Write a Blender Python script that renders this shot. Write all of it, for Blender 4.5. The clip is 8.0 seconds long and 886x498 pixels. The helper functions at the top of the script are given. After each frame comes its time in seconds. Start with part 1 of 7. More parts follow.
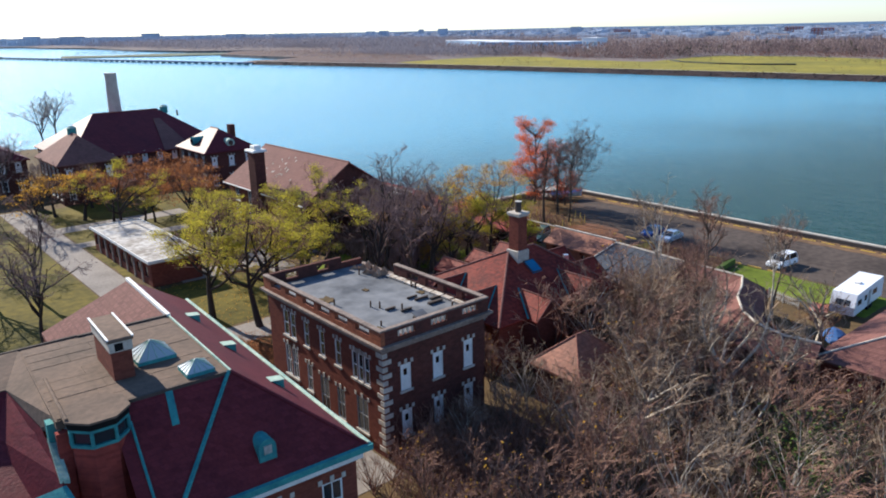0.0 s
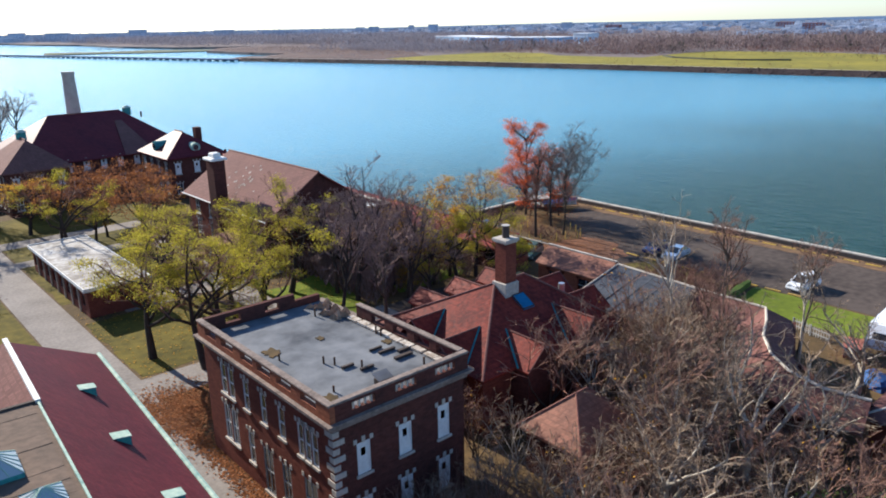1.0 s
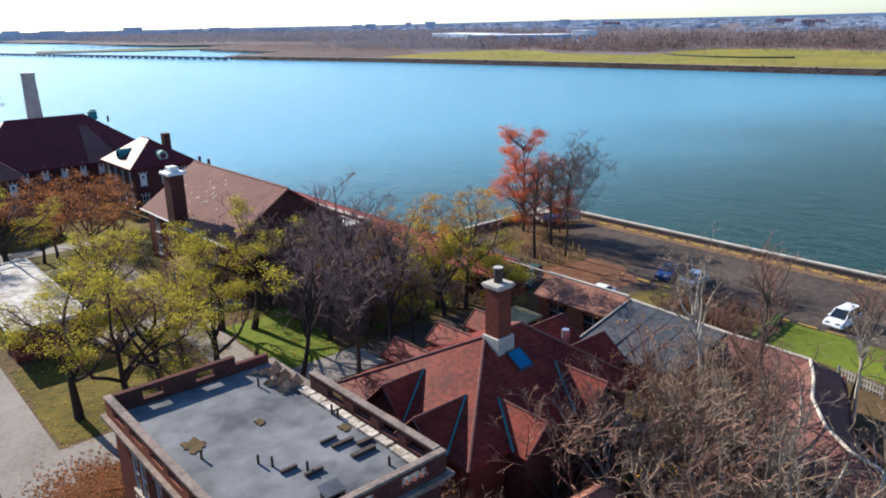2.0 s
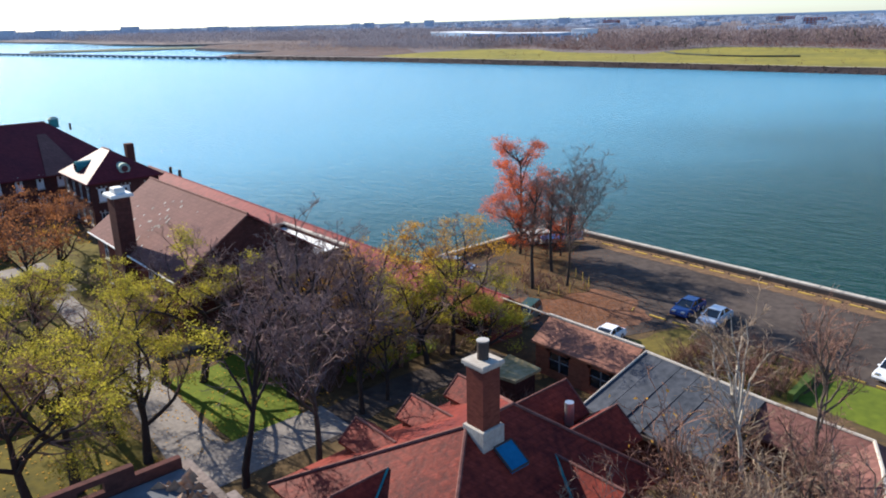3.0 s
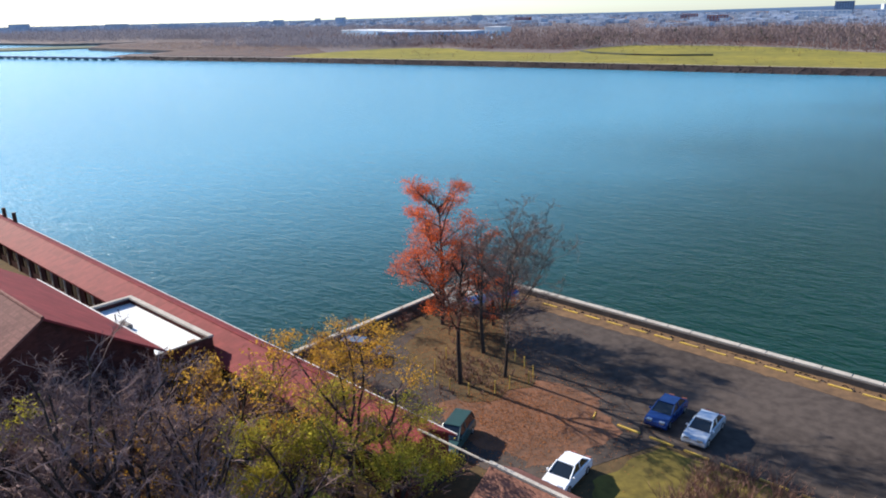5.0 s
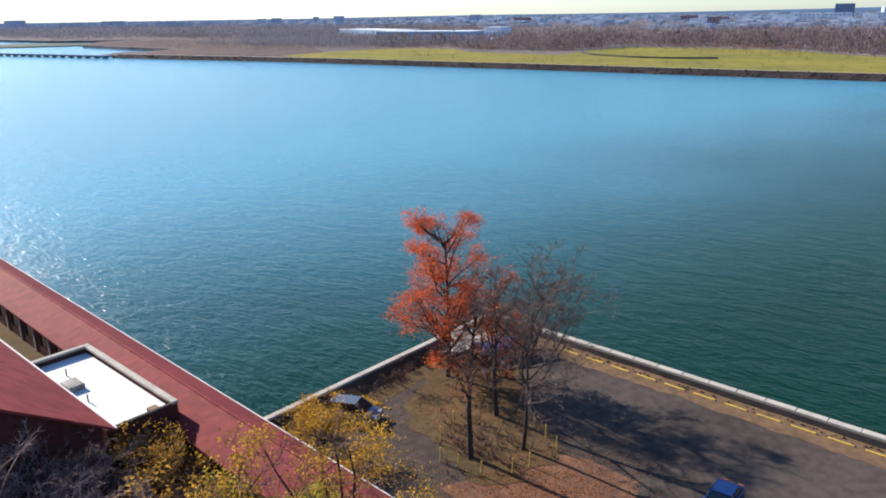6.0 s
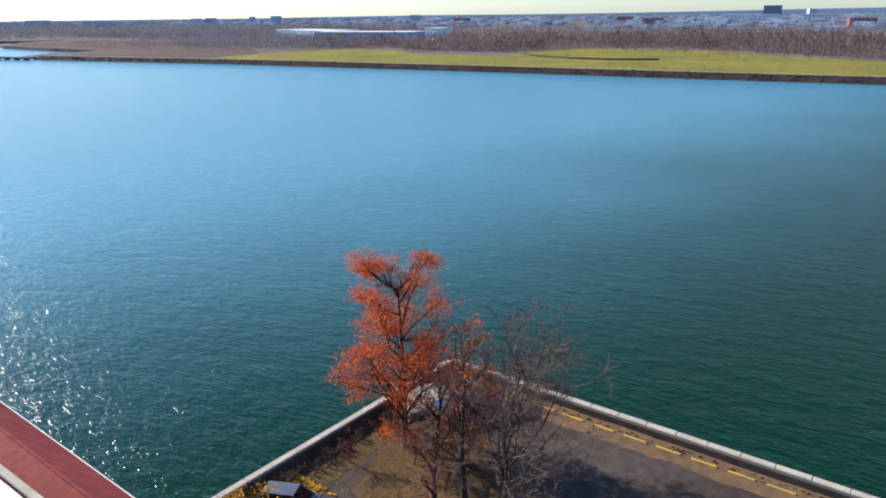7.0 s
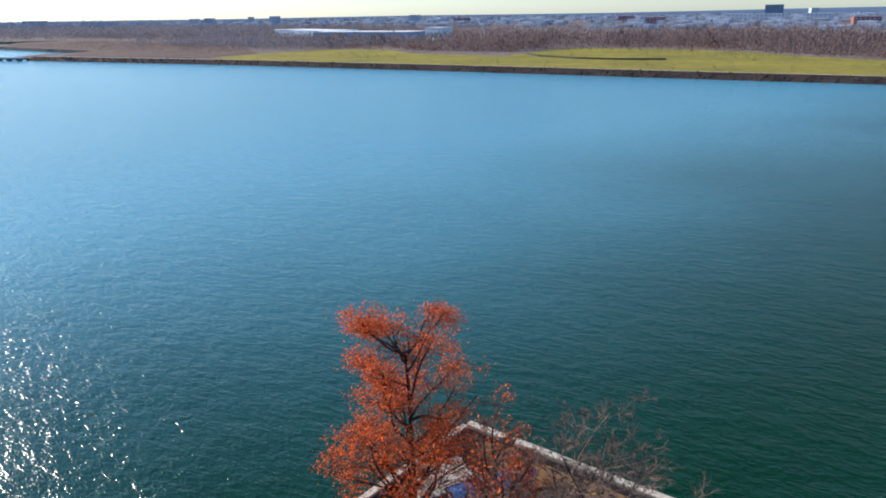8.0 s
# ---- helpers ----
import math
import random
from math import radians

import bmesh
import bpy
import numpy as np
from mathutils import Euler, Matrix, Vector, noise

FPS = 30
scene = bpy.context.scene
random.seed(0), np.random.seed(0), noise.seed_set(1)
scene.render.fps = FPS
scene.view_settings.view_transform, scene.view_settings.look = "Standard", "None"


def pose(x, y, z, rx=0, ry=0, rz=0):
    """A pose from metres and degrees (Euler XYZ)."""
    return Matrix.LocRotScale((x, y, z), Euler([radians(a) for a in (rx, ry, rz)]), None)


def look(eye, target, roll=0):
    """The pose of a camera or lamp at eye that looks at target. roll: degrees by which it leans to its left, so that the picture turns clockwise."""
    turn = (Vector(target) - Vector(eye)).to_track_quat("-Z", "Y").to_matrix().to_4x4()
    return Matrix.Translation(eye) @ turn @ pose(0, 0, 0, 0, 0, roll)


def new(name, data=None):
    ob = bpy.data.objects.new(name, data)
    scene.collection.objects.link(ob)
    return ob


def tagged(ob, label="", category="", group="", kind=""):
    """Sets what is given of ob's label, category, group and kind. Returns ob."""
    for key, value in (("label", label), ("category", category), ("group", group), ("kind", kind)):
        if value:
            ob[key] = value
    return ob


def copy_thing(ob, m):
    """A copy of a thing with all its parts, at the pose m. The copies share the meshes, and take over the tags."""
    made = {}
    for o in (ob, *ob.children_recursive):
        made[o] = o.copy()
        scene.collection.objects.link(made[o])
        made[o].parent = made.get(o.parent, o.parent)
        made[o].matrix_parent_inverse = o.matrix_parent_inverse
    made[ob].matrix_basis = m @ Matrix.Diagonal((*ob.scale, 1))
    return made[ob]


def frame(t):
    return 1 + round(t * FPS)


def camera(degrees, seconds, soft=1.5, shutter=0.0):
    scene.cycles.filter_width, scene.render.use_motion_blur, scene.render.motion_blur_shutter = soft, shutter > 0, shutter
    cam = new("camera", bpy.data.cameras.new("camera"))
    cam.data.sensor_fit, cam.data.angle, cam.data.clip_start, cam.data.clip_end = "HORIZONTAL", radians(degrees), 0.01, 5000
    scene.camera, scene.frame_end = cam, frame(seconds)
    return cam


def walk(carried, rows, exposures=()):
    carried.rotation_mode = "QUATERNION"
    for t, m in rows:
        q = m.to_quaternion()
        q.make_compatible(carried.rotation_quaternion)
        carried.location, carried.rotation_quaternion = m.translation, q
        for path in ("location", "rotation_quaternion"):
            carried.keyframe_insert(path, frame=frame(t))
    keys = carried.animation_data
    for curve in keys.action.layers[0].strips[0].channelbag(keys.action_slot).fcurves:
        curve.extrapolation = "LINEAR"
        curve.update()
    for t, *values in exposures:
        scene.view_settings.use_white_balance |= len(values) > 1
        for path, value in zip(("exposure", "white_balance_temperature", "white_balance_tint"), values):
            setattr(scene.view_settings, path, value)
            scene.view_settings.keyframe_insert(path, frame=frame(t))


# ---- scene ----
cam = camera(61.3, 8.0, soft=1.9)
PATH = [
    (0, (3.127, 2.123, 30.768), (4.362, 3.589, 30.197), -1.1),
    (0.5, (7.489, 5.984, 30.596), (8.738, 7.435, 30.019), -1.2),
    (1, (11.804, 10.036, 30.422), (13.053, 11.485, 29.841), -1.2),
    (1.5, (16.191, 14.131, 30.281), (17.442, 15.577, 29.696), -1.2),
    (3, (29.823, 26.077, 30.246), (31.074, 27.521, 29.655), -1.4),
    (3.5, (34.301, 29.959, 30.39), (35.553, 31.401, 29.796), -1.4),
    (4, (38.611, 33.839, 30.605), (39.863, 35.281, 30.01), -1.5),
    (4.3, (41.107, 36.147, 30.766), (42.359, 37.589, 30.169), -1.4),
    (4.4, (41.939, 36.916, 30.819), (43.195, 38.354, 30.222), -1.3),
    (4.5, (42.771, 37.686, 30.873), (44.052, 39.101, 30.274), -1.3),
    (4.6, (43.551, 38.478, 30.931), (44.894, 39.833, 30.331), -1.4),
    (4.7, (44.33, 39.271, 30.99), (45.724, 40.572, 30.387), -1.4),
    (4.8, (45.071, 40.067, 31.047), (46.472, 41.361, 30.444), -1.4),
    (5.8, (52.48, 48.032, 31.619), (53.885, 49.32, 31.014), -0.9),
    (6, (53.981, 49.588, 31.71), (55.387, 50.875, 31.105), -0.9),
    (6.3, (56.333, 51.876, 31.801), (57.739, 53.162, 31.195), -0.7),
    (6.4, (57.117, 52.638, 31.832), (58.526, 53.921, 31.225), -0.6),
    (6.5, (57.901, 53.4, 31.863), (59.362, 54.625, 31.256), -0.6),
    (6.6, (58.683, 54.213, 31.863), (60.183, 55.388, 31.256), -0.6),
    (6.7, (59.465, 55.026, 31.863), (60.967, 56.199, 31.256), -0.6),
    (6.8, (60.246, 55.839, 31.863), (61.749, 57.011, 31.256), -0.7),
    (7, (61.81, 57.464, 31.863), (63.312, 58.636, 31.257), -0.7),
    (7.5, (66.167, 61.594, 31.647), (67.67, 62.766, 31.04), -0.8),
    (8, (70.985, 66.06, 31.139), (72.488, 67.232, 30.533), -0.8),
]
walk(cam, [(t, look(eye, target, roll)) for t, eye, target, roll in PATH], [(0, 1.25, 5700, 8), (3, 1.25, 5700, 8), (4.5, 1.17, 5700, 8), (6, 1.12, 5700, 8.5), (8, 0.9, 5650, 8)])
# ------------------------------------------------------------------ world, sun, exposure
SUN_EL, SUN_AZ = 27.0, 94.6          # degrees; azimuth counted from +x
sun_way = Vector((math.cos(radians(SUN_AZ)) * math.cos(radians(SUN_EL)), math.sin(radians(SUN_AZ)) * math.cos(radians(SUN_EL)), math.sin(radians(SUN_EL))))
world = bpy.data.worlds.new("sky")
scene.world = world
world.use_nodes = True
wn = world.node_tree.nodes
wn.clear()
sky = wn.new("ShaderNodeTexSky")
sky.sky_type = "NISHITA"
sky.sun_disc = False
sky.sun_elevation = radians(SUN_EL)
sky.sun_rotation = radians(90.0 - SUN_AZ)
sky.air_density, sky.dust_density, sky.ozone_density = 1.0, 0.3, 4.5
back = wn.new("ShaderNodeBackground")
back.inputs["Strength"].default_value = 0.088
wout = wn.new("ShaderNodeOutputWorld")
world.node_tree.links.new(sky.outputs[0], back.inputs[0])
world.node_tree.links.new(back.outputs[0], wout.inputs[0])
sun = new("sun", bpy.data.lights.new("sun", "SUN"))
sun.data.energy, sun.data.angle, sun.data.color = 5.0, radians(0.5), (1.0, 0.85, 0.66)
sun.rotation_mode = "QUATERNION"
sun.rotation_quaternion = sun_way.to_track_quat("Z", "Y")
sun.location = sun_way * 300


# ------------------------------------------------------------------ materials
def linked(tree, a, b):
    tree.links.new(a, b)


def material(name, color, rough=0.85, second=None, spread=0.35, big=0.15, fine=4.0, bump=0.3, metal=0.0, pattern=None, island=0.0, per_object=0.0, spec=0.06, through_light=0.0):
    """Two colours mixed by a broad and a fine noise at real-world size, with relief; pattern adds courses of bricks or shingles."""
    m = bpy.data.materials.new(name)
    m.use_nodes = True
    t = m.node_tree
    n = t.nodes
    b = n["Principled BSDF"]
    b.inputs["Roughness"].default_value = rough
    b.inputs["Metallic"].default_value = metal
    b.inputs["Specular IOR Level"].default_value = spec
    geo = n.new("ShaderNodeNewGeometry")
    pos = geo.outputs["Position"]
    second = second or tuple(c * 0.6 for c in color)
    broad = n.new("ShaderNodeTexNoise")
    broad.inputs["Scale"].default_value, broad.inputs["Detail"].default_value = big, 5.0
    small = n.new("ShaderNodeTexNoise")
    small.inputs["Scale"].default_value, small.inputs["Detail"].default_value = fine, 4.0
    linked(t, pos, broad.inputs["Vector"])
    linked(t, pos, small.inputs["Vector"])
    add = n.new("ShaderNodeMath")
    add.operation = "MULTIPLY_ADD"
    add.inputs[1].default_value = 0.55
    linked(t, small.outputs[0], add.inputs[0])
    half = n.new("ShaderNodeMath")
    half.operation = "MULTIPLY"
    half.inputs[1].default_value = 0.6
    linked(t, broad.outputs[0], half.inputs[0])
    linked(t, half.outputs[0], add.inputs[2])
    ramp = n.new("ShaderNodeMapRange")
    ramp.inputs["From Min"].default_value, ramp.inputs["From Max"].default_value = 0.575 - spread * 0.5, 0.575 + spread * 0.5
    linked(t, add.outputs[0], ramp.inputs["Value"])
    mix = n.new("ShaderNodeMix")
    mix.data_type = "RGBA"
    mix.inputs[6].default_value, mix.inputs[7].default_value = (*second, 1), (*color, 1)
    linked(t, ramp.outputs[0], mix.inputs[0])
    out = mix.outputs[2]
    height = small.outputs[0]
    if pattern:
        split = n.new("ShaderNodeSeparateXYZ")
        linked(t, pos, split.inputs[0])
        along = n.new("ShaderNodeMath")
        linked(t, split.outputs[0], along.inputs[0])
        linked(t, split.outputs[1], along.inputs[1])
        join = n.new("ShaderNodeCombineXYZ")
        linked(t, along.outputs[0], join.inputs[0])
        linked(t, split.outputs[2], join.inputs[1])
        brick = n.new("ShaderNodeTexBrick")
        brick.inputs["Scale"].default_value = 1.0
        brick.inputs["Brick Width"].default_value, brick.inputs["Row Height"].default_value = pattern[0], pattern[1]
        brick.inputs["Mortar Size"].default_value = pattern[2]
        brick.inputs["Color1"].default_value, brick.inputs["Color2"].default_value = (1, 1, 1, 1), (0.72, 0.72, 0.72, 1)
        brick.inputs["Mortar"].default_value = (pattern[3],) * 3 + (1,)
        linked(t, join.outputs[0], brick.inputs["Vector"])
        mul = n.new("ShaderNodeMix")
        mul.data_type, mul.blend_type = "RGBA", "MULTIPLY"
        mul.inputs[0].default_value = 1.0
        linked(t, out, mul.inputs[6])
        linked(t, brick.outputs[0], mul.inputs[7])
        out = mul.outputs[2]
    if island or per_object:
        pick = geo.outputs["Random Per Island"] if island else n.new("ShaderNodeObjectInfo").outputs["Random"]
        var = n.new("ShaderNodeMapRange")
        var.inputs["To Min"].default_value, var.inputs["To Max"].default_value = 1 - (island or per_object), 1 + (island or per_object)
        linked(t, pick, var.inputs["Value"])
        hsv = n.new("ShaderNodeHueSaturation")
        linked(t, var.outputs[0], hsv.inputs["Value"])
        linked(t, out, hsv.inputs["Color"])
        out = hsv.outputs[0]
    linked(t, out, b.inputs["Base Color"])
    if through_light:
        tr = n.new("ShaderNodeBsdfTranslucent")
        linked(t, out, tr.inputs["Color"])
        ms = n.new("ShaderNodeMixShader")
        ms.inputs[0].default_value = through_light
        linked(t, b.outputs[0], ms.inputs[1])
        linked(t, tr.outputs[0], ms.inputs[2])
        linked(t, ms.outputs[0], n["Material Output"].inputs["Surface"])
    if bump:
        bp = n.new("ShaderNodeBump")
        bp.inputs["Strength"].default_value, bp.inputs["Distance"].default_value = bump, 0.05
        linked(t, height, bp.inputs["Height"])
        linked(t, bp.outputs[0], b.inputs["Normal"])
    return m


BRICK = (0.19, 0.06, 0.04)
M = {
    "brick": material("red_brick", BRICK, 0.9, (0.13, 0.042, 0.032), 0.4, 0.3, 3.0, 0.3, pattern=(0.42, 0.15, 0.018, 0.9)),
    # dark brick, also used where a wall's shade is put into its colour
    "brick_dark": material("dark_and_shade_brick", (0.12, 0.045, 0.036), 0.9, (0.06, 0.03, 0.027), 0.4, 0.3, 3.0, 0.3, pattern=(0.42, 0.15, 0.018, 0.9)),
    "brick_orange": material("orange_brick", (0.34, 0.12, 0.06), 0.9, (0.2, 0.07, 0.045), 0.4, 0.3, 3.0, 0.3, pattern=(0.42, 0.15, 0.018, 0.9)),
    "brick_red": material("bright_red_brick", (0.31, 0.06, 0.045), 0.9, (0.18, 0.04, 0.035), 0.4, 0.3, 3.0, 0.3, pattern=(0.42, 0.15, 0.018, 0.9)),
    "brick_shelter": material("orange_red_brick", (0.40, 0.14, 0.075), 0.9, (0.24, 0.08, 0.05), 0.4, 0.3, 3.0, 0.3, pattern=(0.42, 0.15, 0.018, 0.9)),
    "stone": material("pale_stone", (0.52, 0.47, 0.40), 0.85, (0.30, 0.265, 0.23), 0.45, 0.6, 5.0, 0.25),
    "stone_dark": material("weathered_brown_stone", (0.28, 0.22, 0.185), 0.9, (0.10, 0.08, 0.07), 0.4, 0.7, 4.0, 0.3),
    "roof_grey": material("patched_roof_felt", (0.175, 0.18, 0.19), 0.85, (0.062, 0.066, 0.075), 0.3, 0.16, 0.7, 0.2),
    "membrane_torn": material("torn_pale_lining", (0.55, 0.50, 0.44), 0.85, (0.20, 0.15, 0.11), 0.3, 1.2, 4.0, 0.3),
    # the shade on the curved walk's roof is put into this dark blue-grey
    "sheathing": material("shade_blue_sheathing", (0.085, 0.09, 0.105), 0.9, (0.035, 0.04, 0.05), 0.4, 0.5, 2.0, 0.3, spec=0.02),
    "dirt_light": material("pale_orange_dirt", (0.20, 0.122, 0.066), 0.95, (0.09, 0.06, 0.04), 0.35, 0.2, 1.4, 0.4),
    "felt_mossy": material("mossy_roof_felt", (0.42, 0.33, 0.19), 0.9, (0.19, 0.16, 0.07), 0.3, 0.4, 2.5, 0.3),
    "shingle_red": material("maroon_shingles", (0.16, 0.028, 0.032), 0.55, (0.085, 0.018, 0.026), 0.4, 0.25, 6.0, 0.3, pattern=(0.35, 0.22, 0.015, 0.8), spec=0.06),
    "tile_red": material("red_clay_tiles", (0.27, 0.046, 0.028), 0.6, (0.085, 0.017, 0.016), 0.36, 0.45, 3.0, 0.5, pattern=(0.28, 0.24, 0.03, 0.72), per_object=0.1, spec=0.07),
    # sunlight on the shelter roof is put into this brighter orange
    "tile_orange": material("sunlit_orange_tiles", (0.36, 0.155, 0.10), 0.6, (0.19, 0.085, 0.06), 0.4, 0.4, 3.0, 0.45, pattern=(0.3, 0.26, 0.03, 0.72), spec=0.12),
    "tile_brown": material("weathered_brown_tiles", (0.27, 0.13, 0.10), 0.7, (0.17, 0.08, 0.068), 0.5, 0.35, 4.0, 0.4, pattern=(0.3, 0.26, 0.03, 0.7), spec=0.04),
    "tile_pale": material("faded_tiles", (0.22, 0.108, 0.09), 0.8, (0.135, 0.066, 0.06), 0.5, 0.35, 4.0, 0.4, pattern=(0.3, 0.26, 0.03, 0.75), spec=0.04),
    "tile_maroon": material("maroon_roofing", (0.26, 0.055, 0.052), 0.7, (0.18, 0.04, 0.042), 0.4, 0.12, 1.2, 0.2, pattern=(0.6, 0.5, 0.02, 0.88), spec=0.04),
    "tar": material("tar_paper", (0.17, 0.12, 0.09), 0.9, (0.08, 0.062, 0.05), 0.45, 0.35, 3.0, 0.4),
    "membrane": material("grey_roof_membrane", (0.26, 0.25, 0.24), 0.75, (0.12, 0.12, 0.12), 0.35, 0.22, 1.2, 0.2),
    "membrane_white": material("white_roof_membrane", (0.82, 0.82, 0.80), 0.7, (0.6, 0.6, 0.6), 0.5, 0.3, 2.0, 0.15),
    "membrane_pale": material("pale_roof_sheet", (0.46, 0.44, 0.41), 0.75, (0.20, 0.175, 0.15), 0.28, 0.35, 1.4, 0.2),
    "copper": material("green_copper", (0.075, 0.27, 0.25), 0.75, (0.04, 0.14, 0.16), 0.4, 1.0, 5.0, 0.3),
    "copper_pale": material("pale_green_copper", (0.42, 0.50, 0.40), 0.75, (0.16, 0.27, 0.24), 0.35, 0.9, 4.0, 0.3),
    "white_paint": material("white_paint", (0.74, 0.73, 0.70), 0.6, (0.55, 0.53, 0.5), 0.5, 0.8, 5.0, 0.15),
    "grey_paint": material("grey_paint", (0.35, 0.35, 0.34), 0.7, (0.22, 0.22, 0.22), 0.5, 0.8, 5.0, 0.15),
    "dark_wood": material("dark_weathered_wood", (0.09, 0.07, 0.06), 0.85, (0.05, 0.04, 0.035), 0.5, 0.8, 8.0, 0.3),
    "bark": material("grey_bark", (0.13, 0.105, 0.085), 0.95, (0.06, 0.048, 0.04), 0.45, 1.5, 12.0, 0.6),
    "bark_dark": material("dark_bark", (0.06, 0.048, 0.042), 0.95, (0.03, 0.025, 0.022), 0.45, 1.5, 12.0, 0.6),
    "bark_pale": material("pale_bark", (0.58, 0.52, 0.43), 0.9, (0.19, 0.16, 0.13), 0.4, 1.2, 6.0, 0.4),
    "twig": material("brown_twigs", (0.30, 0.172, 0.125), 0.95, (0.125, 0.073, 0.056), 0.5, 0.3, 2.0, 0, island=0.4),
    "twig_grey": material("grey_twigs", (0.295, 0.20, 0.175), 0.95, (0.14, 0.098, 0.09), 0.5, 0.3, 2.0, 0, island=0.4),
    "twig_pale": material("pale_twigs", (0.36, 0.265, 0.185), 0.95, (0.16, 0.118, 0.085), 0.5, 0.3, 2.0, 0, island=0.4),
    "twig_red": material("reddish_twigs", (0.24, 0.105, 0.07), 0.95, (0.125, 0.06, 0.045), 0.5, 0.3, 2.0, 0, island=0.4),
    "twig_dark": material("dark_twigs", (0.19, 0.135, 0.11), 0.95, (0.10, 0.072, 0.062), 0.5, 0.3, 2.0, 0, island=0.4),
    "leaf_yellow": material("yellow_green_leaves", (0.53, 0.45, 0.05), 0.85, (0.25, 0.22, 0.033), 0.5, 0.35, 3.0, 0, island=0.3, through_light=0.45),
    "leaf_gold": material("golden_leaves", (0.62, 0.33, 0.035), 0.8, (0.38, 0.23, 0.04), 0.5, 0.35, 3.0, 0, island=0.35, through_light=0.4),
    "leaf_red": material("rust_red_leaves", (0.80, 0.165, 0.03), 0.8, (0.46, 0.1, 0.035), 0.5, 0.6, 3.0, 0, island=0.45, through_light=0.4),
    "leaf_rust": material("brown_orange_leaves", (0.36, 0.14, 0.045), 0.8, (0.2, 0.09, 0.045), 0.5, 0.35, 3.0, 0, island=0.35, through_light=0.4),
    "leaf_green": material("dark_green_leaves", (0.09, 0.13, 0.03), 0.8, (0.05, 0.075, 0.02), 0.5, 0.5, 3.0, 0, island=0.35),
    "litter": material("leaf_litter_ground", (0.135, 0.088, 0.042), 0.95, (0.055, 0.042, 0.025), 0.4, 0.12, 1.5, 0.5),
    "grass": material("olive_grass", (0.135, 0.105, 0.02), 0.95, (0.045, 0.042, 0.013), 0.3, 0.09, 1.0, 0.5),
    "grass_dry": material("dry_yellow_grass", (0.185, 0.145, 0.035), 0.95, (0.075, 0.06, 0.022), 0.32, 0.16, 1.3, 0.5),
    "grass_bright": material("bright_lawn", (0.145, 0.18, 0.02), 0.95, (0.075, 0.098, 0.016), 0.4, 0.10, 1.2, 0.5),
    "concrete": material("concrete_path", (0.28, 0.25, 0.225), 0.9, (0.145, 0.128, 0.115), 0.45, 0.25, 3.0, 0.2),
    "asphalt": material("worn_asphalt", (0.088, 0.07, 0.06), 0.92, (0.045, 0.036, 0.032), 0.26, 0.09, 1.1, 0.35),
    "dirt": material("red_brown_dirt", (0.20, 0.10, 0.062), 0.95, (0.10, 0.06, 0.042), 0.3, 0.14, 1.2, 0.4),
    "yellow_paint": material("yellow_paint", (0.66, 0.43, 0.06), 0.7, (0.36, 0.25, 0.09), 0.4, 1.0, 6.0, 0.1),
    "car_blue": material("dark_blue_car_paint", (0.012, 0.035, 0.16), 0.22, (0.010, 0.03, 0.13), 0.5, 1, 2, 0, spec=0.6),
    "car_silver": material("silver_car_paint", (0.50, 0.54, 0.60), 0.25, (0.46, 0.5, 0.55), 0.5, 1, 2, 0, metal=0.4, spec=0.6),
    "car_white": material("white_car_paint", (0.80, 0.81, 0.83), 0.25, (0.75, 0.76, 0.78), 0.5, 1, 2, 0, spec=0.6),
    "car_grey": material("grey_car_paint", (0.16, 0.17, 0.19), 0.25, (0.14, 0.15, 0.17), 0.5, 1, 2, 0, metal=0.4, spec=0.6),
    "car_green": material("dark_green_car_paint", (0.03, 0.07, 0.065), 0.3, (0.025, 0.055, 0.05), 0.5, 1, 2, 0, spec=0.6),
    "rubber": material("black_rubber", (0.02, 0.02, 0.02), 0.8, (0.012, 0.012, 0.012), 0.5, 1, 5, 0),
    "alloy": material("alloy_rim", (0.55, 0.55, 0.56), 0.35, (0.45, 0.45, 0.46), 0.5, 1, 5, 0, metal=0.8),
    "dark": material("dark_interior", (0.015, 0.014, 0.014), 0.9, (0.01, 0.01, 0.01), 0.5, 1, 2, 0),
    "tarp_blue": material("blue_tarpaulin", (0.05, 0.12, 0.30), 0.6, (0.035, 0.07, 0.17), 0.5, 1.2, 4, 0.3),
    "sheet_blue": material("blue_glazed_roof_panel", (0.03, 0.16, 0.30), 0.35, (0.02, 0.11, 0.22), 0.5, 1.2, 4, 0.1),
    "iron": material("rusty_iron", (0.10, 0.055, 0.035), 0.8, (0.05, 0.035, 0.03), 0.5, 2, 8, 0.2),
    "rubble": material("broken_masonry", (0.42, 0.30, 0.20), 0.95, (0.18, 0.12, 0.09), 0.5, 1.5, 5, 0.5, per_object=0.3),
    "rock": material("dark_wet_rocks", (0.10, 0.085, 0.075), 0.9, (0.05, 0.045, 0.042), 0.5, 0.2, 1.0, 0.5),
    "far_rock": material("dark_far_embankment", (0.06, 0.046, 0.044), 0.95, (0.018, 0.015, 0.018), 0.3, 0.08, 0.9, 0),
    "far_grass": material("far_park_grass", (0.27, 0.225, 0.04), 0.95, (0.13, 0.125, 0.035), 0.38, 0.022, 0.15, 0),
    "far_bank": material("far_green_bank", (0.16, 0.17, 0.10), 0.95, (0.09, 0.095, 0.07), 0.3, 0.02, 0.15, 0),
    "far_land": material("far_scrub_land", (0.20, 0.155, 0.145), 0.95, (0.10, 0.09, 0.095), 0.3, 0.012, 0.06, 0),
    "far_reeds": material("far_reeds", (0.165, 0.105, 0.085), 0.95, (0.065, 0.054, 0.055), 0.4, 0.05, 0.5, 0),
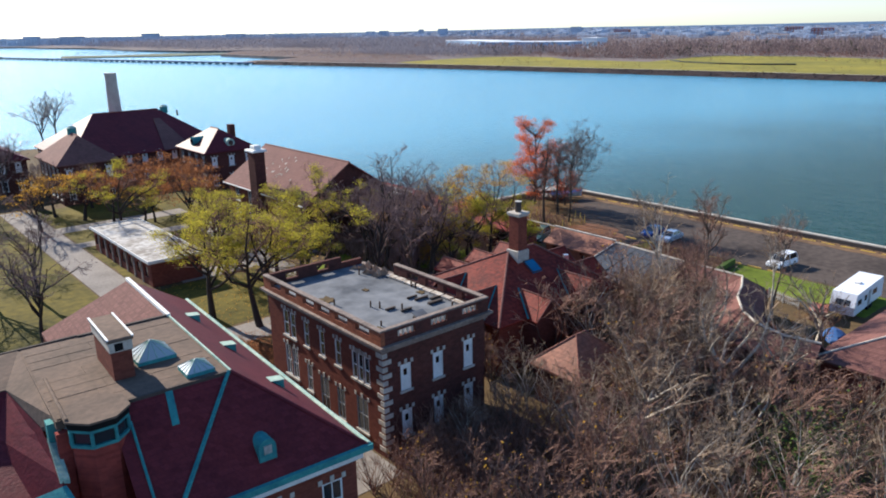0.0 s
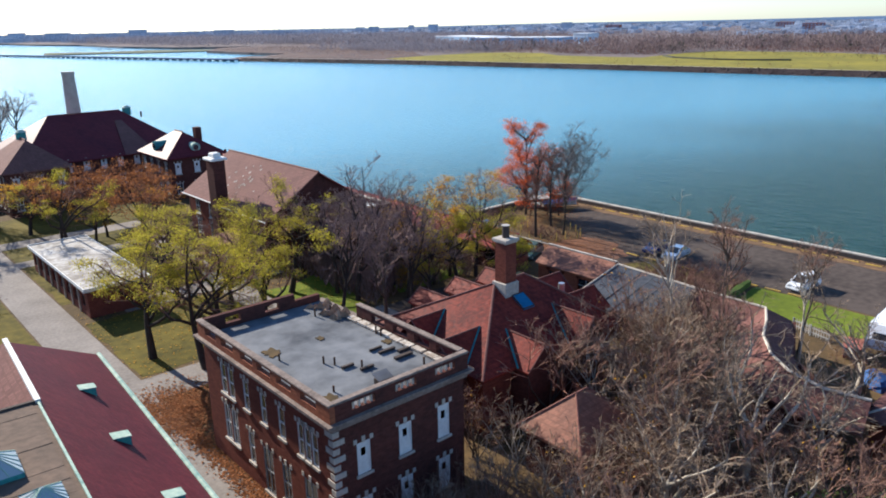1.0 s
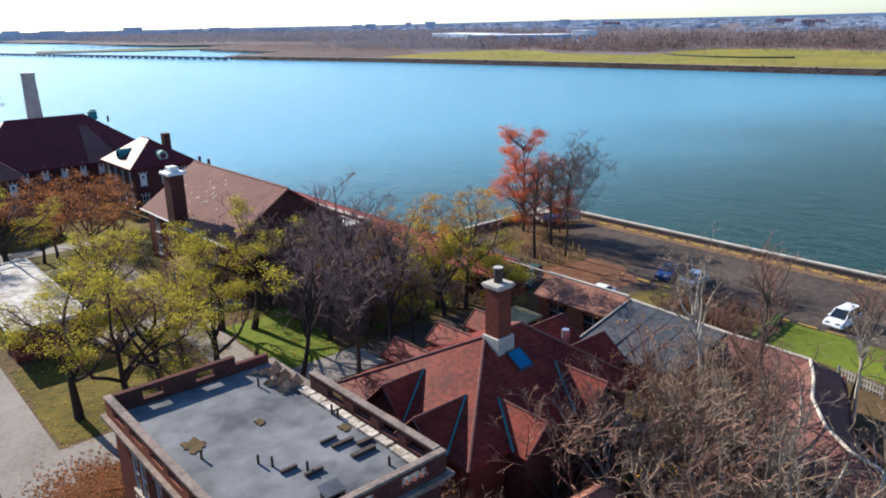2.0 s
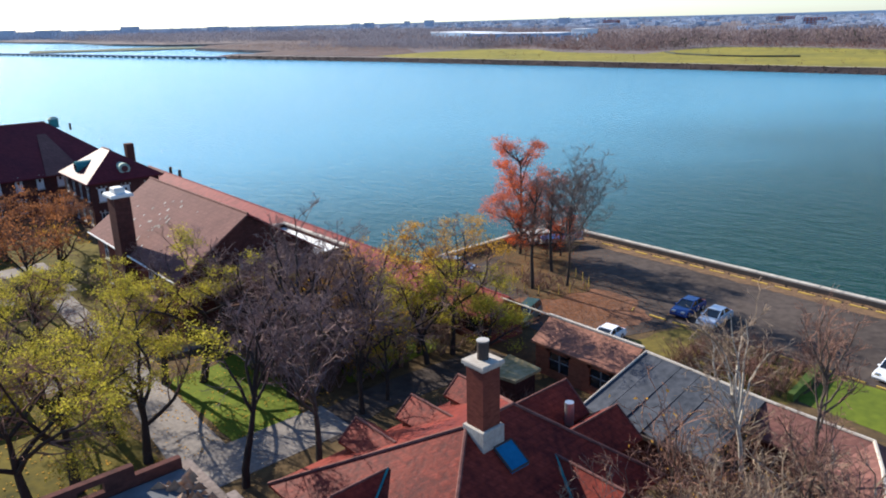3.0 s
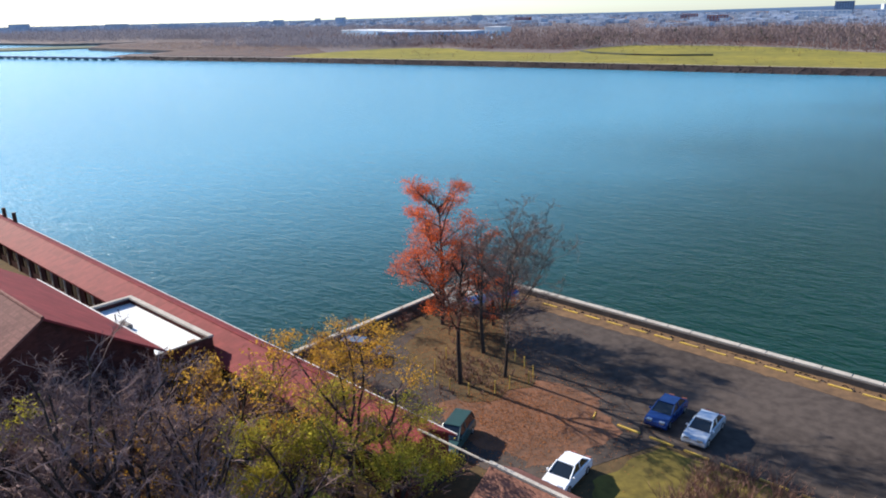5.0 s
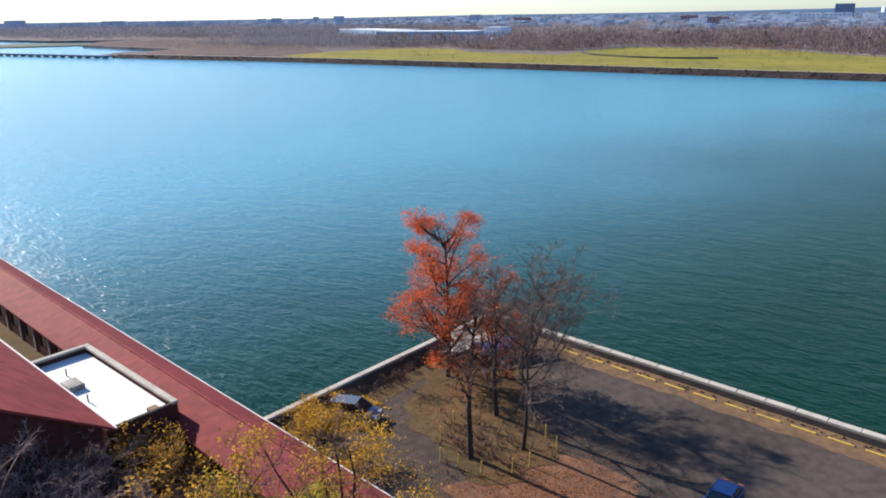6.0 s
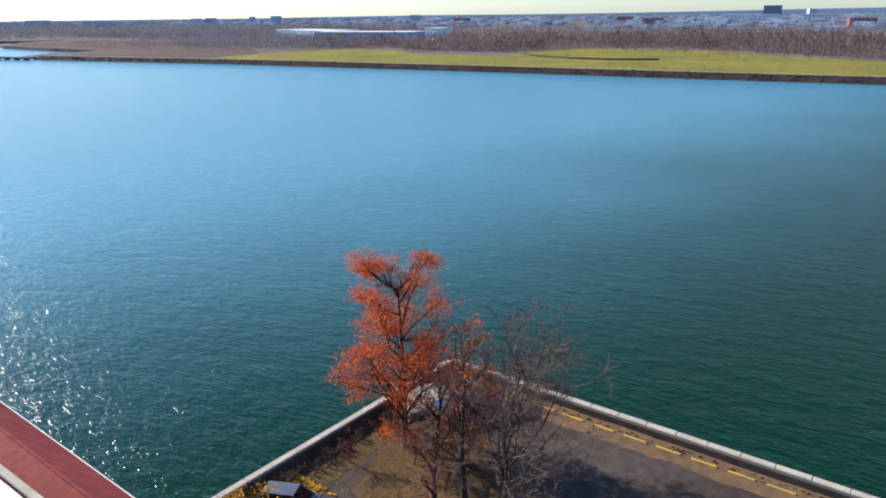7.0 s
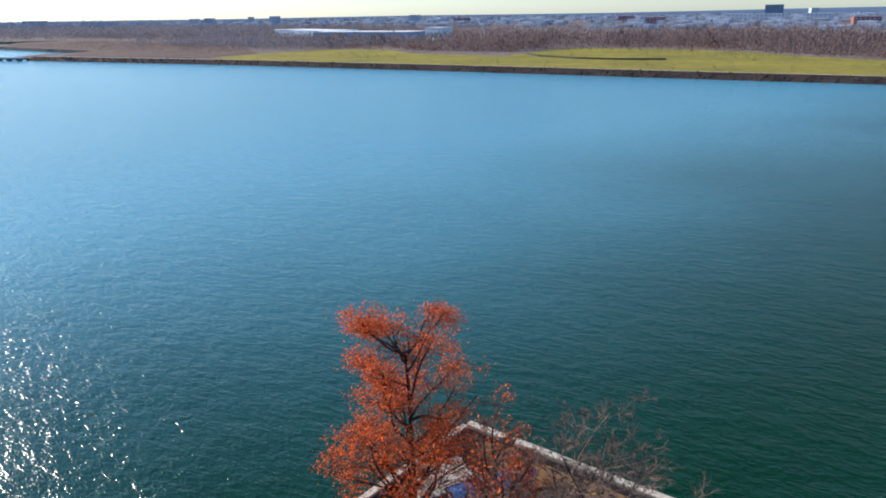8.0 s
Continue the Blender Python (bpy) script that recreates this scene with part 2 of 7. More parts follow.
    "far_woods": material("far_bare_woods", (0.23, 0.175, 0.165), 0.95, (0.115, 0.083, 0.09), 0.5, 0.016, 0.12, 0, island=0.14, through_light=0.35),
    "far_russet": material("far_russet_scrub", (0.23, 0.10, 0.07), 0.95, (0.10, 0.058, 0.05), 0.5, 0.03, 0.3, 0, island=0.25),
    # grey-blue that stands for haze over the far woods
    "far_grey": material("haze_greyed_far_woods", (0.25, 0.235, 0.265), 0.95, (0.15, 0.14, 0.165), 0.5, 0.012, 0.2, 0, island=0.18, through_light=0.3),
    "far_ever": material("far_evergreens", (0.09, 0.09, 0.06), 0.95, (0.05, 0.055, 0.045), 0.4, 0.02, 0.3, 0, island=0.2),
    # haze is put into the blues of hills, town and dark facade
    "far_haze_hill": material("haze_blue_hills", (0.60, 0.68, 0.78), 1.0, (0.55, 0.63, 0.74), 0.4, 0.002, 0.02, 0),
    "far_town": material("haze_paled_town", (0.48, 0.53, 0.63), 0.9, (0.26, 0.295, 0.37), 0.45, 0.01, 0.1, 0, island=0.3),
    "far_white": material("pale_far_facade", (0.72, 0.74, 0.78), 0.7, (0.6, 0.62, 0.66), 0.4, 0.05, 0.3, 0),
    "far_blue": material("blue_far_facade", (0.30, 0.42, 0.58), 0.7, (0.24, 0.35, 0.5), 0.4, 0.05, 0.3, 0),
    "far_dark": material("haze_blued_dark_facade", (0.15, 0.19, 0.27), 0.8, (0.11, 0.145, 0.21), 0.4, 0.05, 0.3, 0),
    "far_red": material("red_far_facade", (0.30, 0.11, 0.08), 0.8, (0.22, 0.09, 0.07), 0.4, 0.05, 0.3, 0),
}


def glass(name, color, rough=0.08):
    m = bpy.data.materials.new(name)
    m.use_nodes = True
    b = m.node_tree.nodes["Principled BSDF"]
    b.inputs["Base Color"].default_value = (*color, 1)
    b.inputs["Roughness"].default_value = rough
    b.inputs["Specular IOR Level"].default_value = 0.8
    return m


M["pane"] = glass("dark_window_glass", (0.02, 0.024, 0.03))
M["skylight_glass"] = glass("pale_wired_glass", (0.34, 0.37, 0.38), 0.25)
M["car_glass"] = glass("tinted_car_glass", (0.012, 0.015, 0.018), 0.05)


def water_material():
    m = bpy.data.materials.new("harbour_water")
    m.use_nodes = True
    t = m.node_tree
    n = t.nodes
    b = n["Principled BSDF"]
    b.inputs["Roughness"].default_value = 0.15
    b.inputs["IOR"].default_value = 1.333
    b.inputs["Specular IOR Level"].default_value = 0.22
    pos = n.new("ShaderNodeNewGeometry").outputs["Position"]
    # sky reflection put into the colour: green inshore, blue far out, in drifting bands
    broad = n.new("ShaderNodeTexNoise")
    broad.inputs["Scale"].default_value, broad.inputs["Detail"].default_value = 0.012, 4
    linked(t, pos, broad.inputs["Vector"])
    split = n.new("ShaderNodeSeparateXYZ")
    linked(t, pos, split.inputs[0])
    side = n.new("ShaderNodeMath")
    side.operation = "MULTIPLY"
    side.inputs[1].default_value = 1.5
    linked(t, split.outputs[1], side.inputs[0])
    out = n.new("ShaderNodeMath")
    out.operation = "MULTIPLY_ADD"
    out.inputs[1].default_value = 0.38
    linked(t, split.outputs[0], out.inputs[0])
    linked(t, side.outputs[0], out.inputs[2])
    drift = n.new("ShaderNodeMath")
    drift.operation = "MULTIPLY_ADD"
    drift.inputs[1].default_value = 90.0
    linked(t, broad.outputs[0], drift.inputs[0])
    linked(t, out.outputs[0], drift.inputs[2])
    sky_share = n.new("ShaderNodeMapRange")
    sky_share.interpolation_type = "SMOOTHSTEP"
    sky_share.inputs["From Min"].default_value, sky_share.inputs["From Max"].default_value = 200.0, 425.0
    linked(t, drift.outputs[0], sky_share.inputs["Value"])
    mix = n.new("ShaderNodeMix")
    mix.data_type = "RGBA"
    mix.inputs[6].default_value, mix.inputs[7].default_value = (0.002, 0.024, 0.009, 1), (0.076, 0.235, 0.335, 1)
    linked(t, sky_share.outputs[0], mix.inputs[0])
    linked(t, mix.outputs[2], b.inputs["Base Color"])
    turn = n.new("ShaderNodeMapping")
    turn.inputs["Rotation"].default_value = (0, 0, radians(35))
    turn.inputs["Scale"].default_value = (1.0, 0.45, 1.0)
    linked(t, pos, turn.inputs["Vector"])
    wave = n.new("ShaderNodeTexNoise")
    wave.inputs["Scale"].default_value, wave.inputs["Detail"].default_value, wave.inputs["Roughness"].default_value = 0.55, 5.0, 0.6
    linked(t, turn.outputs[0], wave.inputs["Vector"])
    ripple = n.new("ShaderNodeTexNoise")
    ripple.inputs["Scale"].default_value, ripple.inputs["Detail"].default_value = 2.2, 3.0
    linked(t, turn.outputs[0], ripple.inputs["Vector"])
    sum_ = n.new("ShaderNodeMath")
    sum_.operation = "MULTIPLY_ADD"
    sum_.inputs[1].default_value = 0.25
    linked(t, ripple.outputs[0], sum_.inputs[0])
    linked(t, wave.outputs[0], sum_.inputs[2])
    bp = n.new("ShaderNodeBump")
    bp.inputs["Strength"].default_value, bp.inputs["Distance"].default_value = 1.0, 0.34
    linked(t, sum_.outputs[0], bp.inputs["Height"])
    linked(t, bp.outputs[0], b.inputs["Normal"])
    return m


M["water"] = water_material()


# ------------------------------------------------------------------ building blocks
class Shape:
    """Collects vertices and faces of one mesh."""

    def __init__(self):
        self.v, self.f = [], []

    def face(self, *points):
        k = len(self.v)
        self.v += [tuple(p) for p in points]
        self.f.append(tuple(range(k, k + len(points))))
        return self

    def box(self, x0, y0, z0, x1, y1, z1):
        k = len(self.v)
        self.v += [(x, y, z) for z in (z0, z1) for x, y in ((x0, y0), (x1, y0), (x1, y1), (x0, y1))]
        self.f += [(k + 3, k + 2, k + 1, k), (k + 4, k + 5, k + 6, k + 7)] + [(k + a, k + (a + 1) % 4, k + 4 + (a + 1) % 4, k + 4 + a) for a in range(4)]
        return self

    def block(self, x0, y0, z0, x1, y1, z1, c=0.04):
        """A box with chamfered upper edges."""
        k = len(self.v)
        for z, d in ((z0, 0), (z1 - c, 0), (z1, c)):
            self.v += [(x0 + d, y0 + d, z), (x1 - d, y0 + d, z), (x1 - d, y1 - d, z), (x0 + d, y1 - d, z)]
        self.f += [(k + 3, k + 2, k + 1, k), (k + 8, k + 9, k + 10, k + 11)]
        for r in (0, 4):
            self.f += [(k + r + a, k + r + (a + 1) % 4, k + r + 4 + (a + 1) % 4, k + r + 4 + a) for a in range(4)]
        return self

    def prism(self, outline, z0, z1):
        k, n = len(self.v), len(outline)
        self.v += [(x, y, z0) for x, y in outline] + [(x, y, z1) for x, y in outline]
        self.f += [tuple(range(k + n - 1, k - 1, -1)), tuple(range(k + n, k + 2 * n))]
        self.f += [(k + a, k + (a + 1) % n, k + n + (a + 1) % n, k + n + a) for a in range(n)]
        return self

    def tube(self, p, q, r0, r1, n=8, caps=True):
        p, q = Vector(p), Vector(q)
        way = (q - p).normalized()
        side = way.cross(Vector((0, 0, 1)) if abs(way.z) < 0.9 else Vector((1, 0, 0))).normalized()
        up = side.cross(way)
        k = len(self.v)
        for c, r in ((p, r0), (q, r1)):
            for a in range(n):
                w = 2 * math.pi * a / n
                self.v.append(tuple(c + side * (r * math.cos(w)) + up * (r * math.sin(w))))
        self.f += [(k + (a + 1) % n, k + a, k + n + a, k + n + (a + 1) % n) for a in range(n)]
        if caps:
            self.f += [tuple(range(k, k + n)), tuple(range(k + 2 * n - 1, k + n - 1, -1))]
        return self

    def spike(self, p, q, r):
        """A thin twig that runs out to a point."""
        p, q = Vector(p), Vector(q)
        way = q - p
        side = way.cross(Vector((0.3, 0.2, 0.9))).normalized() * r
        up = side.cross(way).normalized() * r
        k = len(self.v)
        self.v += [tuple(p + side), tuple(p - side * 0.5 + up * 0.87), tuple(p - side * 0.5 - up * 0.87), tuple(q)]
        self.f += [(k, k + 1, k + 3), (k + 1, k + 2, k + 3), (k + 2, k, k + 3)]
        return self

    def slab(self, corners, thick):
        """A sloping plate: its upper outline and its thickness, downwards."""
        k, n = len(self.v), len(corners)
        self.v += [tuple(c) for c in corners] + [(c[0], c[1], c[2] - thick) for c in corners]
        self.f += [tuple(range(k, k + n)), tuple(range(k + 2 * n - 1, k + n - 1, -1))]
        self.f += [(k + (a + 1) % n, k + a, k + n + a, k + n + (a + 1) % n) for a in range(n)]
        return self


def mesh_of(name, verts, faces, mat, smooth=False):
    me = bpy.data.meshes.new(name)
    me.from_pydata(verts, [], faces)
    me.materials.append(mat)
    if smooth:
        me.polygons.foreach_set("use_smooth", [True] * len(me.polygons))
    me.update()
    return me


BASE = {}


def thing(name, label, category, x=0.0, y=0.0, z=0.0, turn=0.0, group="", kind=""):
    ob = new(name)
    ob.empty_display_size = 0.5
    ob.matrix_world = pose(x, y, z, 0, 0, turn)
    BASE[ob.name] = Vector((x, y, z))
    return tagged(ob, label, category, group, kind)


def part(name, shape, mat, parent=None, label="", local=True, smooth=False):
    """One mesh object under parent. local: the shape is in the parent's axes; else in the world's (parent not turned)."""
    off = Vector((0, 0, 0)) if local or parent is None else BASE[parent.name]
    ob = new(name, mesh_of(name, [(x - off.x, y - off.y, z - off.z) for x, y, z in shape.v], shape.f, M[mat], smooth))
    if parent is not None:
        ob.parent = parent
        BASE[ob.name] = off if not local else Vector((0, 0, 0))
    if label:
        tagged(ob, label)
    return ob


def structure(name, shape, mat, label, category):
    ob = new(name, mesh_of(name, shape.v, shape.f, M[mat]))
    return tagged(ob, label, category, kind="structure")
def holed(shape, axis, pos, thick, a0, a1, z0, z1, holes):
    """A wall of real thickness across axis, from a0 to a1, with openings (a0, a1, z0, z1) through it."""
    aa = sorted({a0, a1, *(h[0] for h in holes), *(h[1] for h in holes)})
    zz = sorted({z0, z1, *(h[2] for h in holes), *(h[3] for h in holes)})
    for a, b in zip(aa, aa[1:]):
        run = None
        for c, d in zip(zz, zz[1:]):
            free = any(h[0] <= (a + b) / 2 <= h[1] and h[2] <= (c + d) / 2 <= h[3] for h in holes)
            if not free:
                run = (run[0], d) if run else (c, d)
            if run and (free or d == z1):
                lo, hi = run
                if axis == "x":
                    shape.box(pos, a, lo, pos + thick, b, hi)
                else:
                    shape.box(a, pos, lo, b, pos + thick, hi)
                run = None
    return shape


def holed_parts(name, axis, pos, thick, a0, a1, z0, z1, holes, mat, parent):
    """The same wall, each pier and rail a part of its own."""
    s = holed(Shape(), axis, pos, thick, a0, a1, z0, z1, holes)
    for i in range(0, len(s.v), 8):
        q = Shape()
        q.v, q.f = s.v[i:i + 8], [tuple(k - i for k in g) for g in s.f if i <= min(g) < i + 8]
        part(name, q, mat, parent, local=False)


def flat(shape, axis, face, a0, z0, a1, z1, near, far):
    """A box on a wall: face is the wall's plane, near and far its reach out of it (outward positive)."""
    s = -1 if axis[1] == "-" else 1
    p, q = sorted((face + s * near, face + s * far))
    if axis[0] == "x":
        return shape.box(p, a0, z0, q, a1, z1)
    return shape.box(a0, p, z0, a1, q, z1)


def window(parent, axis, face, a, z, w, h, style="sash", label="", frame_mat="white_paint"):
    """A window with frame, pane, sill and lintel, in an opening centred at a, with its foot at z."""
    a0, a1 = a - w / 2, a + w / 2
    fr = Shape()
    t = 0.09
    for b0, c0, b1, c1 in ((a0, z, a0 + t, z + h), (a1 - t, z, a1, z + h), (a0 + t, z, a1 - t, z + t), (a0 + t, z + h - t, a1 - t, z + h)):
        flat(fr, axis, face, b0, c0, b1, c1, -0.12, -0.02)
    if style == "sash":
        flat(fr, axis, face, a0 + t, z + h / 2 - 0.04, a1 - t, z + h / 2 + 0.04, -0.12, -0.03)
        if w > 0.9:
            flat(fr, axis, face, a - 0.03, z + t, a + 0.03, z + h - t, -0.12, -0.04)
    f = part("window", fr, frame_mat, parent, label, local=False)
    if style == "board":
        hole = (a - 0.17, z + h * 0.55, a + 0.17, z + h * 0.8)
        bd = Shape()
        for b0, c0, b1, c1 in ((a0 + t, z + t, hole[0], z + h - t), (hole[2], z + t, a1 - t, z + h - t), (hole[0], z + t, hole[2], hole[1]), (hole[0], hole[3], hole[2], z + h - t)):
            flat(bd, axis, face, b0, c0, b1, c1, -0.11, -0.06)
        part("panel", bd, "white_paint", f, "white boarding with a square vent hole", local=False)
    else:
        part("pane", flat(Shape(), axis, face, a0 + t, z + t, a1 - t, z + h - t, -0.10, -0.08), "pane", f, local=False)
    part("sill", flat(Shape(), axis, face, a0 - 0.12, z - 0.16, a1 + 0.12, z, -0.05, 0.12), "stone", f, local=False)
    part("impost", flat(Shape(), axis, face, a0 - 0.22, z + h, a0 + 0.02, z + h + 0.3, -0.05, 0.035), "stone", f, local=False)
    part("impost", flat(Shape(), axis, face, a1 - 0.02, z + h, a1 + 0.22, z + h + 0.3, -0.05, 0.035), "stone", f, local=False)
    part("keystone", flat(Shape(), axis, face, a - 0.12, z + h, a + 0.12, z + h + 0.38, -0.05, 0.05), "stone", f, local=False)
    return f


def sweep(points, half, eave, ridge, over=0.0):
    """The two slopes, the ridge and the end gables of a roof along a path of (x, y)."""
    pts = [Vector(p) for p in points]
    left, right, top = [], [], []
    for i, p in enumerate(pts):
        a = (pts[i] - pts[i - 1]).normalized() if i else (pts[1] - pts[0]).normalized()
        b = (pts[i + 1] - pts[i]).normalized() if i < len(pts) - 1 else a
        m = (a + b).normalized()
        nrm = Vector((-m.y, m.x))
        k = half / max(0.5, nrm.dot(Vector((-a.y, a.x))))
        left.append((*(p + nrm * k), eave))
        right.append((*(p - nrm * k), eave))
        top.append((p.x, p.y, ridge))
    a, b = Shape(), Shape()
    for i in range(len(pts) - 1):
        a.slab([left[i], top[i], top[i + 1], left[i + 1]][::-1], 0.18)
        b.slab([right[i], right[i + 1], top[i + 1], top[i]][::-1], 0.18)
    return a, b, left, right, top


# ------------------------------------------------------------------ ground, water and walls of the shore
LOW = -2.5
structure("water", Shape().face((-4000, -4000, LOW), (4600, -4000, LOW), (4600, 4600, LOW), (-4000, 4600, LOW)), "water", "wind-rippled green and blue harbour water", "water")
gr = Shape()
gr.prism([(-600, -600), (112.2, -600), (112.2, 95.8), (81.8, 95.8), (84.1, 215), (60, 235), (-600, 235)], -6.0, 0.0)
structure("ground", gr, "litter", "leaf-strewn island ground with thin grass", "ground")


def sheet(name, outline, mat, label, category, z=0.02):
    return structure(name, Shape().prism(outline, -0.3, z), mat, label, category)


def ragged(outline, size, seed, step=0.7):
    """The outline with wandering edges, as grass and earth wear them."""
    out = []
    n = len(outline)
    for i in range(n):
        p, q = Vector(outline[i]), Vector(outline[(i + 1) % n])
        k = max(1, int((q - p).length / step))
        side = Vector((-(q - p).y, (q - p).x)).normalized()
        for j in range(k):
            o = p.lerp(q, j / k)
            w = noise.noise((o.x * 0.245 / step, o.y * 0.245 / step, seed)) + 0.6 * noise.noise((o.x * 0.91 / step, o.y * 0.91 / step, seed + 5.0))
            out.append(tuple(o + side * (size * w)))
    return out


def rect(x0, y0, x1, y1):
    return [(x0, y0), (x1, y0), (x1, y1), (x0, y1)]


sheet("lawn_1", rect(-60, 62, 26.2, 160), "grass", "broad olive-green mown lawn with fallen leaves", "lawn", 0.012)
sheet("lawn_2", ragged(rect(31.3, 75, 45, 92), 0.4, 9), "grass", "patchy yellow-green lawn under trees", "lawn", 0.012)
sheet("lawn_3", ragged([(50.2, 74.2), (52.6, 71.4), (55.6, 72.6), (58, 80), (58, 89), (54.4, 87.6), (50.3, 88.0)], 0.35, 1), "grass_bright", "bright green lawn crossed by tree shadows", "lawn", 0.014)
sheet("lawn_4", ragged([(62, 76), (73, 76), (73, 90), (66, 92)], 0.4, 2), "grass_bright", "bright green lawn behind the red-roofed house", "lawn", 0.014)
sheet("lawn_5", ragged([(85.4, 30), (93.2, 30), (93.2, 48.4), (86.6, 48.2)], 0.4, 3), "grass_bright", "bright green lawn beside the car park", "lawn", 0.014)
sheet("lawn_6", ragged([(80.6, 47.4), (86.4, 48.6), (93.2, 49.6), (93.2, 63), (86, 64.5), (80.8, 60.5)], 0.7, 4), "grass_dry", "worn yellow-green verge below the parked cars", "lawn", 0.012)
sheet("lawn_7", ragged(rect(31.3, 100, 60, 150), 0.4, 10), "grass", "leaf-covered lawn beside the flat-roofed shed", "lawn", 0.01)
structure("hedge_1", Shape().prism(ragged([(86.0, 48.3), (93.0, 49.0), (93.0, 49.6), (86.0, 48.9)], 0.15, 21), 0.0, 0.7), "leaf_green", "low dark hedge at the end of the lawn", "hedge")
sheet("path_1", rect(26.4, 40, 31.0, 152), "concrete", "pale worn concrete road", "path", 0.03)
sheet("path_2", rect(31.0, 69.6, 58.0, 74.4), "concrete", "concrete path crossing in front of the lawn", "path", 0.026)
sheet("path_3", [(45.4, 74.4), (49.6, 74.4), (50.1, 88.0), (50.1, 92.6), (46.9, 92.6)], "concrete", "broad concrete path between the lawns", "path", 0.026)
sheet("path_7", [(55.5, 69.0), (61.6, 70.4), (72.5, 69.4), (75.6, 69.6), (75.6, 73.2), (64.4, 74.2), (56, 73.6)], "asphalt", "narrow shaded asphalt drive", "path", 0.022)
sheet("path_8", [(47.6, 96.4), (50.4, 96.4), (51.0, 122), (48.6, 122)], "concrete", "concrete path beside the large tiled house", "path", 0.024)
sheet("path_4", rect(36, 92.6, 56, 96.4), "concrete", "concrete path beside the large tiled house", "path", 0.024)
sheet("path_5", rect(31.0, 119, 52, 122), "concrete", "narrow concrete path", "path", 0.024)
sheet("path_6", rect(31.0, 130, 52, 134), "concrete", "narrow concrete path", "path", 0.024)
sheet("car_park", [(93.4, -400), (111.6, -400), (111.6, 95.4), (82.2, 95.4), (82.2, 66), (86, 66), (93.4, 63)], "asphalt", "brown worn asphalt car park with old leaves", "car park", 0.02)
sheet("dirt_patch", ragged([(84, 68.5), (92, 66), (97, 70), (95, 76), (88, 79), (84, 77)], 1.4, 5), "dirt", "reddish bare earth with fallen leaves", "ground", 0.026)
sheet("tree_bed", ragged([(88.6, 77.8), (91, 76.6), (95, 76.2), (97.6, 77.6), (99.5, 82), (104, 86.5), (109.2, 88), (109.2, 92.3), (98, 92.3), (93, 90), (89.8, 84)], 1.0, 6), "litter", "earth bed with dry grass round the trees", "planting bed", 0.05)
sheet("verge_1", ragged(rect(109.3, -400, 111.98, 95.4), 0.45, 7), "dirt_light", "sunlit earthy strip along the sea wall", "verge", 0.034)
sheet("verge_2", ragged(rect(82.2, 92.4, 108.6, 95.2), 0.6, 8), "litter", "weedy strip along the sea wall", "verge", 0.034)


def sea_wall(name, x0, y0, x1, y1, label, top=0.45):
    """Stone wall with a pale coping of single slabs."""
    w = structure(name, Shape().box(x0, y0, -6, x1, y1, top), "rock", label, "sea wall")
    along = y1 - y0 > x1 - x0
    lo, hi = (y0, y1) if along else (x0, x1)
    n = max(1, round((hi - lo) / 2.4))
    n = min(n, 60)
    size = (hi - lo) / n
    for i in range(n):
        a = lo + i * size + 0.012
        b = lo + (i + 1) * size - 0.012
        s = Shape()
        rise = top + 0.16 + 0.02 * random.random()
        if along:
            s.block(x0 + 0.22, a, top, x1 + 0.1, b, rise, 0.05)
        else:
            s.block(a, y0 + 0.18, top, b, y1 + 0.1, rise, 0.05)
        ob = new("coping_slab", mesh_of("coping_slab", s.v, s.f, M["stone"]))
        ob.parent = w
    return w


sea_wall("sea_wall_1", 112.0, -44, 112.75, 96.2, "stone sea wall with pale coping slabs", 0.55)
sea_wall("sea_wall_2", 81.6, 95.5, 111.85, 96.2, "stone sea wall with pale coping slabs", 0.75)
sea_wall("sea_wall_3", 81.6, 97.0, 82.2, 168, "stone sea wall under the long covered walk").matrix_world = pose(81.6, 97, 0, 0, 0, -1.2) @ pose(-81.6, -97, 0)

# rubble along the foot of the wall, on the land side
rb = Shape()
rnd = random.Random(5)
for i in range(420):
    y = rnd.uniform(-20, 92)
    x = 111.6 - abs(rnd.gauss(0, 0.35))
    s = rnd.uniform(0.05, 0.17)
    k = len(rb.v)
    rb.v += [(x + s * rnd.uniform(-1, 1), y + s * rnd.uniform(-1, 1), 0.03), (x + s, y - s * 0.5, 0.03), (x - s * 0.4, y + s, 0.03), (x, y, 0.03 + s * rnd.uniform(0.7, 1.3))]
    rb.f += [(k, k + 1, k + 3), (k + 1, k + 2, k + 3), (k + 2, k, k + 3), (k + 2, k + 1, k)]
tagged(new("rubble", mesh_of("rubble", rb.v, rb.f, M["rock"])), "loose dark stones along the foot of the sea wall", "stones", kind="stuff")


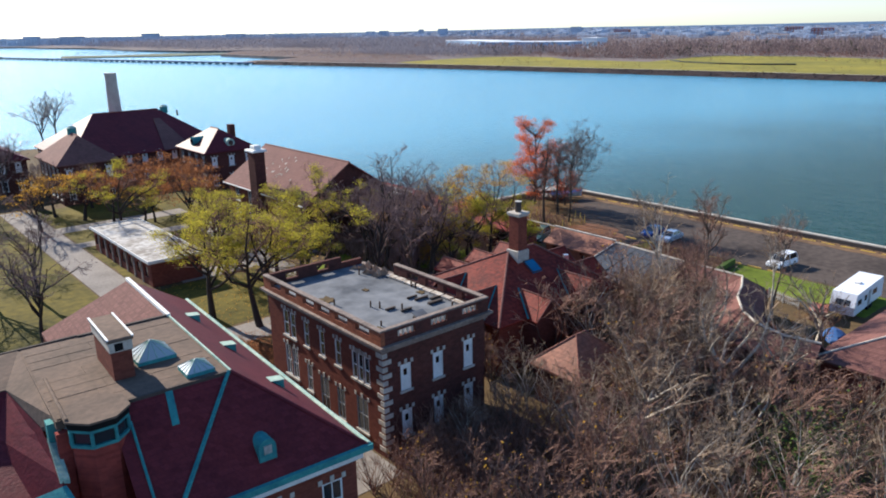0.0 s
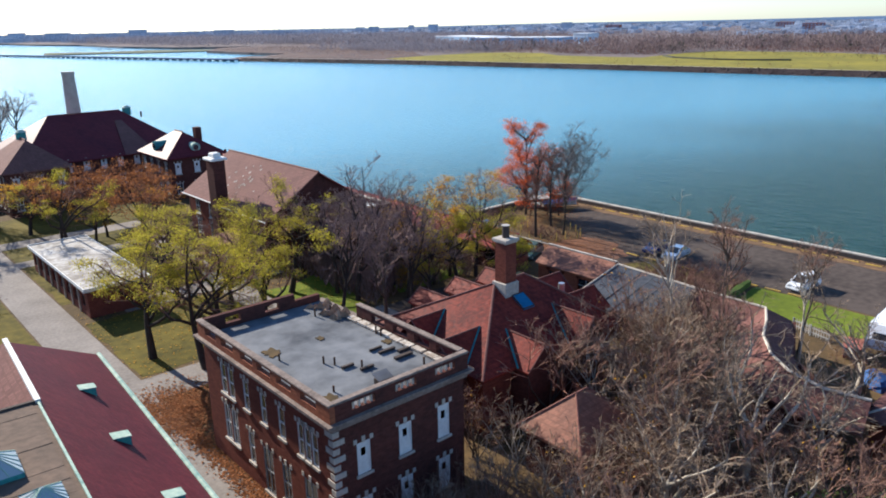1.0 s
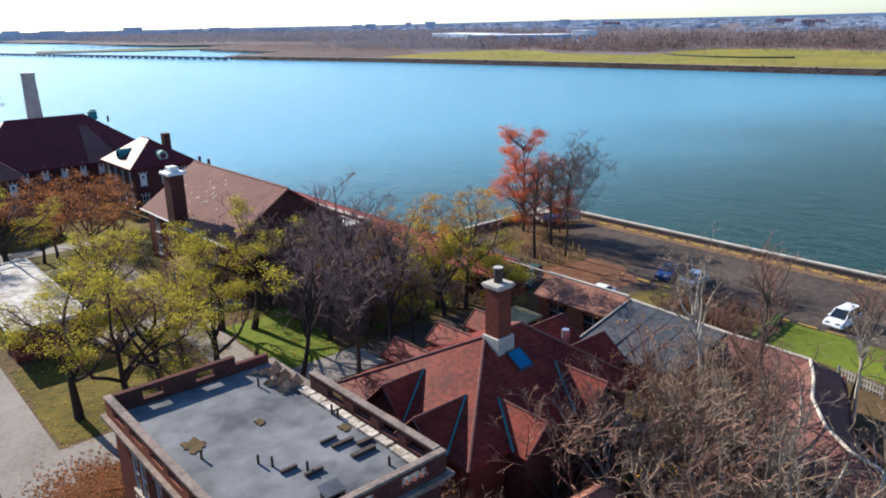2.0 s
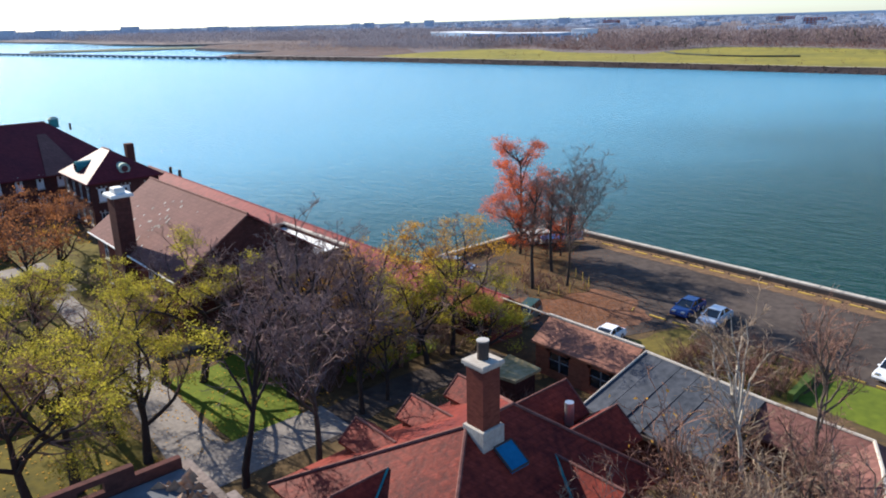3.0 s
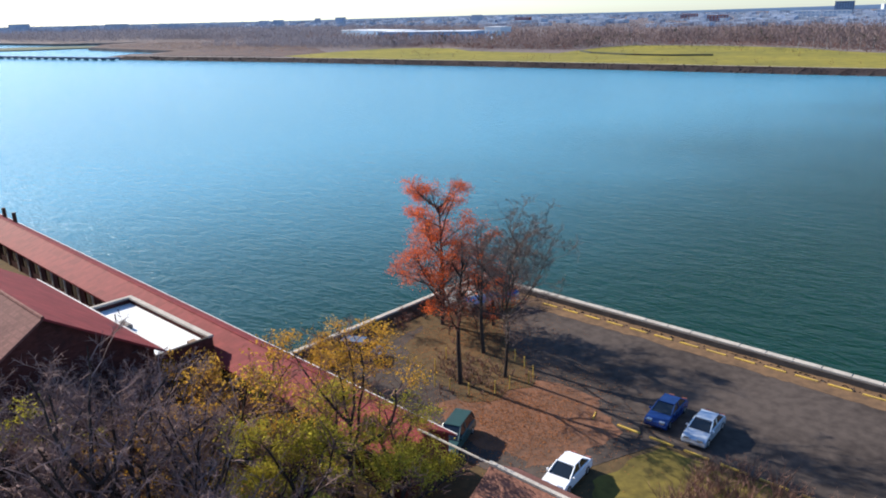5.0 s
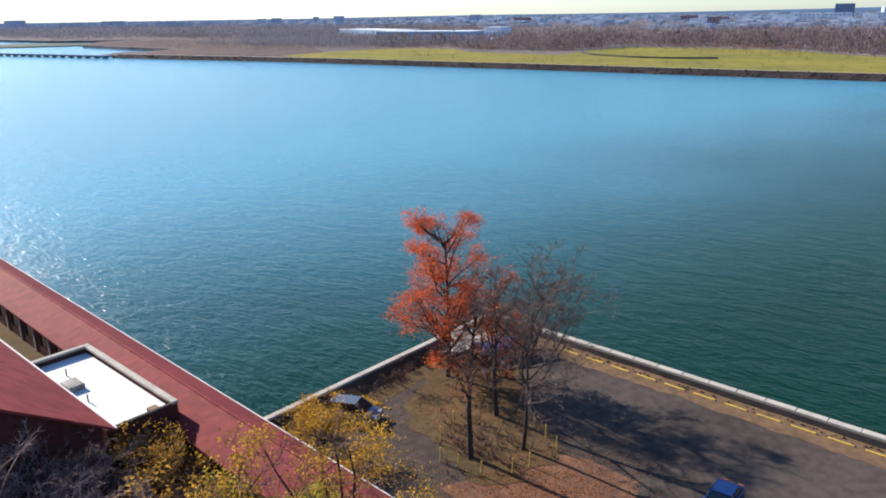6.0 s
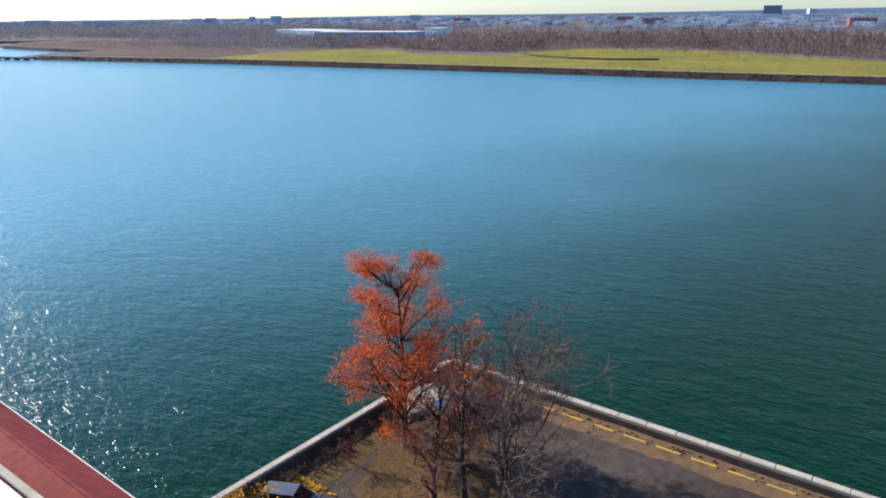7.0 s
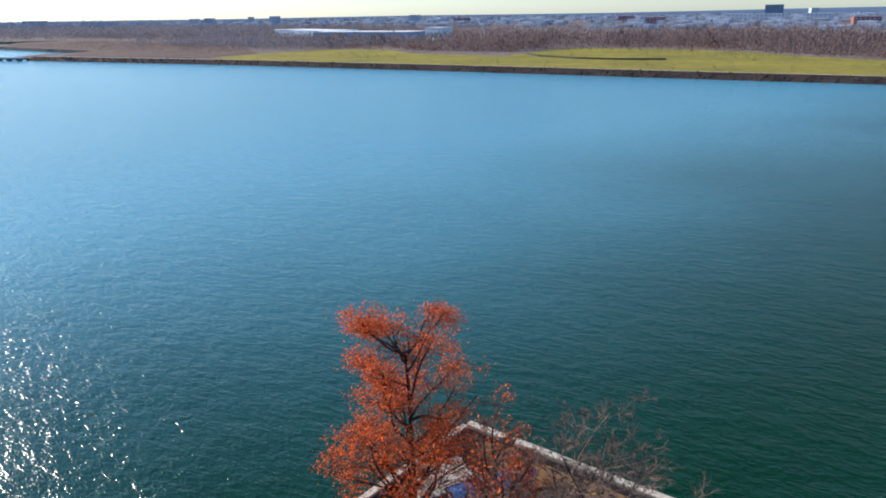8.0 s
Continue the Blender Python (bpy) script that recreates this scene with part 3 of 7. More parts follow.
# ------------------------------------------------------------------ flat-roofed brick house with a parapet
def flat_house():
    t = thing("brick_house", "two-storey red-brick house with flat roof and broken parapet", "house", 36.2, 50.9)
    x0, y0, x1, y1 = 31.2, 42.4, 41.2, 59.4
    west_up = [(56.45, 5.6, 0.85, 2.3), (55.3, 5.6, 0.85, 2.3), (53.1, 5.6, 0.75, 2.2), (50.7, 5.55, 0.75, 2.2), (48.35, 5.5, 0.8, 2.2), (46.05, 5.3, 0.7, 2.25), (45.25, 5.3, 0.7, 2.25), (44.45, 5.3, 0.7, 2.25)]
    west_low = [(56.5, 1.9, 0.95, 2.8), (55.35, 1.9, 0.95, 2.8), (53.0, 1.6, 0.8, 2.4), (50.7, 0.3, 1.3, 3.4), (48.3, 0.9, 1.1, 2.7), (45.3, 1.1, 1.5, 2.8)]
    south_up = [(33.25, 5.0, 0.95, 2.1), (36.35, 5.0, 0.98, 2.1), (39.45, 4.9, 0.95, 2.3)]
    south_low = [(33.25, 1.2, 0.95, 2.2), (36.35, 1.2, 0.95, 2.2), (39.45, 1.2, 0.95, 2.2)]
    hole = lambda rows: [(a - w / 2, a + w / 2, z, z + h) for a, z, w, h in rows]  # noqa: E731
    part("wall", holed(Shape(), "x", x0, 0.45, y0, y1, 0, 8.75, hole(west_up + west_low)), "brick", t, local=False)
    # the south wall's shade is put into a darker brick than its neighbours
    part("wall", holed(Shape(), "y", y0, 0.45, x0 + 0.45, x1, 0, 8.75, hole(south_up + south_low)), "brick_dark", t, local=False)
    part("wall", Shape().box(x1 - 0.45, y0 + 0.45, 0, x1, y1, 8.75), "brick", t, local=False)
    part("wall", Shape().box(x0 + 0.45, y1 - 0.45, 0, x1 - 0.45, y1, 8.75), "brick", t, local=False)
    for a, z, w, h in west_up:
        window(t, "x-", x0, a, z, w, h)
    for a, z, w, h in west_low:
        window(t, "x-", x0, a, z, w, h, frame_mat="grey_paint" if h > 3 or a < 49 else "white_paint")
    for a, z, w, h in south_up + south_low:
        window(t, "y-", y0, a, z, w, h, "board")
    for i in range(15):                       # corner stones
        z = 0.5 + i * 0.54
        long = i % 2
        q = Shape().box(x0 - 0.05, y0 - 0.05, z, x0 + (0.75 if long else 0.4), y0 + (0.4 if long else 0.75), z + 0.36)
        part("quoin", q, "stone", t, local=False)
    # cornice in steps
    for d, a, b in ((0.18, 8.55, 8.78), (0.34, 8.78, 8.95), (0.5, 8.95, 9.12)):
        for q in ((x0 - d, y0 - d, x1 + d, y0 + 0.3), (x0 - d, y1 - 0.3, x1 + d, y1 + d), (x0 - d, y0 + 0.3, x0 + 0.3, y1 - 0.3), (x1 - 0.3, y0 + 0.3, x1 + d, y1 - 0.3)):
            part("cornice", Shape().box(q[0], q[1], a, q[2], q[3], b), "stone_dark", t, "weathered stone cornice", local=False)
    # roof deck, low in the middle
    n = 20
    d = Shape()
    d.v = [(x0 + 0.3 + (x1 - x0 - 0.6) * i / n, y0 + 0.3 + (y1 - y0 - 0.6) * j / n, 9.24 + 0.04 * noise.noise((i * 0.5, j * 0.4, 3.0))) for i in range(n + 1) for j in range(n + 1)]
    d.f = [(i * (n + 1) + j, (i + 1) * (n + 1) + j, (i + 1) * (n + 1) + j + 1, i * (n + 1) + j + 1) for i in range(n) for j in range(n)]
    part("roof", d, "roof_grey", t, "grey patched roof membrane", local=False)
    part("roof_slab", Shape().box(x0 + 0.3, y0 + 0.3, 8.9, x1 - 0.3, y1 - 0.3, 9.1), "tar", t, local=False)
    for x, y, w in ((33.2, 52.8, 0.62), (32.6, 44.6, 0.5), (40.0, 48.9, 0.35), (36.9, 52.6, 0.3)):
        ring = [(x + w * k * math.cos(a), y + 1.3 * w * k * math.sin(a)) for a, k in zip(np.linspace(0, 2 * math.pi, 19)[:-1], (1.0, 0.7, 0.9, 1.2, 0.8, 0.6, 1.0, 1.1, 0.75, 0.9, 0.55, 1.0, 1.15, 0.8, 1.0, 0.7, 0.9, 0.8))]
        part("moss_patch", Shape().prism(ring, 9.2, 9.295), "litter", t, "patch of brown moss and weeds", local=False)
    # parapet
    p = 0.36
    a0, b0, a1, b1 = 30.98, 42.2, 41.42, 59.6
    west = [(b, b + 1.75, 9.55, 10.05) for b in (43.6, 46.4, 48.9, 51.2, 54.0, 56.6)]
    south = [(a, a + 1.6, 9.5, 9.98) for a in (32.5, 35.6, 38.7)]
    east = [(b, b + 1.6, 9.45, 10.02) for b in (43.3, 45.6, 48.0, 50.6)]
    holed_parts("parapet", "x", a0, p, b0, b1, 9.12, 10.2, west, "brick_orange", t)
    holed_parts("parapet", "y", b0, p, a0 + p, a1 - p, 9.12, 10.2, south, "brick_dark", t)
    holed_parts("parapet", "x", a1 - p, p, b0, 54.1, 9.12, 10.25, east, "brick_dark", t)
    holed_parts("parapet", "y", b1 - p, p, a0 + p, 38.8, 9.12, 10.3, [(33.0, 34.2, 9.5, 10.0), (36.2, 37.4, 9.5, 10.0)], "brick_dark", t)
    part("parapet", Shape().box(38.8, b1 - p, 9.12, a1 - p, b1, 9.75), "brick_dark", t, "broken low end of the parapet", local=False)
    cp = Shape().block(a0 - 0.05, b0 - 0.05, 10.2, a0 + p + 0.05, b1 + 0.05, 10.32)
    part("coping", cp, "stone_dark", t, local=False)
    part("coping", Shape().block(a0 + p + 0.06, b0 - 0.05, 10.2, a1 + 0.05, b0 + p + 0.05, 10.32), "stone_dark", t, local=False)
    part("coping", Shape().block(a1 - p - 0.05, b0 + p + 0.06, 10.25, a1 + 0.05, 54.1, 10.36), "stone_dark", t, local=False)
    # glazing bars left in the parapet openings of the south side
    for s0, s1, z0, z1 in south:
        for k in range(4):
            part("baluster", Shape().box(s0 + 0.1 + k * 0.42, b0 + 0.12, z0, s0 + 0.24 + k * 0.42, b0 + 0.24, z1), "stone", t, local=False)
    # lining and rubble along the east side
    r = random.Random(8)
    for i in range(9):
        y = 43.2 + i * 1.25
        part("gutter_lining", Shape().box(40.3 + 0.1 * r.random(), y, 9.3, 40.9, y + 1.0 + 0.2 * r.random(), 9.4 + 0.05 * r.random()), "membrane_torn", t, "torn pale gutter lining", local=False)
    for i in range(34):
        x, y, s = 39.4 + r.uniform(0, 1.5), 54.6 + r.uniform(0, 3.6), r.uniform(0.15, 0.42)
        rub = Shape()
        rub.v = [(x + s * r.uniform(-1, 1), y + s * r.uniform(-1, 1), 9.28), (x + s, y - s * 0.6, 9.28), (x - s, y + s * 0.8, 9.28), (x + 0.1 * s, y, 9.28 + s * r.uniform(1.0, 1.9))]
        rub.f = [(0, 1, 3), (1, 2, 3), (2, 0, 3), (2, 1, 0)]
        part("rubble", rub, "rubble", t, local=False)
    for x, y, h in ((36.4, 46.8, 0.5), (35.3, 48.3, 0.55), (34.9, 49.0, 0.5), (39.6, 44.4, 0.5), (40.3, 50.0, 0.6), (40.3, 50.6, 0.6), (40.1, 56.2, 0.7), (33.0, 51.4, 0.5), (37.9, 43.5, 0.35), (33.2, 45.2, 0.4), (38.9, 56.5, 0.6)):
        part("vent_pipe", Shape().tube((x, y, 9.2), (x, y, 9.25 + h), 0.07, 0.07, 8), "iron", t, local=False)
    for x, y, w, d_, a in ((39.0, 47.6, 1.3, 0.22, 0.1), (39.3, 46.2, 1.4, 0.25, -0.3), (39.9, 46.9, 0.9, 0.3, 0.5), (38.6, 48.3, 1.0, 0.2, 0.7), (35.7, 47.4, 0.9, 0.2, 0.2), (36.5, 46.4, 1.0, 0.12, -0.5)):
        part("timber", Shape().box(x - w / 2, y - d_ / 2 + a * 0.1, 9.28, x + w / 2, y + d_ / 2, 9.44), "dark_wood", t, local=False)
    hb = Shape().box(35.6, 43.3, 9.25, 36.5, 43.4, 9.6).box(35.6, 44.3, 9.25, 36.5, 44.4, 9.6).box(35.6, 43.4, 9.25, 35.7, 44.3, 9.6).box(36.4, 43.4, 9.25, 36.5, 44.3, 9.6)
    h_ = part("hatch", hb, "dark_wood", t, "open roof hatch with its lid raised", local=False)
    part("lid", Shape().slab([(35.5, 44.45, 9.95), (35.5, 43.7, 9.68), (36.6, 43.7, 9.68), (36.6, 44.45, 9.95)], 0.06), "membrane", h_, local=False)


flat_house()


# ------------------------------------------------------------------ maroon-roofed house with a flat deck
def hip_house():
    t = thing("hospital_house", "brick house with maroon hip roof, tar deck and copper trim", "house", 17.25, 36.0, 0, -3.3)
    e, r = 9.5, 14.05
    ex, wx, sy, ny = 5.6, -22.0, -3.9, 24.6
    body = Shape()
    rows = [(a, 5.2, 1.3, 2.4) for a in (1.0, 4.6, 8.2, 11.8, 15.4, 19.0, 22.4)] + [(a, 1.0, 1.3, 2.4) for a in (1.0, 4.6, 8.2, 11.8, 15.4, 19.0, 22.4)]
    srows = [(a, z, 1.2, 2.4) for a in (-14, -10.5, -3.2, 0.6, 3.6) for z in (1.0, 5.4)]
    hole = lambda q: [(a - w / 2, a + w / 2, z, z + h) for a, z, w, h in q]  # noqa: E731
    part("wall", holed(body, "x", ex - 0.95, 0.45, sy + 0.5, ny - 0.5, 0, e, hole(rows)), "brick", t)
    part("wall", holed(Shape(), "y", sy + 0.5, 0.45, wx + 0.5, ex - 0.95, 0, e, hole(srows)), "brick", t)
    part("wall", Shape().box(-5.0, ny - 0.95, 0, ex - 0.95, ny - 0.5, e).box(-5.2, 9.6, 0, -4.75, ny - 0.5, e), "brick", t)
    part("wall", Shape().box(wx + 0.5, sy + 0.95, 0, wx + 0.95, 9.8, e).box(wx + 0.95, 9.4, 0, -5.2, 9.8, e), "brick", t)
    BASE[t.name] = Vector((0, 0, 0))
    for a, z, w, h in rows:
        window(t, "x+", ex - 0.5, a, z, w, h)
    for a, z, w, h in srows:
        window(t, "y-", sy + 0.5, a, z, w, h)
    # slopes
    part("roof_slope", Shape().slab([(ex, sy, e), (ex, ny, e), (0, 18.7, r), (0, 0, r)], 0.2), "shingle_red", t, "maroon shingled slope")
    part("roof_slope", Shape().slab([(-5.9, sy, e), (ex, sy, e), (0, 0, r), (-5.9, 0, r)], 0.2), "shingle_red", t, "maroon shingled slope")
    part("wall", Shape().box(-8.3, -0.35, 5.0, -5.2, 0.0, r - 0.5), "brick_red", t)
    part("flashing", Shape().tube((-5.22, -0.7, r - 0.75), (-5.22, sy, e + 0.1), 0.07, 0.07, 5), "copper", t, "green copper flashing")
    part("roof_slope", Shape().slab([(ex, ny, e), (-5.2, ny, e), (0, 18.7, r)], 0.2), "shingle_red", t, "maroon shingled slope")
    # sunlight on the west slope is put into a paler tile colour
    part("roof_slope", Shape().slab([(-5.2, ny, e), (-5.2, 9.8, e), (0, 9.8, r), (0, 18.7, r)], 0.2), "tile_pale", t, "west slope coloured pale for sunlight")
    # deck: strips of tar paper, each a little uneven
    part("deck", Shape().box(-8.2, 0.0, 13.6, -0.02, 9.78, r - 0.02), "tar", t, "brown tar-paper deck")
    rr = random.Random(12)
    for i in range(9):
        y = 0.12 + i * 1.07
        cut = rr.uniform(-6.5, -2.5)
        for x0_, x1_ in ((-8.1, cut - 0.02), (cut, -0.25)):
            z0_ = rr.uniform(0.006, 0.03)
            part("roofing_strip", Shape().slab([(x0_, y, r + z0_), (x1_, y, r + z0_), (x1_, y + 1.09, r + z0_ * 0.4), (x0_, y + 1.09, r + z0_ * 0.4)], 0.02), "tar", t)
    part("deck", Shape().slab([(-8.2, 9.9, r), (-22, 11.5, 13.2), (-22, 7.0, 13.0), (-9.4, 6.3, 13.5), (-8.6, 1.8, 13.1), (-8.0, 0.3, 13.9)], 0.25), "tar", t, "sagging brown tar-paper deck")
    part("seam", Shape().tube((-7.75, 5.0, r + 0.05), (-7.85, -0.75, r + 0.26), 0.09, 0.09, 6), "tar", t)
    part("upstand", Shape().box(-5.2, 9.8, 12.6, -0.1, 9.98, r + 0.1), "dark_wood", t, "dark edge board of the deck")
    part("edge_trim", Shape().tube((-5.2, 10.0, r - 0.02), (-22, 11.6, 13.2), 0.14, 0.14, 6), "dark_wood", t, "dark broken edge of the deck")
    part("edge_trim", Shape().box(-5.2, -0.1, r - 0.12, 0.02, 0.04, r + 0.06), "dark_wood", t)
    part("edge_trim", Shape().box(-0.05, -0.05, r - 0.05, 0.05, 9.8, r + 0.08), "copper_pale", t, "pale green ridge trim")
    part("ridge", Shape().box(-0.12, 9.8, r - 0.05, 0.12, 18.9, r + 0.14), "white_paint", t, "white-lined ridge")
    # copper hips
    part("hip_trim", Shape().tube((0, 0, r), (ex, sy, e), 0.1, 0.1, 6), "shingle_red", t)
    part("hip_trim", Shape().tube((-0.1, -0.02, r + 0.02), (-4.5, sy, e + 0.04), 0.11, 0.13, 6), "copper", t, "green copper strip down the slope")
    fl = lambda x, y, up: (x, y, r + y * (r - e) / -sy + up)  # noqa: E731
    part("flashing", Shape().slab([fl(-3.35, -0.12, 0.07), fl(-3.0, -0.12, 0.07), fl(-3.15, -1.2, 0.07), fl(-3.5, -1.2, 0.07)][::-1], 0.06), "copper", t, "green copper flashing")
    # gutters
    part("gutter", Shape().tube((ex + 0.05, sy, e), (ex + 0.05, ny, e), 0.16, 0.16, 8), "copper_pale", t, "pale copper eaves gutter")
    part("gutter", Shape().box(wx, sy - 0.22, e - 0.28, ex + 0.2, sy + 0.02, e + 0.06), "copper", t, "green copper eaves gutter")
    part("fascia", Shape().box(wx, sy + 0.04, e - 0.7, ex - 0.3, sy + 0.5, e - 0.3), "white_paint", t)
    # triangular roof vents
    for y, zz in ((14.6, 0.5), (8.2, 0.5), (2.6, 0.6)):
        x = zz * ex
        z = r - (r - e) * zz
        v = Shape()
        v.v = [(x + 0.5, y - 0.3, z + 0.12), (x + 0.5, y + 0.3, z + 0.12), (x - 0.25, y - 0.33, z + 0.24), (x - 0.25, y + 0.33, z + 0.24), (x + 0.52, y - 0.26, z - 0.42), (x + 0.52, y + 0.26, z - 0.42)]
        v.f = [(2, 0, 1, 3), (0, 4, 5, 1), (2, 4, 0), (3, 1, 5), (2, 3, 5, 4)]
        vt = part("roof_vent", v, "copper", t, "green copper roof vent with a pale edge")
        part("top", Shape().slab([(x - 0.3, y - 0.36, z + 0.28), (x - 0.3, y + 0.36, z + 0.28), (x + 0.54, y + 0.34, z + 0.16), (x + 0.54, y - 0.34, z + 0.16)][::-1], 0.04), "copper_pale", vt)
    # chimney on the deck
    c = part("chimney", Shape().box(-5.0, 2.45, r - 0.6, -4.0, 6.0, 15.6), "brick", t, "broad brick chimney with stone cap")
    part("cap", Shape().box(-5.06, 2.38, 15.6, -3.94, 6.07, 16.15), "stone", c, "pale stone cap band")
    part("cap_top", Shape().block(-5.12, 2.3, 16.15, -3.88, 6.15, 16.32), "tar", c, "brown sheet cover")
    for y in (3.0, 5.4):
        part("flue_opening", Shape().box(-3.95, y - 0.2, 15.66, -3.925, y + 0.2, 16.05), "dark", c)
    for x in (-4.6,):
        part("flue_opening", Shape().box(x - 0.2, 2.365, 15.66, x + 0.2, 2.39, 16.05), "dark", c)
    for x in (-5.1, -3.9):
        part("edge", Shape().box(x - 0.05, 2.28, 16.3, x + 0.05, 6.17, 16.37), "white_paint", c, "white cap edge")
    # glazed pyramid skylights
    for x, y, w, hh in ((-2.6, 4.4, 1.0, 1.0), (-1.35, 1.1, 0.72, 0.7)):
        k = part("skylight", Shape().box(x - w, y - w, r, x + w, y + w, r + 0.22), "copper", t, "pyramid roof light with copper bars")
        g = Shape()
        top = (x, y, r + hh)
        cs = [(x - w, y - w, r + 0.22), (x + w, y - w, r + 0.22), (x + w, y + w, r + 0.22), (x - w, y + w, r + 0.22)]
        for i in range(4):
            g.face(cs[i], cs[(i + 1) % 4], top)
        part("pane", g, "skylight_glass", k)
        for i in range(4):
            a, b = Vector(cs[i]), Vector(cs[(i + 1) % 4])
            for s in (0.0, 0.25, 0.5, 0.75):
                part("bar", Shape().tube(a.lerp(b, s), Vector(top).lerp(a.lerp(b, s), 0.08), 0.03, 0.025, 5), "copper_pale", k)
    # round-topped copper dormer in the south slope
    d = part("dormer", Shape(), "copper", t, "small rounded green copper dormer")
    ds = Shape()
    cx, cy, cz = 0.3, -2.75, 11.0
    ring = [(cx + 0.46 * math.cos(w), cz + 0.46 * math.sin(w)) for w in [math.pi * i / 10 for i in range(11)]]
    front = [(x, cy - 0.5, z) for x, z in ring] + [(cx - 0.46, cy - 0.5, cz - 0.7), (cx + 0.46, cy - 0.5, cz - 0.7)]
    ds.face(*front[::-1])
    for i in range(10):
        ds.face(front[i], front[i + 1], (front[i + 1][0], cy + 1.5, front[i + 1][2]), (front[i][0], cy + 1.5, front[i][2]))
    ds.face(front[10], front[11], (cx - 0.46, cy + 1.0, cz - 0.7), (cx - 0.46, cy + 1.5, cz))
    ds.face(front[12], front[0], (cx + 0.46, cy + 1.5, cz), (cx + 0.46, cy + 1.0, cz - 0.7))
    d.data = mesh_of("dormer", ds.v, ds.f, M["copper"])
    part("pane", Shape().box(cx - 0.2, cy - 0.56, cz - 0.3, cx + 0.2, cy - 0.51, cz + 0.15), "membrane_pale", d, "pale pane")
    # eight-sided bay rising through the south slope, its roof one with the deck
    ox, oy, ra = -6.55, -0.3, 1.32
    octo = lambda q: [(ox + q * math.cos(math.pi * (i + 0.5) / 4), oy + q * math.sin(math.pi * (i + 0.5) / 4)) for i in range(8)]  # noqa: E731
    tw = part("turret", Shape().prism(octo(ra), 6.0, 12.95), "brick_red", t, "eight-sided red brick bay")
    for z0, z1 in ((12.95, 13.1), (13.72, 13.88)):
        part("band", Shape().prism(octo(ra + 0.08), z0, z1), "copper", tw, "green copper window band")
    part("glazing", Shape().prism(octo(ra - 0.06), 13.1, 13.72), "pane", tw)
    for i in range(8):
        x, y = octo(ra + 0.02)[i]
        part("post", Shape().tube((x, y, 13.1), (x, y, 13.72), 0.09, 0.09, 6), "copper", tw)
    part("soffit", Shape().prism(octo(ra + 0.12), 13.88, 14.2), "dark", tw)
    part("roof", Shape().prism(octo(ra + 0.2), 14.2, 14.3), "tar", tw, "brown tar-paper bay roof")
    # the lower west wing
    part("wing_roof", Shape().slab([(-9.4, 6.3, 13.45), (-10.3, 4.4, 12.0), (-8.45, -1.3, 11.9), (-8.6, 1.8, 13.05)], 0.2), "shingle_red", t, "maroon shingled slope")
    part("wing_roof", Shape().slab([(-10.3, 4.4, 12.0), (-9.4, 6.3, 13.45), (-22, 7.0, 13.0), (-22, 4.4, 12.0)], 0.2), "shingle_red", t, "maroon shingled slope")
    part("wing_roof", Shape().slab([(-22, sy - 1.5, 9.0), (-8.9, sy - 1.5, 9.0), (-8.45, -1.3, 11.9), (-10.3, 4.4, 12.0), (-22, 4.4, 12.0)], 0.2), "shingle_red", t, "maroon shingled slope")
    part("copper_hood", Shape().slab([(-8.55, 0.9, 12.95), (-8.6, -1.4, 12.0), (-8.2, -1.4, 11.85), (-8.15, 0.9, 12.85)], 0.25), "copper_pale", t, "pale flaking green copper hood")
    part("copper_cheek", Shape().box(-8.5, 0.6, 12.7, -7.95, 1.2, 13.7), "copper", t, "green copper cheek")
    part("gutter", Shape().slab([(-10.5, -1.6, 11.5), (-8.4, -1.6, 11.7), (-8.2, -2.6, 11.3), (-10.5, -2.6, 11.1)][::-1], 0.12), "copper", t, "bent green copper gutter")


hip_house()


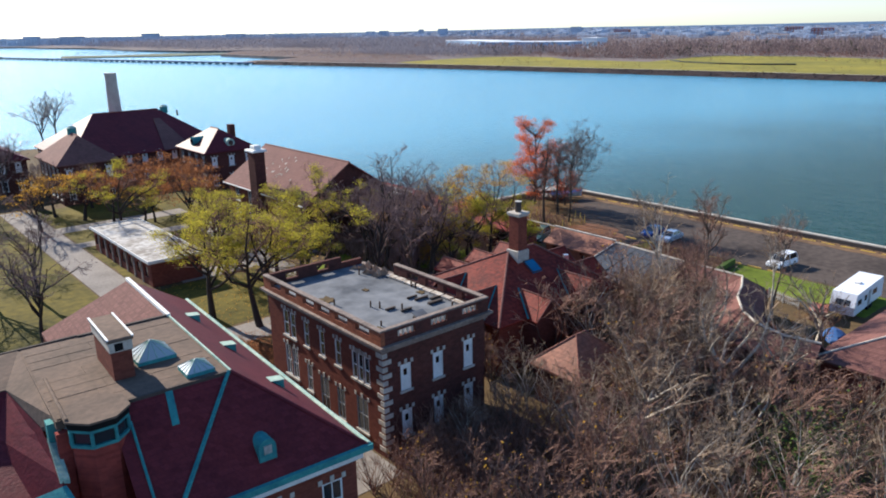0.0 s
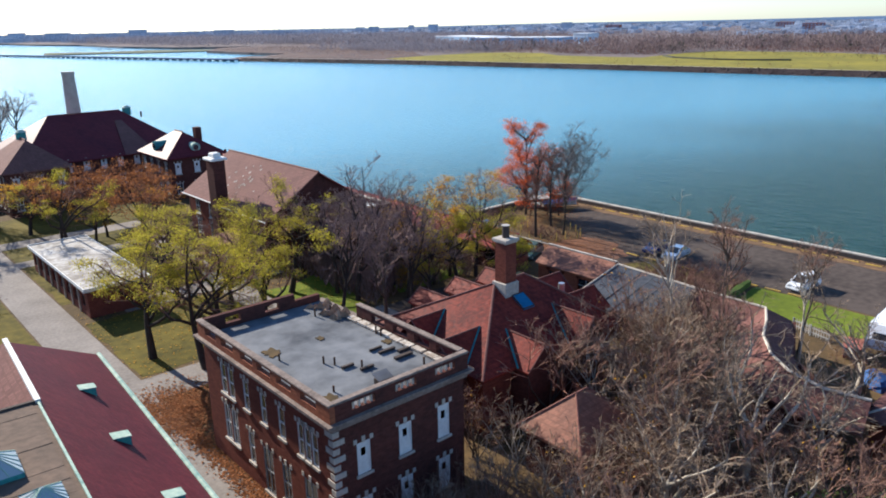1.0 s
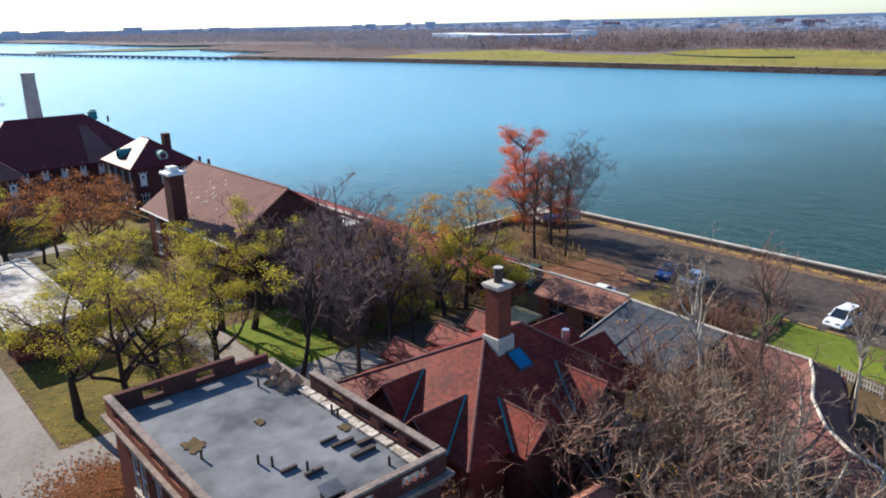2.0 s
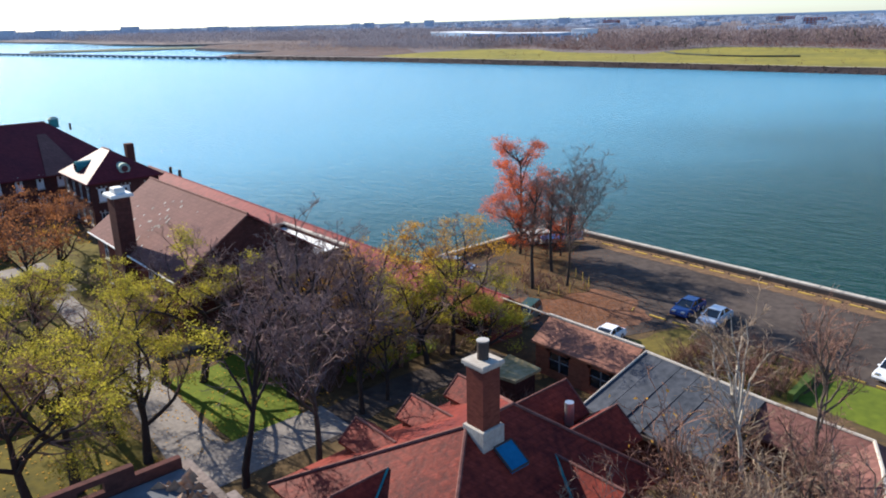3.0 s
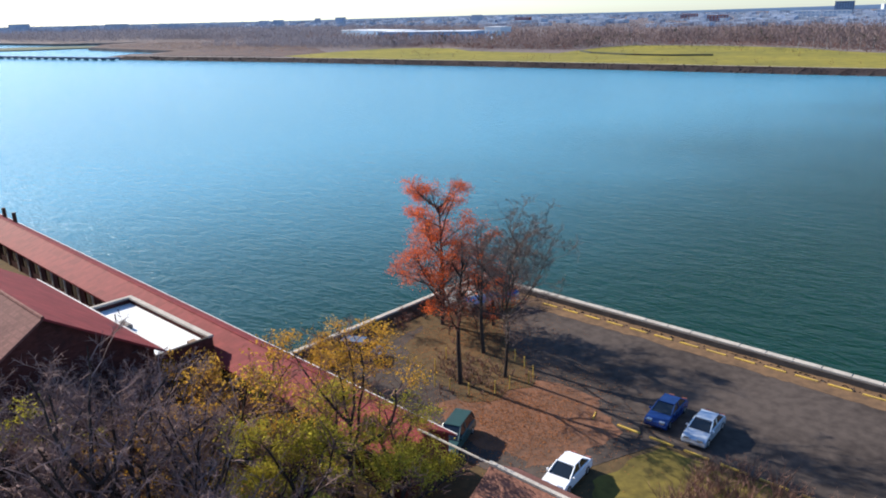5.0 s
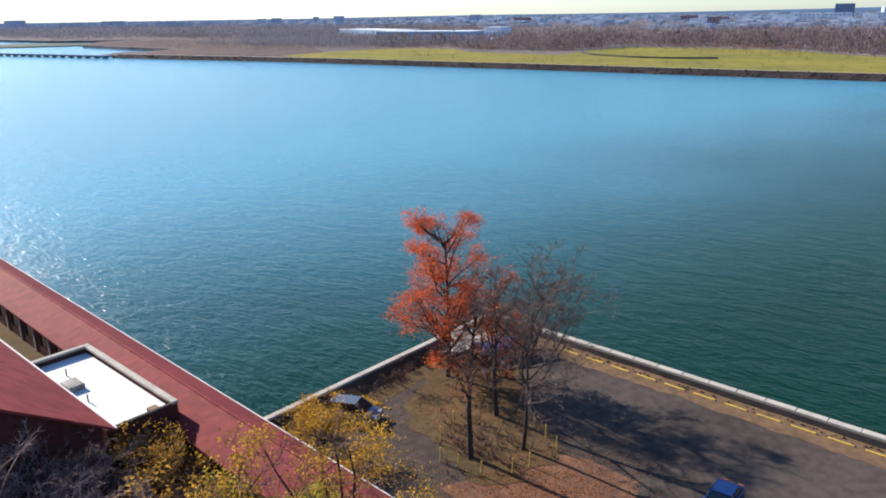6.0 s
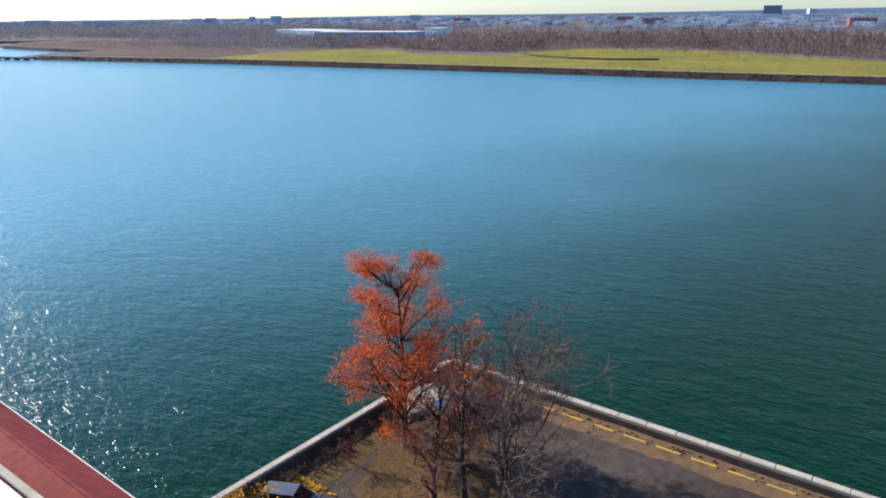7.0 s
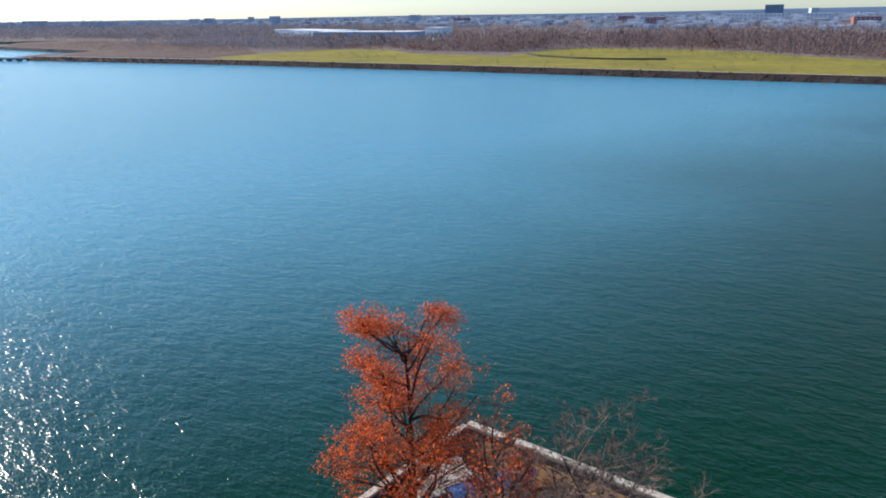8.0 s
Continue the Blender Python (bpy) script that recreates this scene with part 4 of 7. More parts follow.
# ------------------------------------------------------------------ covered walk along the shore
def covered_walk():
    t = thing("covered_walk", "long covered walk with maroon roof along the water", "covered walk", 78.6, 120)
    a, b, left, right, top = sweep([(78.6, 72.4), (78.6, 169)], 2.65, 3.0, 4.7)
    part("roof_slope", a, "tile_maroon", t, "maroon tiled slope", local=False)
    part("roof_slope", b, "tile_maroon", t, "maroon slope on the water side", local=False)
    part("ridge", Shape().box(78.5, 72.3, 4.6, 78.7, 169, 4.71), "tile_maroon", t, local=False)
    part("wall", Shape().box(80.75, 73, 0, 81.05, 168.5, 3.0), "brick", t, local=False)
    holes = [(y, y + 2.2, 0.9, 2.5) for y in np.arange(74.0, 166, 4.0)]
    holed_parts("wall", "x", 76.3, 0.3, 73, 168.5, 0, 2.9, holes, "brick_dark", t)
    for h in holes:
        part("window", Shape().box(76.4, h[0], h[2], 76.46, h[1], h[3]).box(76.38, (h[0] + h[1]) / 2 - 0.05, h[2], 76.5, (h[0] + h[1]) / 2 + 0.05, h[3]), "pane", t, local=False)
        part("pier", Shape().box(76.2, h[0] - 0.35, 0, 76.3, h[0] - 0.05, 2.9), "stone", t, local=False)
    g = Shape()
    g.face((76.1, 73, 2.9), (81.1, 73, 2.9), (78.6, 73, 4.5))
    g.box(76.6, 73.004, 0, 80.75, 73.3, 2.9)
    part("end_wall", g, "brick", t, local=False)
    g = Shape().face((81.1, 168.5, 2.9), (76.1, 168.5, 2.9), (78.6, 168.5, 4.5)).box(76.6, 168.2, 0, 80.75, 168.496, 2.9)
    part("end_wall", g, "brick", t, local=False)
    part("gutter", Shape().tube((81.3, 72.4, 2.95), (81.3, 169, 2.95), 0.07, 0.07, 6), "white_paint", t, local=False)
    for y in (158.4, 162.8):
        part("chimney_pot", Shape().tube((80.4, y, 3.4), (80.4, y, 5.0), 0.3, 0.28, 8), "iron", t, local=False)
    part("torn_patch", Shape().slab([(76.4, 160.5, 3.36), (78.4, 160.5, 4.72), (78.4, 168, 4.72), (76.4, 168, 3.36)][::-1], 0.03), "tile_pale", t, "pale torn roofing", local=False)


covered_walk()
bpy.data.objects["covered_walk"].matrix_world = pose(79.1, 120, 0, 0, 0, -1.2)


def ferry_house():
    """The rest of the same walk, south of the gap."""
    t = thing("ferry_shelter", "small brown-tiled brick shelter with arched windows", "shelter", 77.6, 62)
    a, b, left, right, top = sweep([(77.6, 57.0), (77.6, 66.7)], 2.6, 3.05, 4.65)
    # west slope brightened for sunlight, east slope left brown
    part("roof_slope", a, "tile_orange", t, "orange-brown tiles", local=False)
    part("roof_slope", b, "tile_brown", t, local=False)
    part("ridge", Shape().box(77.46, 57, 4.6, 77.74, 66.9, 4.76), "stone", t, "pale ridge tiles", local=False)
    holes = [(58.4, 60.6, 0.7, 2.4), (62.8, 65.0, 0.7, 2.4)]
    holed_parts("wall", "x", 75.4, 0.35, 57.2, 66.5, 0, 3.0, holes, "brick_shelter", t)
    for y0, y1, z0, z1 in holes:
        w = part("window", Shape().box(75.55, y0, z0, 75.62, y1, z1), "pane", t, "dark arched window", local=False)
        part("mullion", Shape().box(75.5, (y0 + y1) / 2 - 0.05, z0, 75.6, (y0 + y1) / 2 + 0.05, z1).box(75.5, y0, 1.6, 75.6, y1, 1.68), "grey_paint", w, local=False)
        n = 8
        arc = Shape()
        for i in range(n):
            for w0, w1 in ((math.pi * i / n, math.pi * (i + 1) / n),):
                c, rr = (y0 + y1) / 2, (y1 - y0) / 2
                arc.slab([(75.36, c + rr * math.cos(w0), z1 + 0.45 * math.sin(w0)), (75.36, c + (rr + 0.25) * math.cos(w0), z1 + 0.2 + 0.5 * math.sin(w0)), (75.36, c + (rr + 0.25) * math.cos(w1), z1 + 0.2 + 0.5 * math.sin(w1)), (75.36, c + rr * math.cos(w1), z1 + 0.45 * math.sin(w1))], 0.1)
        part("arch", arc, "brick", w, local=False)
    g = Shape().box(75.75, 66.15, 0, 79.9, 66.5, 3.0).box(79.55, 57.2, 0, 79.9, 66.15, 3.0).box(75.75, 57.2, 0, 79.55, 57.5, 3.0)
    g.face((80.0, 66.5, 2.95), (75.2, 66.5, 2.95), (77.6, 66.5, 4.5))
    part("wall", g, "brick_shelter", t, local=False)
    part("beam", Shape().tube((77.6, 66.9, 4.62), (77.6, 73.0, 4.62), 0.08, 0.08, 6), "stone", t, "pale ridge beam left bare", local=False)
    part("apron", Shape().slab([(72.6, 63.4, 2.3), (72.7, 67.1, 2.3), (68.9, 66.7, 2.15), (69.6, 63.5, 2.15)], 0.25), "felt_mossy", t, "flat lean-to roof with moss and leaves", local=False)
    part("wall", Shape().box(69.9, 63.8, 0, 72.3, 66.5, 1.95), "brick_dark", t, local=False)


ferry_house()


def curved_walk():
    t = thing("curved_walk", "curving covered walk with patched grey and brown roof", "covered walk", 76.5, 45)
    def pieces(shape, mat, label):
        """One part for each straight length of a slope (8 corners each)."""
        for i in range(0, len(shape.v), 8):
            s = Shape()
            s.v, s.f = shape.v[i:i + 8], [tuple(k - i for k in q) for q in shape.f if i <= q[0] < i + 8]
            part("roof_slope", s, mat, t, label, local=False)
    a, b, *_ = sweep([(77.4, 56.6), (76.9, 50), (76.6, 46.4)], 2.7, 3.0, 4.5)
    pieces(b, "sheathing", "weathered sheathing, darkened blue-grey for shade")
    for k in range(6):                        # the broad west slope, in strips that no longer lie quite even
        ya, yb = 56.6 - 1.7 * k, 56.6 - 1.7 * (k + 1) + 0.04
        xa, xb = 77.4 - 0.08 * (56.6 - ya), 77.4 - 0.08 * (56.6 - yb)
        dz = 0.05 * (k % 2) + 0.02 * (k % 3)
        part("roof_slope", Shape().slab([(69.6, ya, 2.75 + dz), (69.2, yb, 2.75 + dz), (xb, yb, 4.5), (xa, ya, 4.5)], 0.16), "sheathing", t, "weathered sheathing, darkened blue-grey for shade", local=False)
        part("flashing", Shape().box(69.1, yb, 2.5, 69.26, ya, 2.72 + dz), "dark_wood", t, local=False)
    part("verge", Shape().tube((69.6, 56.64, 2.82), (77.4, 56.64, 4.56), 0.09, 0.09, 6), "stone", t, "pale verge board", local=False)
    part("wall", Shape().box(69.6, 56.1, 0, 77.2, 56.4, 2.7).box(69.6, 46.8, 0, 69.9, 56.1, 2.6), "brick_dark", t, local=False)
    a, b, *_ = sweep([(76.6, 46.4), (76.4, 39.4), (73.5, 37.9), (70.3, 36.6), (67.2, 34.4), (65.2, 32.0), (64.2, 29.0), (64.8, 26.0)], 2.4, 3.0, 4.5)
    pieces(a, "tile_pale", "faded brown tiles")
    pieces(b, "tile_pale", "faded brown tiles")
    for p, q in (((74.6, 42.0), (74.8, 46.6)), ((74.0, 42.5), (66.0, 36.4)), ((66.0, 36.4), (63.4, 32.4)), ((63.4, 32.4), (62.6, 27)), ((79.0, 44), (79.6, 56)), ((78.6, 37.6), (71, 34.2)), ((71, 34.2), (67.0, 29.6))):
        w = Shape()
        pa, qa = Vector((*p, 0)), Vector((*q, 0))
        n = Vector((-(qa - pa).y, (qa - pa).x, 0)).normalized() * 0.15
        w.prism([(pa - n)[:2], (qa - n)[:2], (qa + n)[:2], (pa + n)[:2]], 0, 3.0)
        part("wall", w, "brick_dark", t, local=False)
    path = [(77.4, 56.6), (76.9, 50), (76.6, 46.4), (76.4, 39.4), (73.5, 37.9), (70.3, 36.6), (67.2, 34.4), (65.2, 32.0), (64.2, 29.0), (64.8, 26.0)]
    for p, q in zip(path, path[1:]):
        part("ridge", Shape().tube((*p, 4.52), (*q, 4.52), 0.12, 0.12, 6), "stone", t, "pale ridge tiles", local=False)


curved_walk()


def corner_pavilion():
    t = thing("pavilion", "low brick pavilion with orange-brown hip roof", "pavilion", 72, 22)
    x0, y0, x1, y1, e, r = 64.6, 17.0, 80.5, 26.6, 3.2, 5.1
    a, b = (69.0, 22.4), (76.4, 22.0)
    part("wall", Shape().box(x0 + 0.6, y0 + 0.6, 0, x1 - 0.6, y1 - 0.6, e), "brick", t, local=False)
    A, B, C, D = (x0, y0, e), (x1, y0, e), (x1, y1, e), (x0, y1, e)
    P, Q = (*a, r), (*b, r)
    for q in ((A, B, Q, P), (B, C, Q), (C, D, P, Q), (D, A, P)):
        part("roof_slope", Shape().slab(q, 0.18), "tile_pale", t, local=False)
    part("ridge", Shape().tube(P, Q, 0.12, 0.12, 6).tube(A, P, 0.1, 0.1, 6).tube(D, P, 0.1, 0.1, 6), "stone", t, local=False)


corner_pavilion()


def porch():
    t = thing("outhouse", "low brick outhouse with orange hip roof among trees", "outhouse", 49, 38.9)
    x0, y0, x1, y1, e = 45.6, 36.1, 52.4, 41.8, 3.5
    P, Q = (48.45, 38.95, 6.05), (49.6, 38.95, 6.05)
    A, B, C, D = (x0, y0, e), (x1, y0, e), (x1, y1, e), (x0, y1, e)
    for q in ((A, B, Q, P), (B, C, Q), (C, D, P, Q), (D, A, P)):
        part("roof_slope", Shape().slab(q, 0.18), "tile_orange", t, "bright orange-brown tiles", local=False)
    for p, q in ((P, Q), (A, P), (D, P), (B, Q), (C, Q)):
        part("ridge", Shape().tube(p, q, 0.09, 0.09, 6), "tile_brown", t, local=False)
    for x in (x0 + 0.5, x1 - 0.8):
        part("wall", Shape().box(x, y0 + 0.5, 0, x + 0.3, y1 - 0.5, e + 0.05), "brick_dark", t, local=False)
    for y in (y0 + 0.5, y1 - 0.8):
        part("wall", Shape().box(x0 + 0.8, y, 0, x1 - 0.8, y + 0.3, e + 0.05), "brick_dark", t, local=False)


porch()


# ------------------------------------------------------------------ red-roofed house with gables and a tall chimney
def red_house():
    t = thing("red_roofed_house", "brick house with red-tiled hip roof, gables and tall chimney", "house", 54, 52)
    e, r = 5.2, 9.3
    P, Q = (53.8, 52.2, r), (57.4, 52.2, r)
    A, B, C, D = (46.1, 45.7, e), (63.0, 45.7, e), (63.0, 60.5, e), (46.1, 60.5, e)
    part("wall", Shape().box(46.8, 46.4, 0, 62.3, 59.8, e - 0.05), "brick", t, local=False)
    for q in ((A, B, Q, P), (B, C, Q), (C, D, P, Q), (D, A, P)):
        part("roof_slope", Shape().slab(q, 0.18), "tile_red", t, local=False)
    for p, q in ((P, Q), (A, P), (D, P), (B, Q), (C, Q)):
        part("ridge", Shape().tube(p, q, 0.11, 0.11, 6), "tile_pale", t, "worn ridge tiles", local=False)

    def gable(x, y, w, depth, way, zr, ze, valley=False):
        """A cross gable whose ridge runs along way from (x, y)."""
        g = Shape()
        wx, wy = way
        nx, ny = -wy, wx
        p = lambda u, v, z: (x + wx * u + nx * v, y + wy * u + ny * v, z)  # noqa: E731
        d = depth - 0.3
        g.face(p(d, -w + 0.3, 0), p(d, w - 0.3, 0), p(d, w - 0.3, ze), p(d, 0, zr - 0.15), p(d, -w + 0.3, ze))
        g.face(p(0, -w + 0.3, 0), p(d, -w + 0.3, 0), p(d, -w + 0.3, ze), p(0, -w + 0.3, ze))
        g.face(p(d, w - 0.3, 0), p(0, w - 0.3, 0), p(0, w - 0.3, ze), p(d, w - 0.3, ze))
        k = part("gable", g, "brick_dark", t, "brick gable under a small tiled roof", local=False)
        part("gable_roof", Shape().slab([p(0, -w, ze), p(depth, -w, ze), p(depth, 0, zr), p(0, 0, zr)], 0.14), "tile_red", k, local=False)
        part("gable_roof", Shape().slab([p(depth, w, ze), p(0, w, ze), p(0, 0, zr), p(depth, 0, zr)], 0.14), "tile_red", k, local=False)
        part("ridge", Shape().tube(p(0, 0, zr + 0.02), p(depth, 0, zr + 0.02), 0.08, 0.08, 6), "tile_pale", k, local=False)
        for s in (-1, 1):
            part("verge", Shape().tube(p(depth, s * w, ze), p(depth, 0, zr), 0.06, 0.06, 6), "tile_pale", k, local=False)
        if valley:
            lo = (zr - ze) / 0.56
            for s in (-1, 1):
                part("valley", Shape().tube(p(0, 0, zr + 0.03), p(lo, s * w, ze + 0.06), 0.08, 0.08, 5), "copper", k, "green copper valley strip", local=False)
        return k
    gable(50.1, 54.4, 2.0, 3.6, (-1, 0), 7.35, 5.4, True)
    gable(49.85, 49.9, 2.1, 4.4, (-1, 0), 7.2, 5.2, True)
    gable(51.4, 48.5, 1.9, 4.2, (0, -1), 6.95, 5.2, True)
    gable(57.6, 49.2, 1.9, 4.6, (0, -1), 7.3, 5.3, True)
    gable(51.8, 55.9, 1.35, 3.9, (0, 1), 7.5, 6.45)
    gable(56.0, 55.7, 1.35, 4.0, (0, 1), 7.5, 6.45)
    gable(60.0, 55.9, 1.3, 3.8, (0, 1), 7.5, 6.45)
    gable(59.6, 55.2, 2.0, 6.2, (1, 0), 6.75, 5.0)
    gable(59.8, 51.2, 2.0, 6.2, (1, 0), 6.35, 4.8)
    part("vent_pipe", Shape().tube((63.7, 53.2, 5.0), (63.7, 53.2, 6.6), 0.3, 0.3, 10), "alloy", t, "pale metal vent pipe", local=False)
    # chimney
    x, y = 54.4, 51.5
    c = part("chimney", Shape().box(x - 0.62, y - 0.62, 8.2, x + 0.62, y + 0.62, 12.95), "brick", t, "tall brick chimney with stone base and metal flue", local=False)
    part("base", Shape().block(x - 0.78, y - 0.78, 7.8, x + 0.78, y + 0.78, 9.55), "stone", c, local=False)
    part("cap", Shape().block(x - 0.7, y - 0.7, 12.95, x + 0.7, y + 0.7, 13.1, 0.03).block(x - 0.8, y - 0.8, 13.1, x + 0.8, y + 0.8, 13.32, 0.05), "stone", c, local=False)
    part("flue", Shape().tube((x + 0.05, y + 0.05, 13.3), (x + 0.05, y + 0.05, 14.3), 0.31, 0.31, 20), "dark_wood", c, "dark round flue", local=False)
    part("flue_lid", Shape().tube((x + 0.05, y + 0.05, 14.3), (x + 0.05, y + 0.05, 14.36), 0.34, 0.34, 20), "membrane_pale", c, local=False)
    # roof light in the south slope
    sl = lambda x, y, up=0.16: (x, y, r + (y - 52.2) * (r - e) / 6.5 + up)  # noqa: E731
    k = part("skylight", Shape().slab([sl(54.35, 49.35), sl(55.65, 49.35), sl(55.65, 50.65), sl(54.35, 50.65)], 0.2), "sheet_blue", t, "blue-glazed roof light", local=False)
    for a, b in (((54.35, 49.35), (55.65, 49.35)), ((54.35, 50.65), (55.65, 50.65)), ((54.35, 49.35), (54.35, 50.65)), ((55.65, 49.35), (55.65, 50.65))):
        part("frame", Shape().tube(sl(*a, 0.14), sl(*b, 0.14), 0.06, 0.06, 5), "dark_wood", k, local=False)


red_house()


# ------------------------------------------------------------------ large gabled house with an outside chimney
def gabled_house():
    t = thing("gabled_house", "large brick house with broad weathered brown gable roof", "house", 62.8, 107)
    x0, x1, y0, y1, e, r = 54.5, 70.9, 93.7, 119.6, 6.6, 12.0
    m = (x0 + x1) / 2
    rows = [(y, z, 1.5, 2.2) for y in (98, 102, 111.5, 116) for z in (0.9, 3.9)]
    hole = lambda q: [(a - w / 2, a + w / 2, z, z + h) for a, z, w, h in q]  # noqa: E731
    part("wall", holed(Shape(), "x", x0 + 0.7, 0.45, y0 + 0.95, y1 - 0.95, 0, e + 0.2, hole(rows)), "brick", t, local=False)
    for a, z, w, h in rows:
        window(t, "x-", x0 + 0.7, a, z, w, h)
    part("wall", Shape().box(x1 - 1.15, y0 + 0.95, 0, x1 - 0.7, y1 - 0.95, e + 0.2), "brick", t, local=False)
    for y, way in ((y0 + 0.5, 1), (y1 - 0.5, -1)):
        g = Shape()
        ring = [(x0 + 0.7, 0), (x1 - 0.7, 0), (x1 - 0.7, e + 0.2), (m, r - 0.25), (x0 + 0.7, e + 0.2)]
        k = len(ring)
        g.v = [(x, y, z) for x, z in ring] + [(x, y + 0.45 * way, z) for x, z in ring]
        g.f = [tuple(range(k)), tuple(range(2 * k - 1, k - 1, -1))] + [(a, (a + 1) % k, k + (a + 1) % k, k + a) for a in range(k)]
        part("gable_wall", g, "brick_dark", t, local=False)
    part("roof_slope", Shape().slab([(x0, y0, e), (m, y0, r), (m, y1, r), (x0, y1, e)], 0.2), "tile_pale", t, "faded brown tiles with pale worn patches", local=False)
    part("roof_slope", Shape().slab([(x1, y0, e), (x1, y1, e), (m, y1, r), (m, y0, r)], 0.2), "tile_maroon", t, "plain maroon slope", local=False)
    part("ridge", Shape().tube((m, y0, r), (m, y1, r), 0.13, 0.13, 6), "tile_brown", t, local=False)
    part("gutter", Shape().tube((x0 - 0.05, y0, e - 0.02), (x0 - 0.05, y1, e - 0.02), 0.1, 0.1, 6), "white_paint", t, local=False)
    part("gutter", Shape().tube((x1 + 0.05, y0, e - 0.02), (x1 + 0.05, y1, e - 0.02), 0.08, 0.08, 6), "white_paint", t, local=False)
    rr = random.Random(3)
    for i in range(34):                       # patches where tiles have slipped
        x, y = rr.gauss(58.5, 1.4), rr.gauss(108.5, 2.6)
        z = e + (x - x0) * (r - e) / (m - x0)
        s = rr.uniform(0.06, 0.17)
        dz = (r - e) / (m - x0)
        part("tile_patch", Shape().slab([(x - s, y - s, z - s * dz + 0.03), (x + s, y - s * 0.6, z + s * dz + 0.03), (x + s * 0.7, y + s, z + 0.7 * s * dz + 0.03), (x - s, y + s * 0.8, z - s * dz + 0.03)], 0.03), "membrane_pale", t, local=False)
    c = part("chimney", Shape().box(53.9, 106.2, 0, 55.6, 108.4, 13.0), "brick_dark", t, "tall brick outside chimney with white cap", local=False)
    part("cap", Shape().block(53.6, 105.9, 13.0, 55.9, 108.7, 13.35, 0.12).block(54.2, 106.6, 13.35, 55.3, 108.0, 13.95, 0.1), "white_paint", c, local=False)
    p = part("porch", Shape().slab([(50.8, 98.2, 3.2), (54.6, 98.2, 3.9), (54.6, 104.0, 3.9), (50.8, 104.0, 3.2)][::-1], 0.2), "tile_pale", t, "porch roof on white posts", local=False)
    for y in (98.6, 101.1, 103.6):
        part("post", Shape().tube((51.1, y, 0), (51.1, y, 3.1), 0.13, 0.11, 8), "white_paint", p, local=False)
    # white-roofed flat block between the house and the walk
    b = thing("flat_annex", "low brick annex with white roof sheet and parapet", "annex", 74, 104.8)
    ax0, ay0, ax1, ay1 = 71.5, 97.0, 76.75, 112.1
    part("wall", Shape().box(ax0, ay0, 0, ax1, ay0 + 0.3, 4.75).box(ax0, ay1 - 0.3, 0, ax1, ay1, 4.75).box(ax0, ay0 + 0.3, 0, ax0 + 0.3, ay1 - 0.3, 4.75).box(ax1 - 0.3, ay0 + 0.3, 0, ax1, ay1 - 0.3, 4.75), "brick_dark", b, local=False)
    part("roof", Shape().box(ax0 + 0.3, ay0 + 0.3, 4.0, ax1 - 0.3, ay1 - 0.3, 4.3), "membrane_white", b, "white roof membrane", local=False)
    part("coping", Shape().block(ax0, ay1 - 0.4, 4.75, ax1 + 0.1, ay1 + 0.1, 4.95).block(ax1 - 0.4, ay0, 4.75, ax1 + 0.1, ay1 - 0.42, 4.95), "stone", b, local=False)
    part("coping", Shape().block(ax0, ay0 - 0.02, 4.75, ax1 - 0.42, ay0 + 0.3, 4.85), "dark_wood", b, local=False)
    part("hatch", Shape().block(72.4, 105.3, 4.3, 73.6, 107.0, 4.75), "membrane_pale", b, local=False)
    for x, y in ((72.8, 103.0), (73.5, 108.6)):
        part("vent_pipe", Shape().tube((x, y, 4.3), (x, y, 4.9), 0.06, 0.06, 8), "iron", b, local=False)
    part("tarp", Shape().box(75.0, 97.6, 4.3, 75.7, 98.3, 4.6), "rubble", b, local=False)


gabled_house()


def shed():
    t = thing("shed", "long low brick shed with pale flat roof", "shed", 35.6, 105)
    x0, y0, x1, y1 = 32.1, 93.1, 39.2, 116.8
    holes = [(y, y + 1.3, 1.0, 2.4) for y in np.arange(94.6, 115, 2.9)]
    part("wall", holed(Shape(), "x", x0 + 0.3, 0.3, y0 + 0.3, y1 - 0.3, 0, 3.1, holes), "brick", t, local=False)
    part("wall", Shape().box(x0 + 0.6, y0 + 0.3, 0, x1 - 0.3, y0 + 0.6, 3.1).box(x1 - 0.6, y0 + 0.6, 0, x1 - 0.3, y1 - 0.3, 3.1).box(x0 + 0.6, y1 - 0.6, 0, x1 - 0.6, y1 - 0.3, 3.1), "brick", t, local=False)
    for h in holes:
        part("window", Shape().box(x0 + 0.45, h[0], h[2], x0 + 0.5, h[1], h[3]), "pane", t, local=False)
    for h in holes[:-1]:
        part("pilaster", Shape().box(x0 + 0.18, h[1] + 0.5, 0, x0 + 0.3, h[1] + 1.0, 3.1), "stone_dark", t, local=False)
    part("roof", Shape().box(x0, y0, 3.1, x1, y1, 3.42), "membrane_pale", t, "pale flat roof sheet with puddles", local=False)
    part("edge_trim", Shape().box(x0 - 0.1, y0 - 0.1, 3.2, x1 + 0.1, y0, 3.55).box(x0 - 0.1, y0, 3.2, x0, y1, 3.55).box(x1, y0, 3.2, x1 + 0.1, y1, 3.55).box(x0, y1, 3.2, x1, y1 + 0.1, 3.55), "white_paint", t, local=False)


shed()


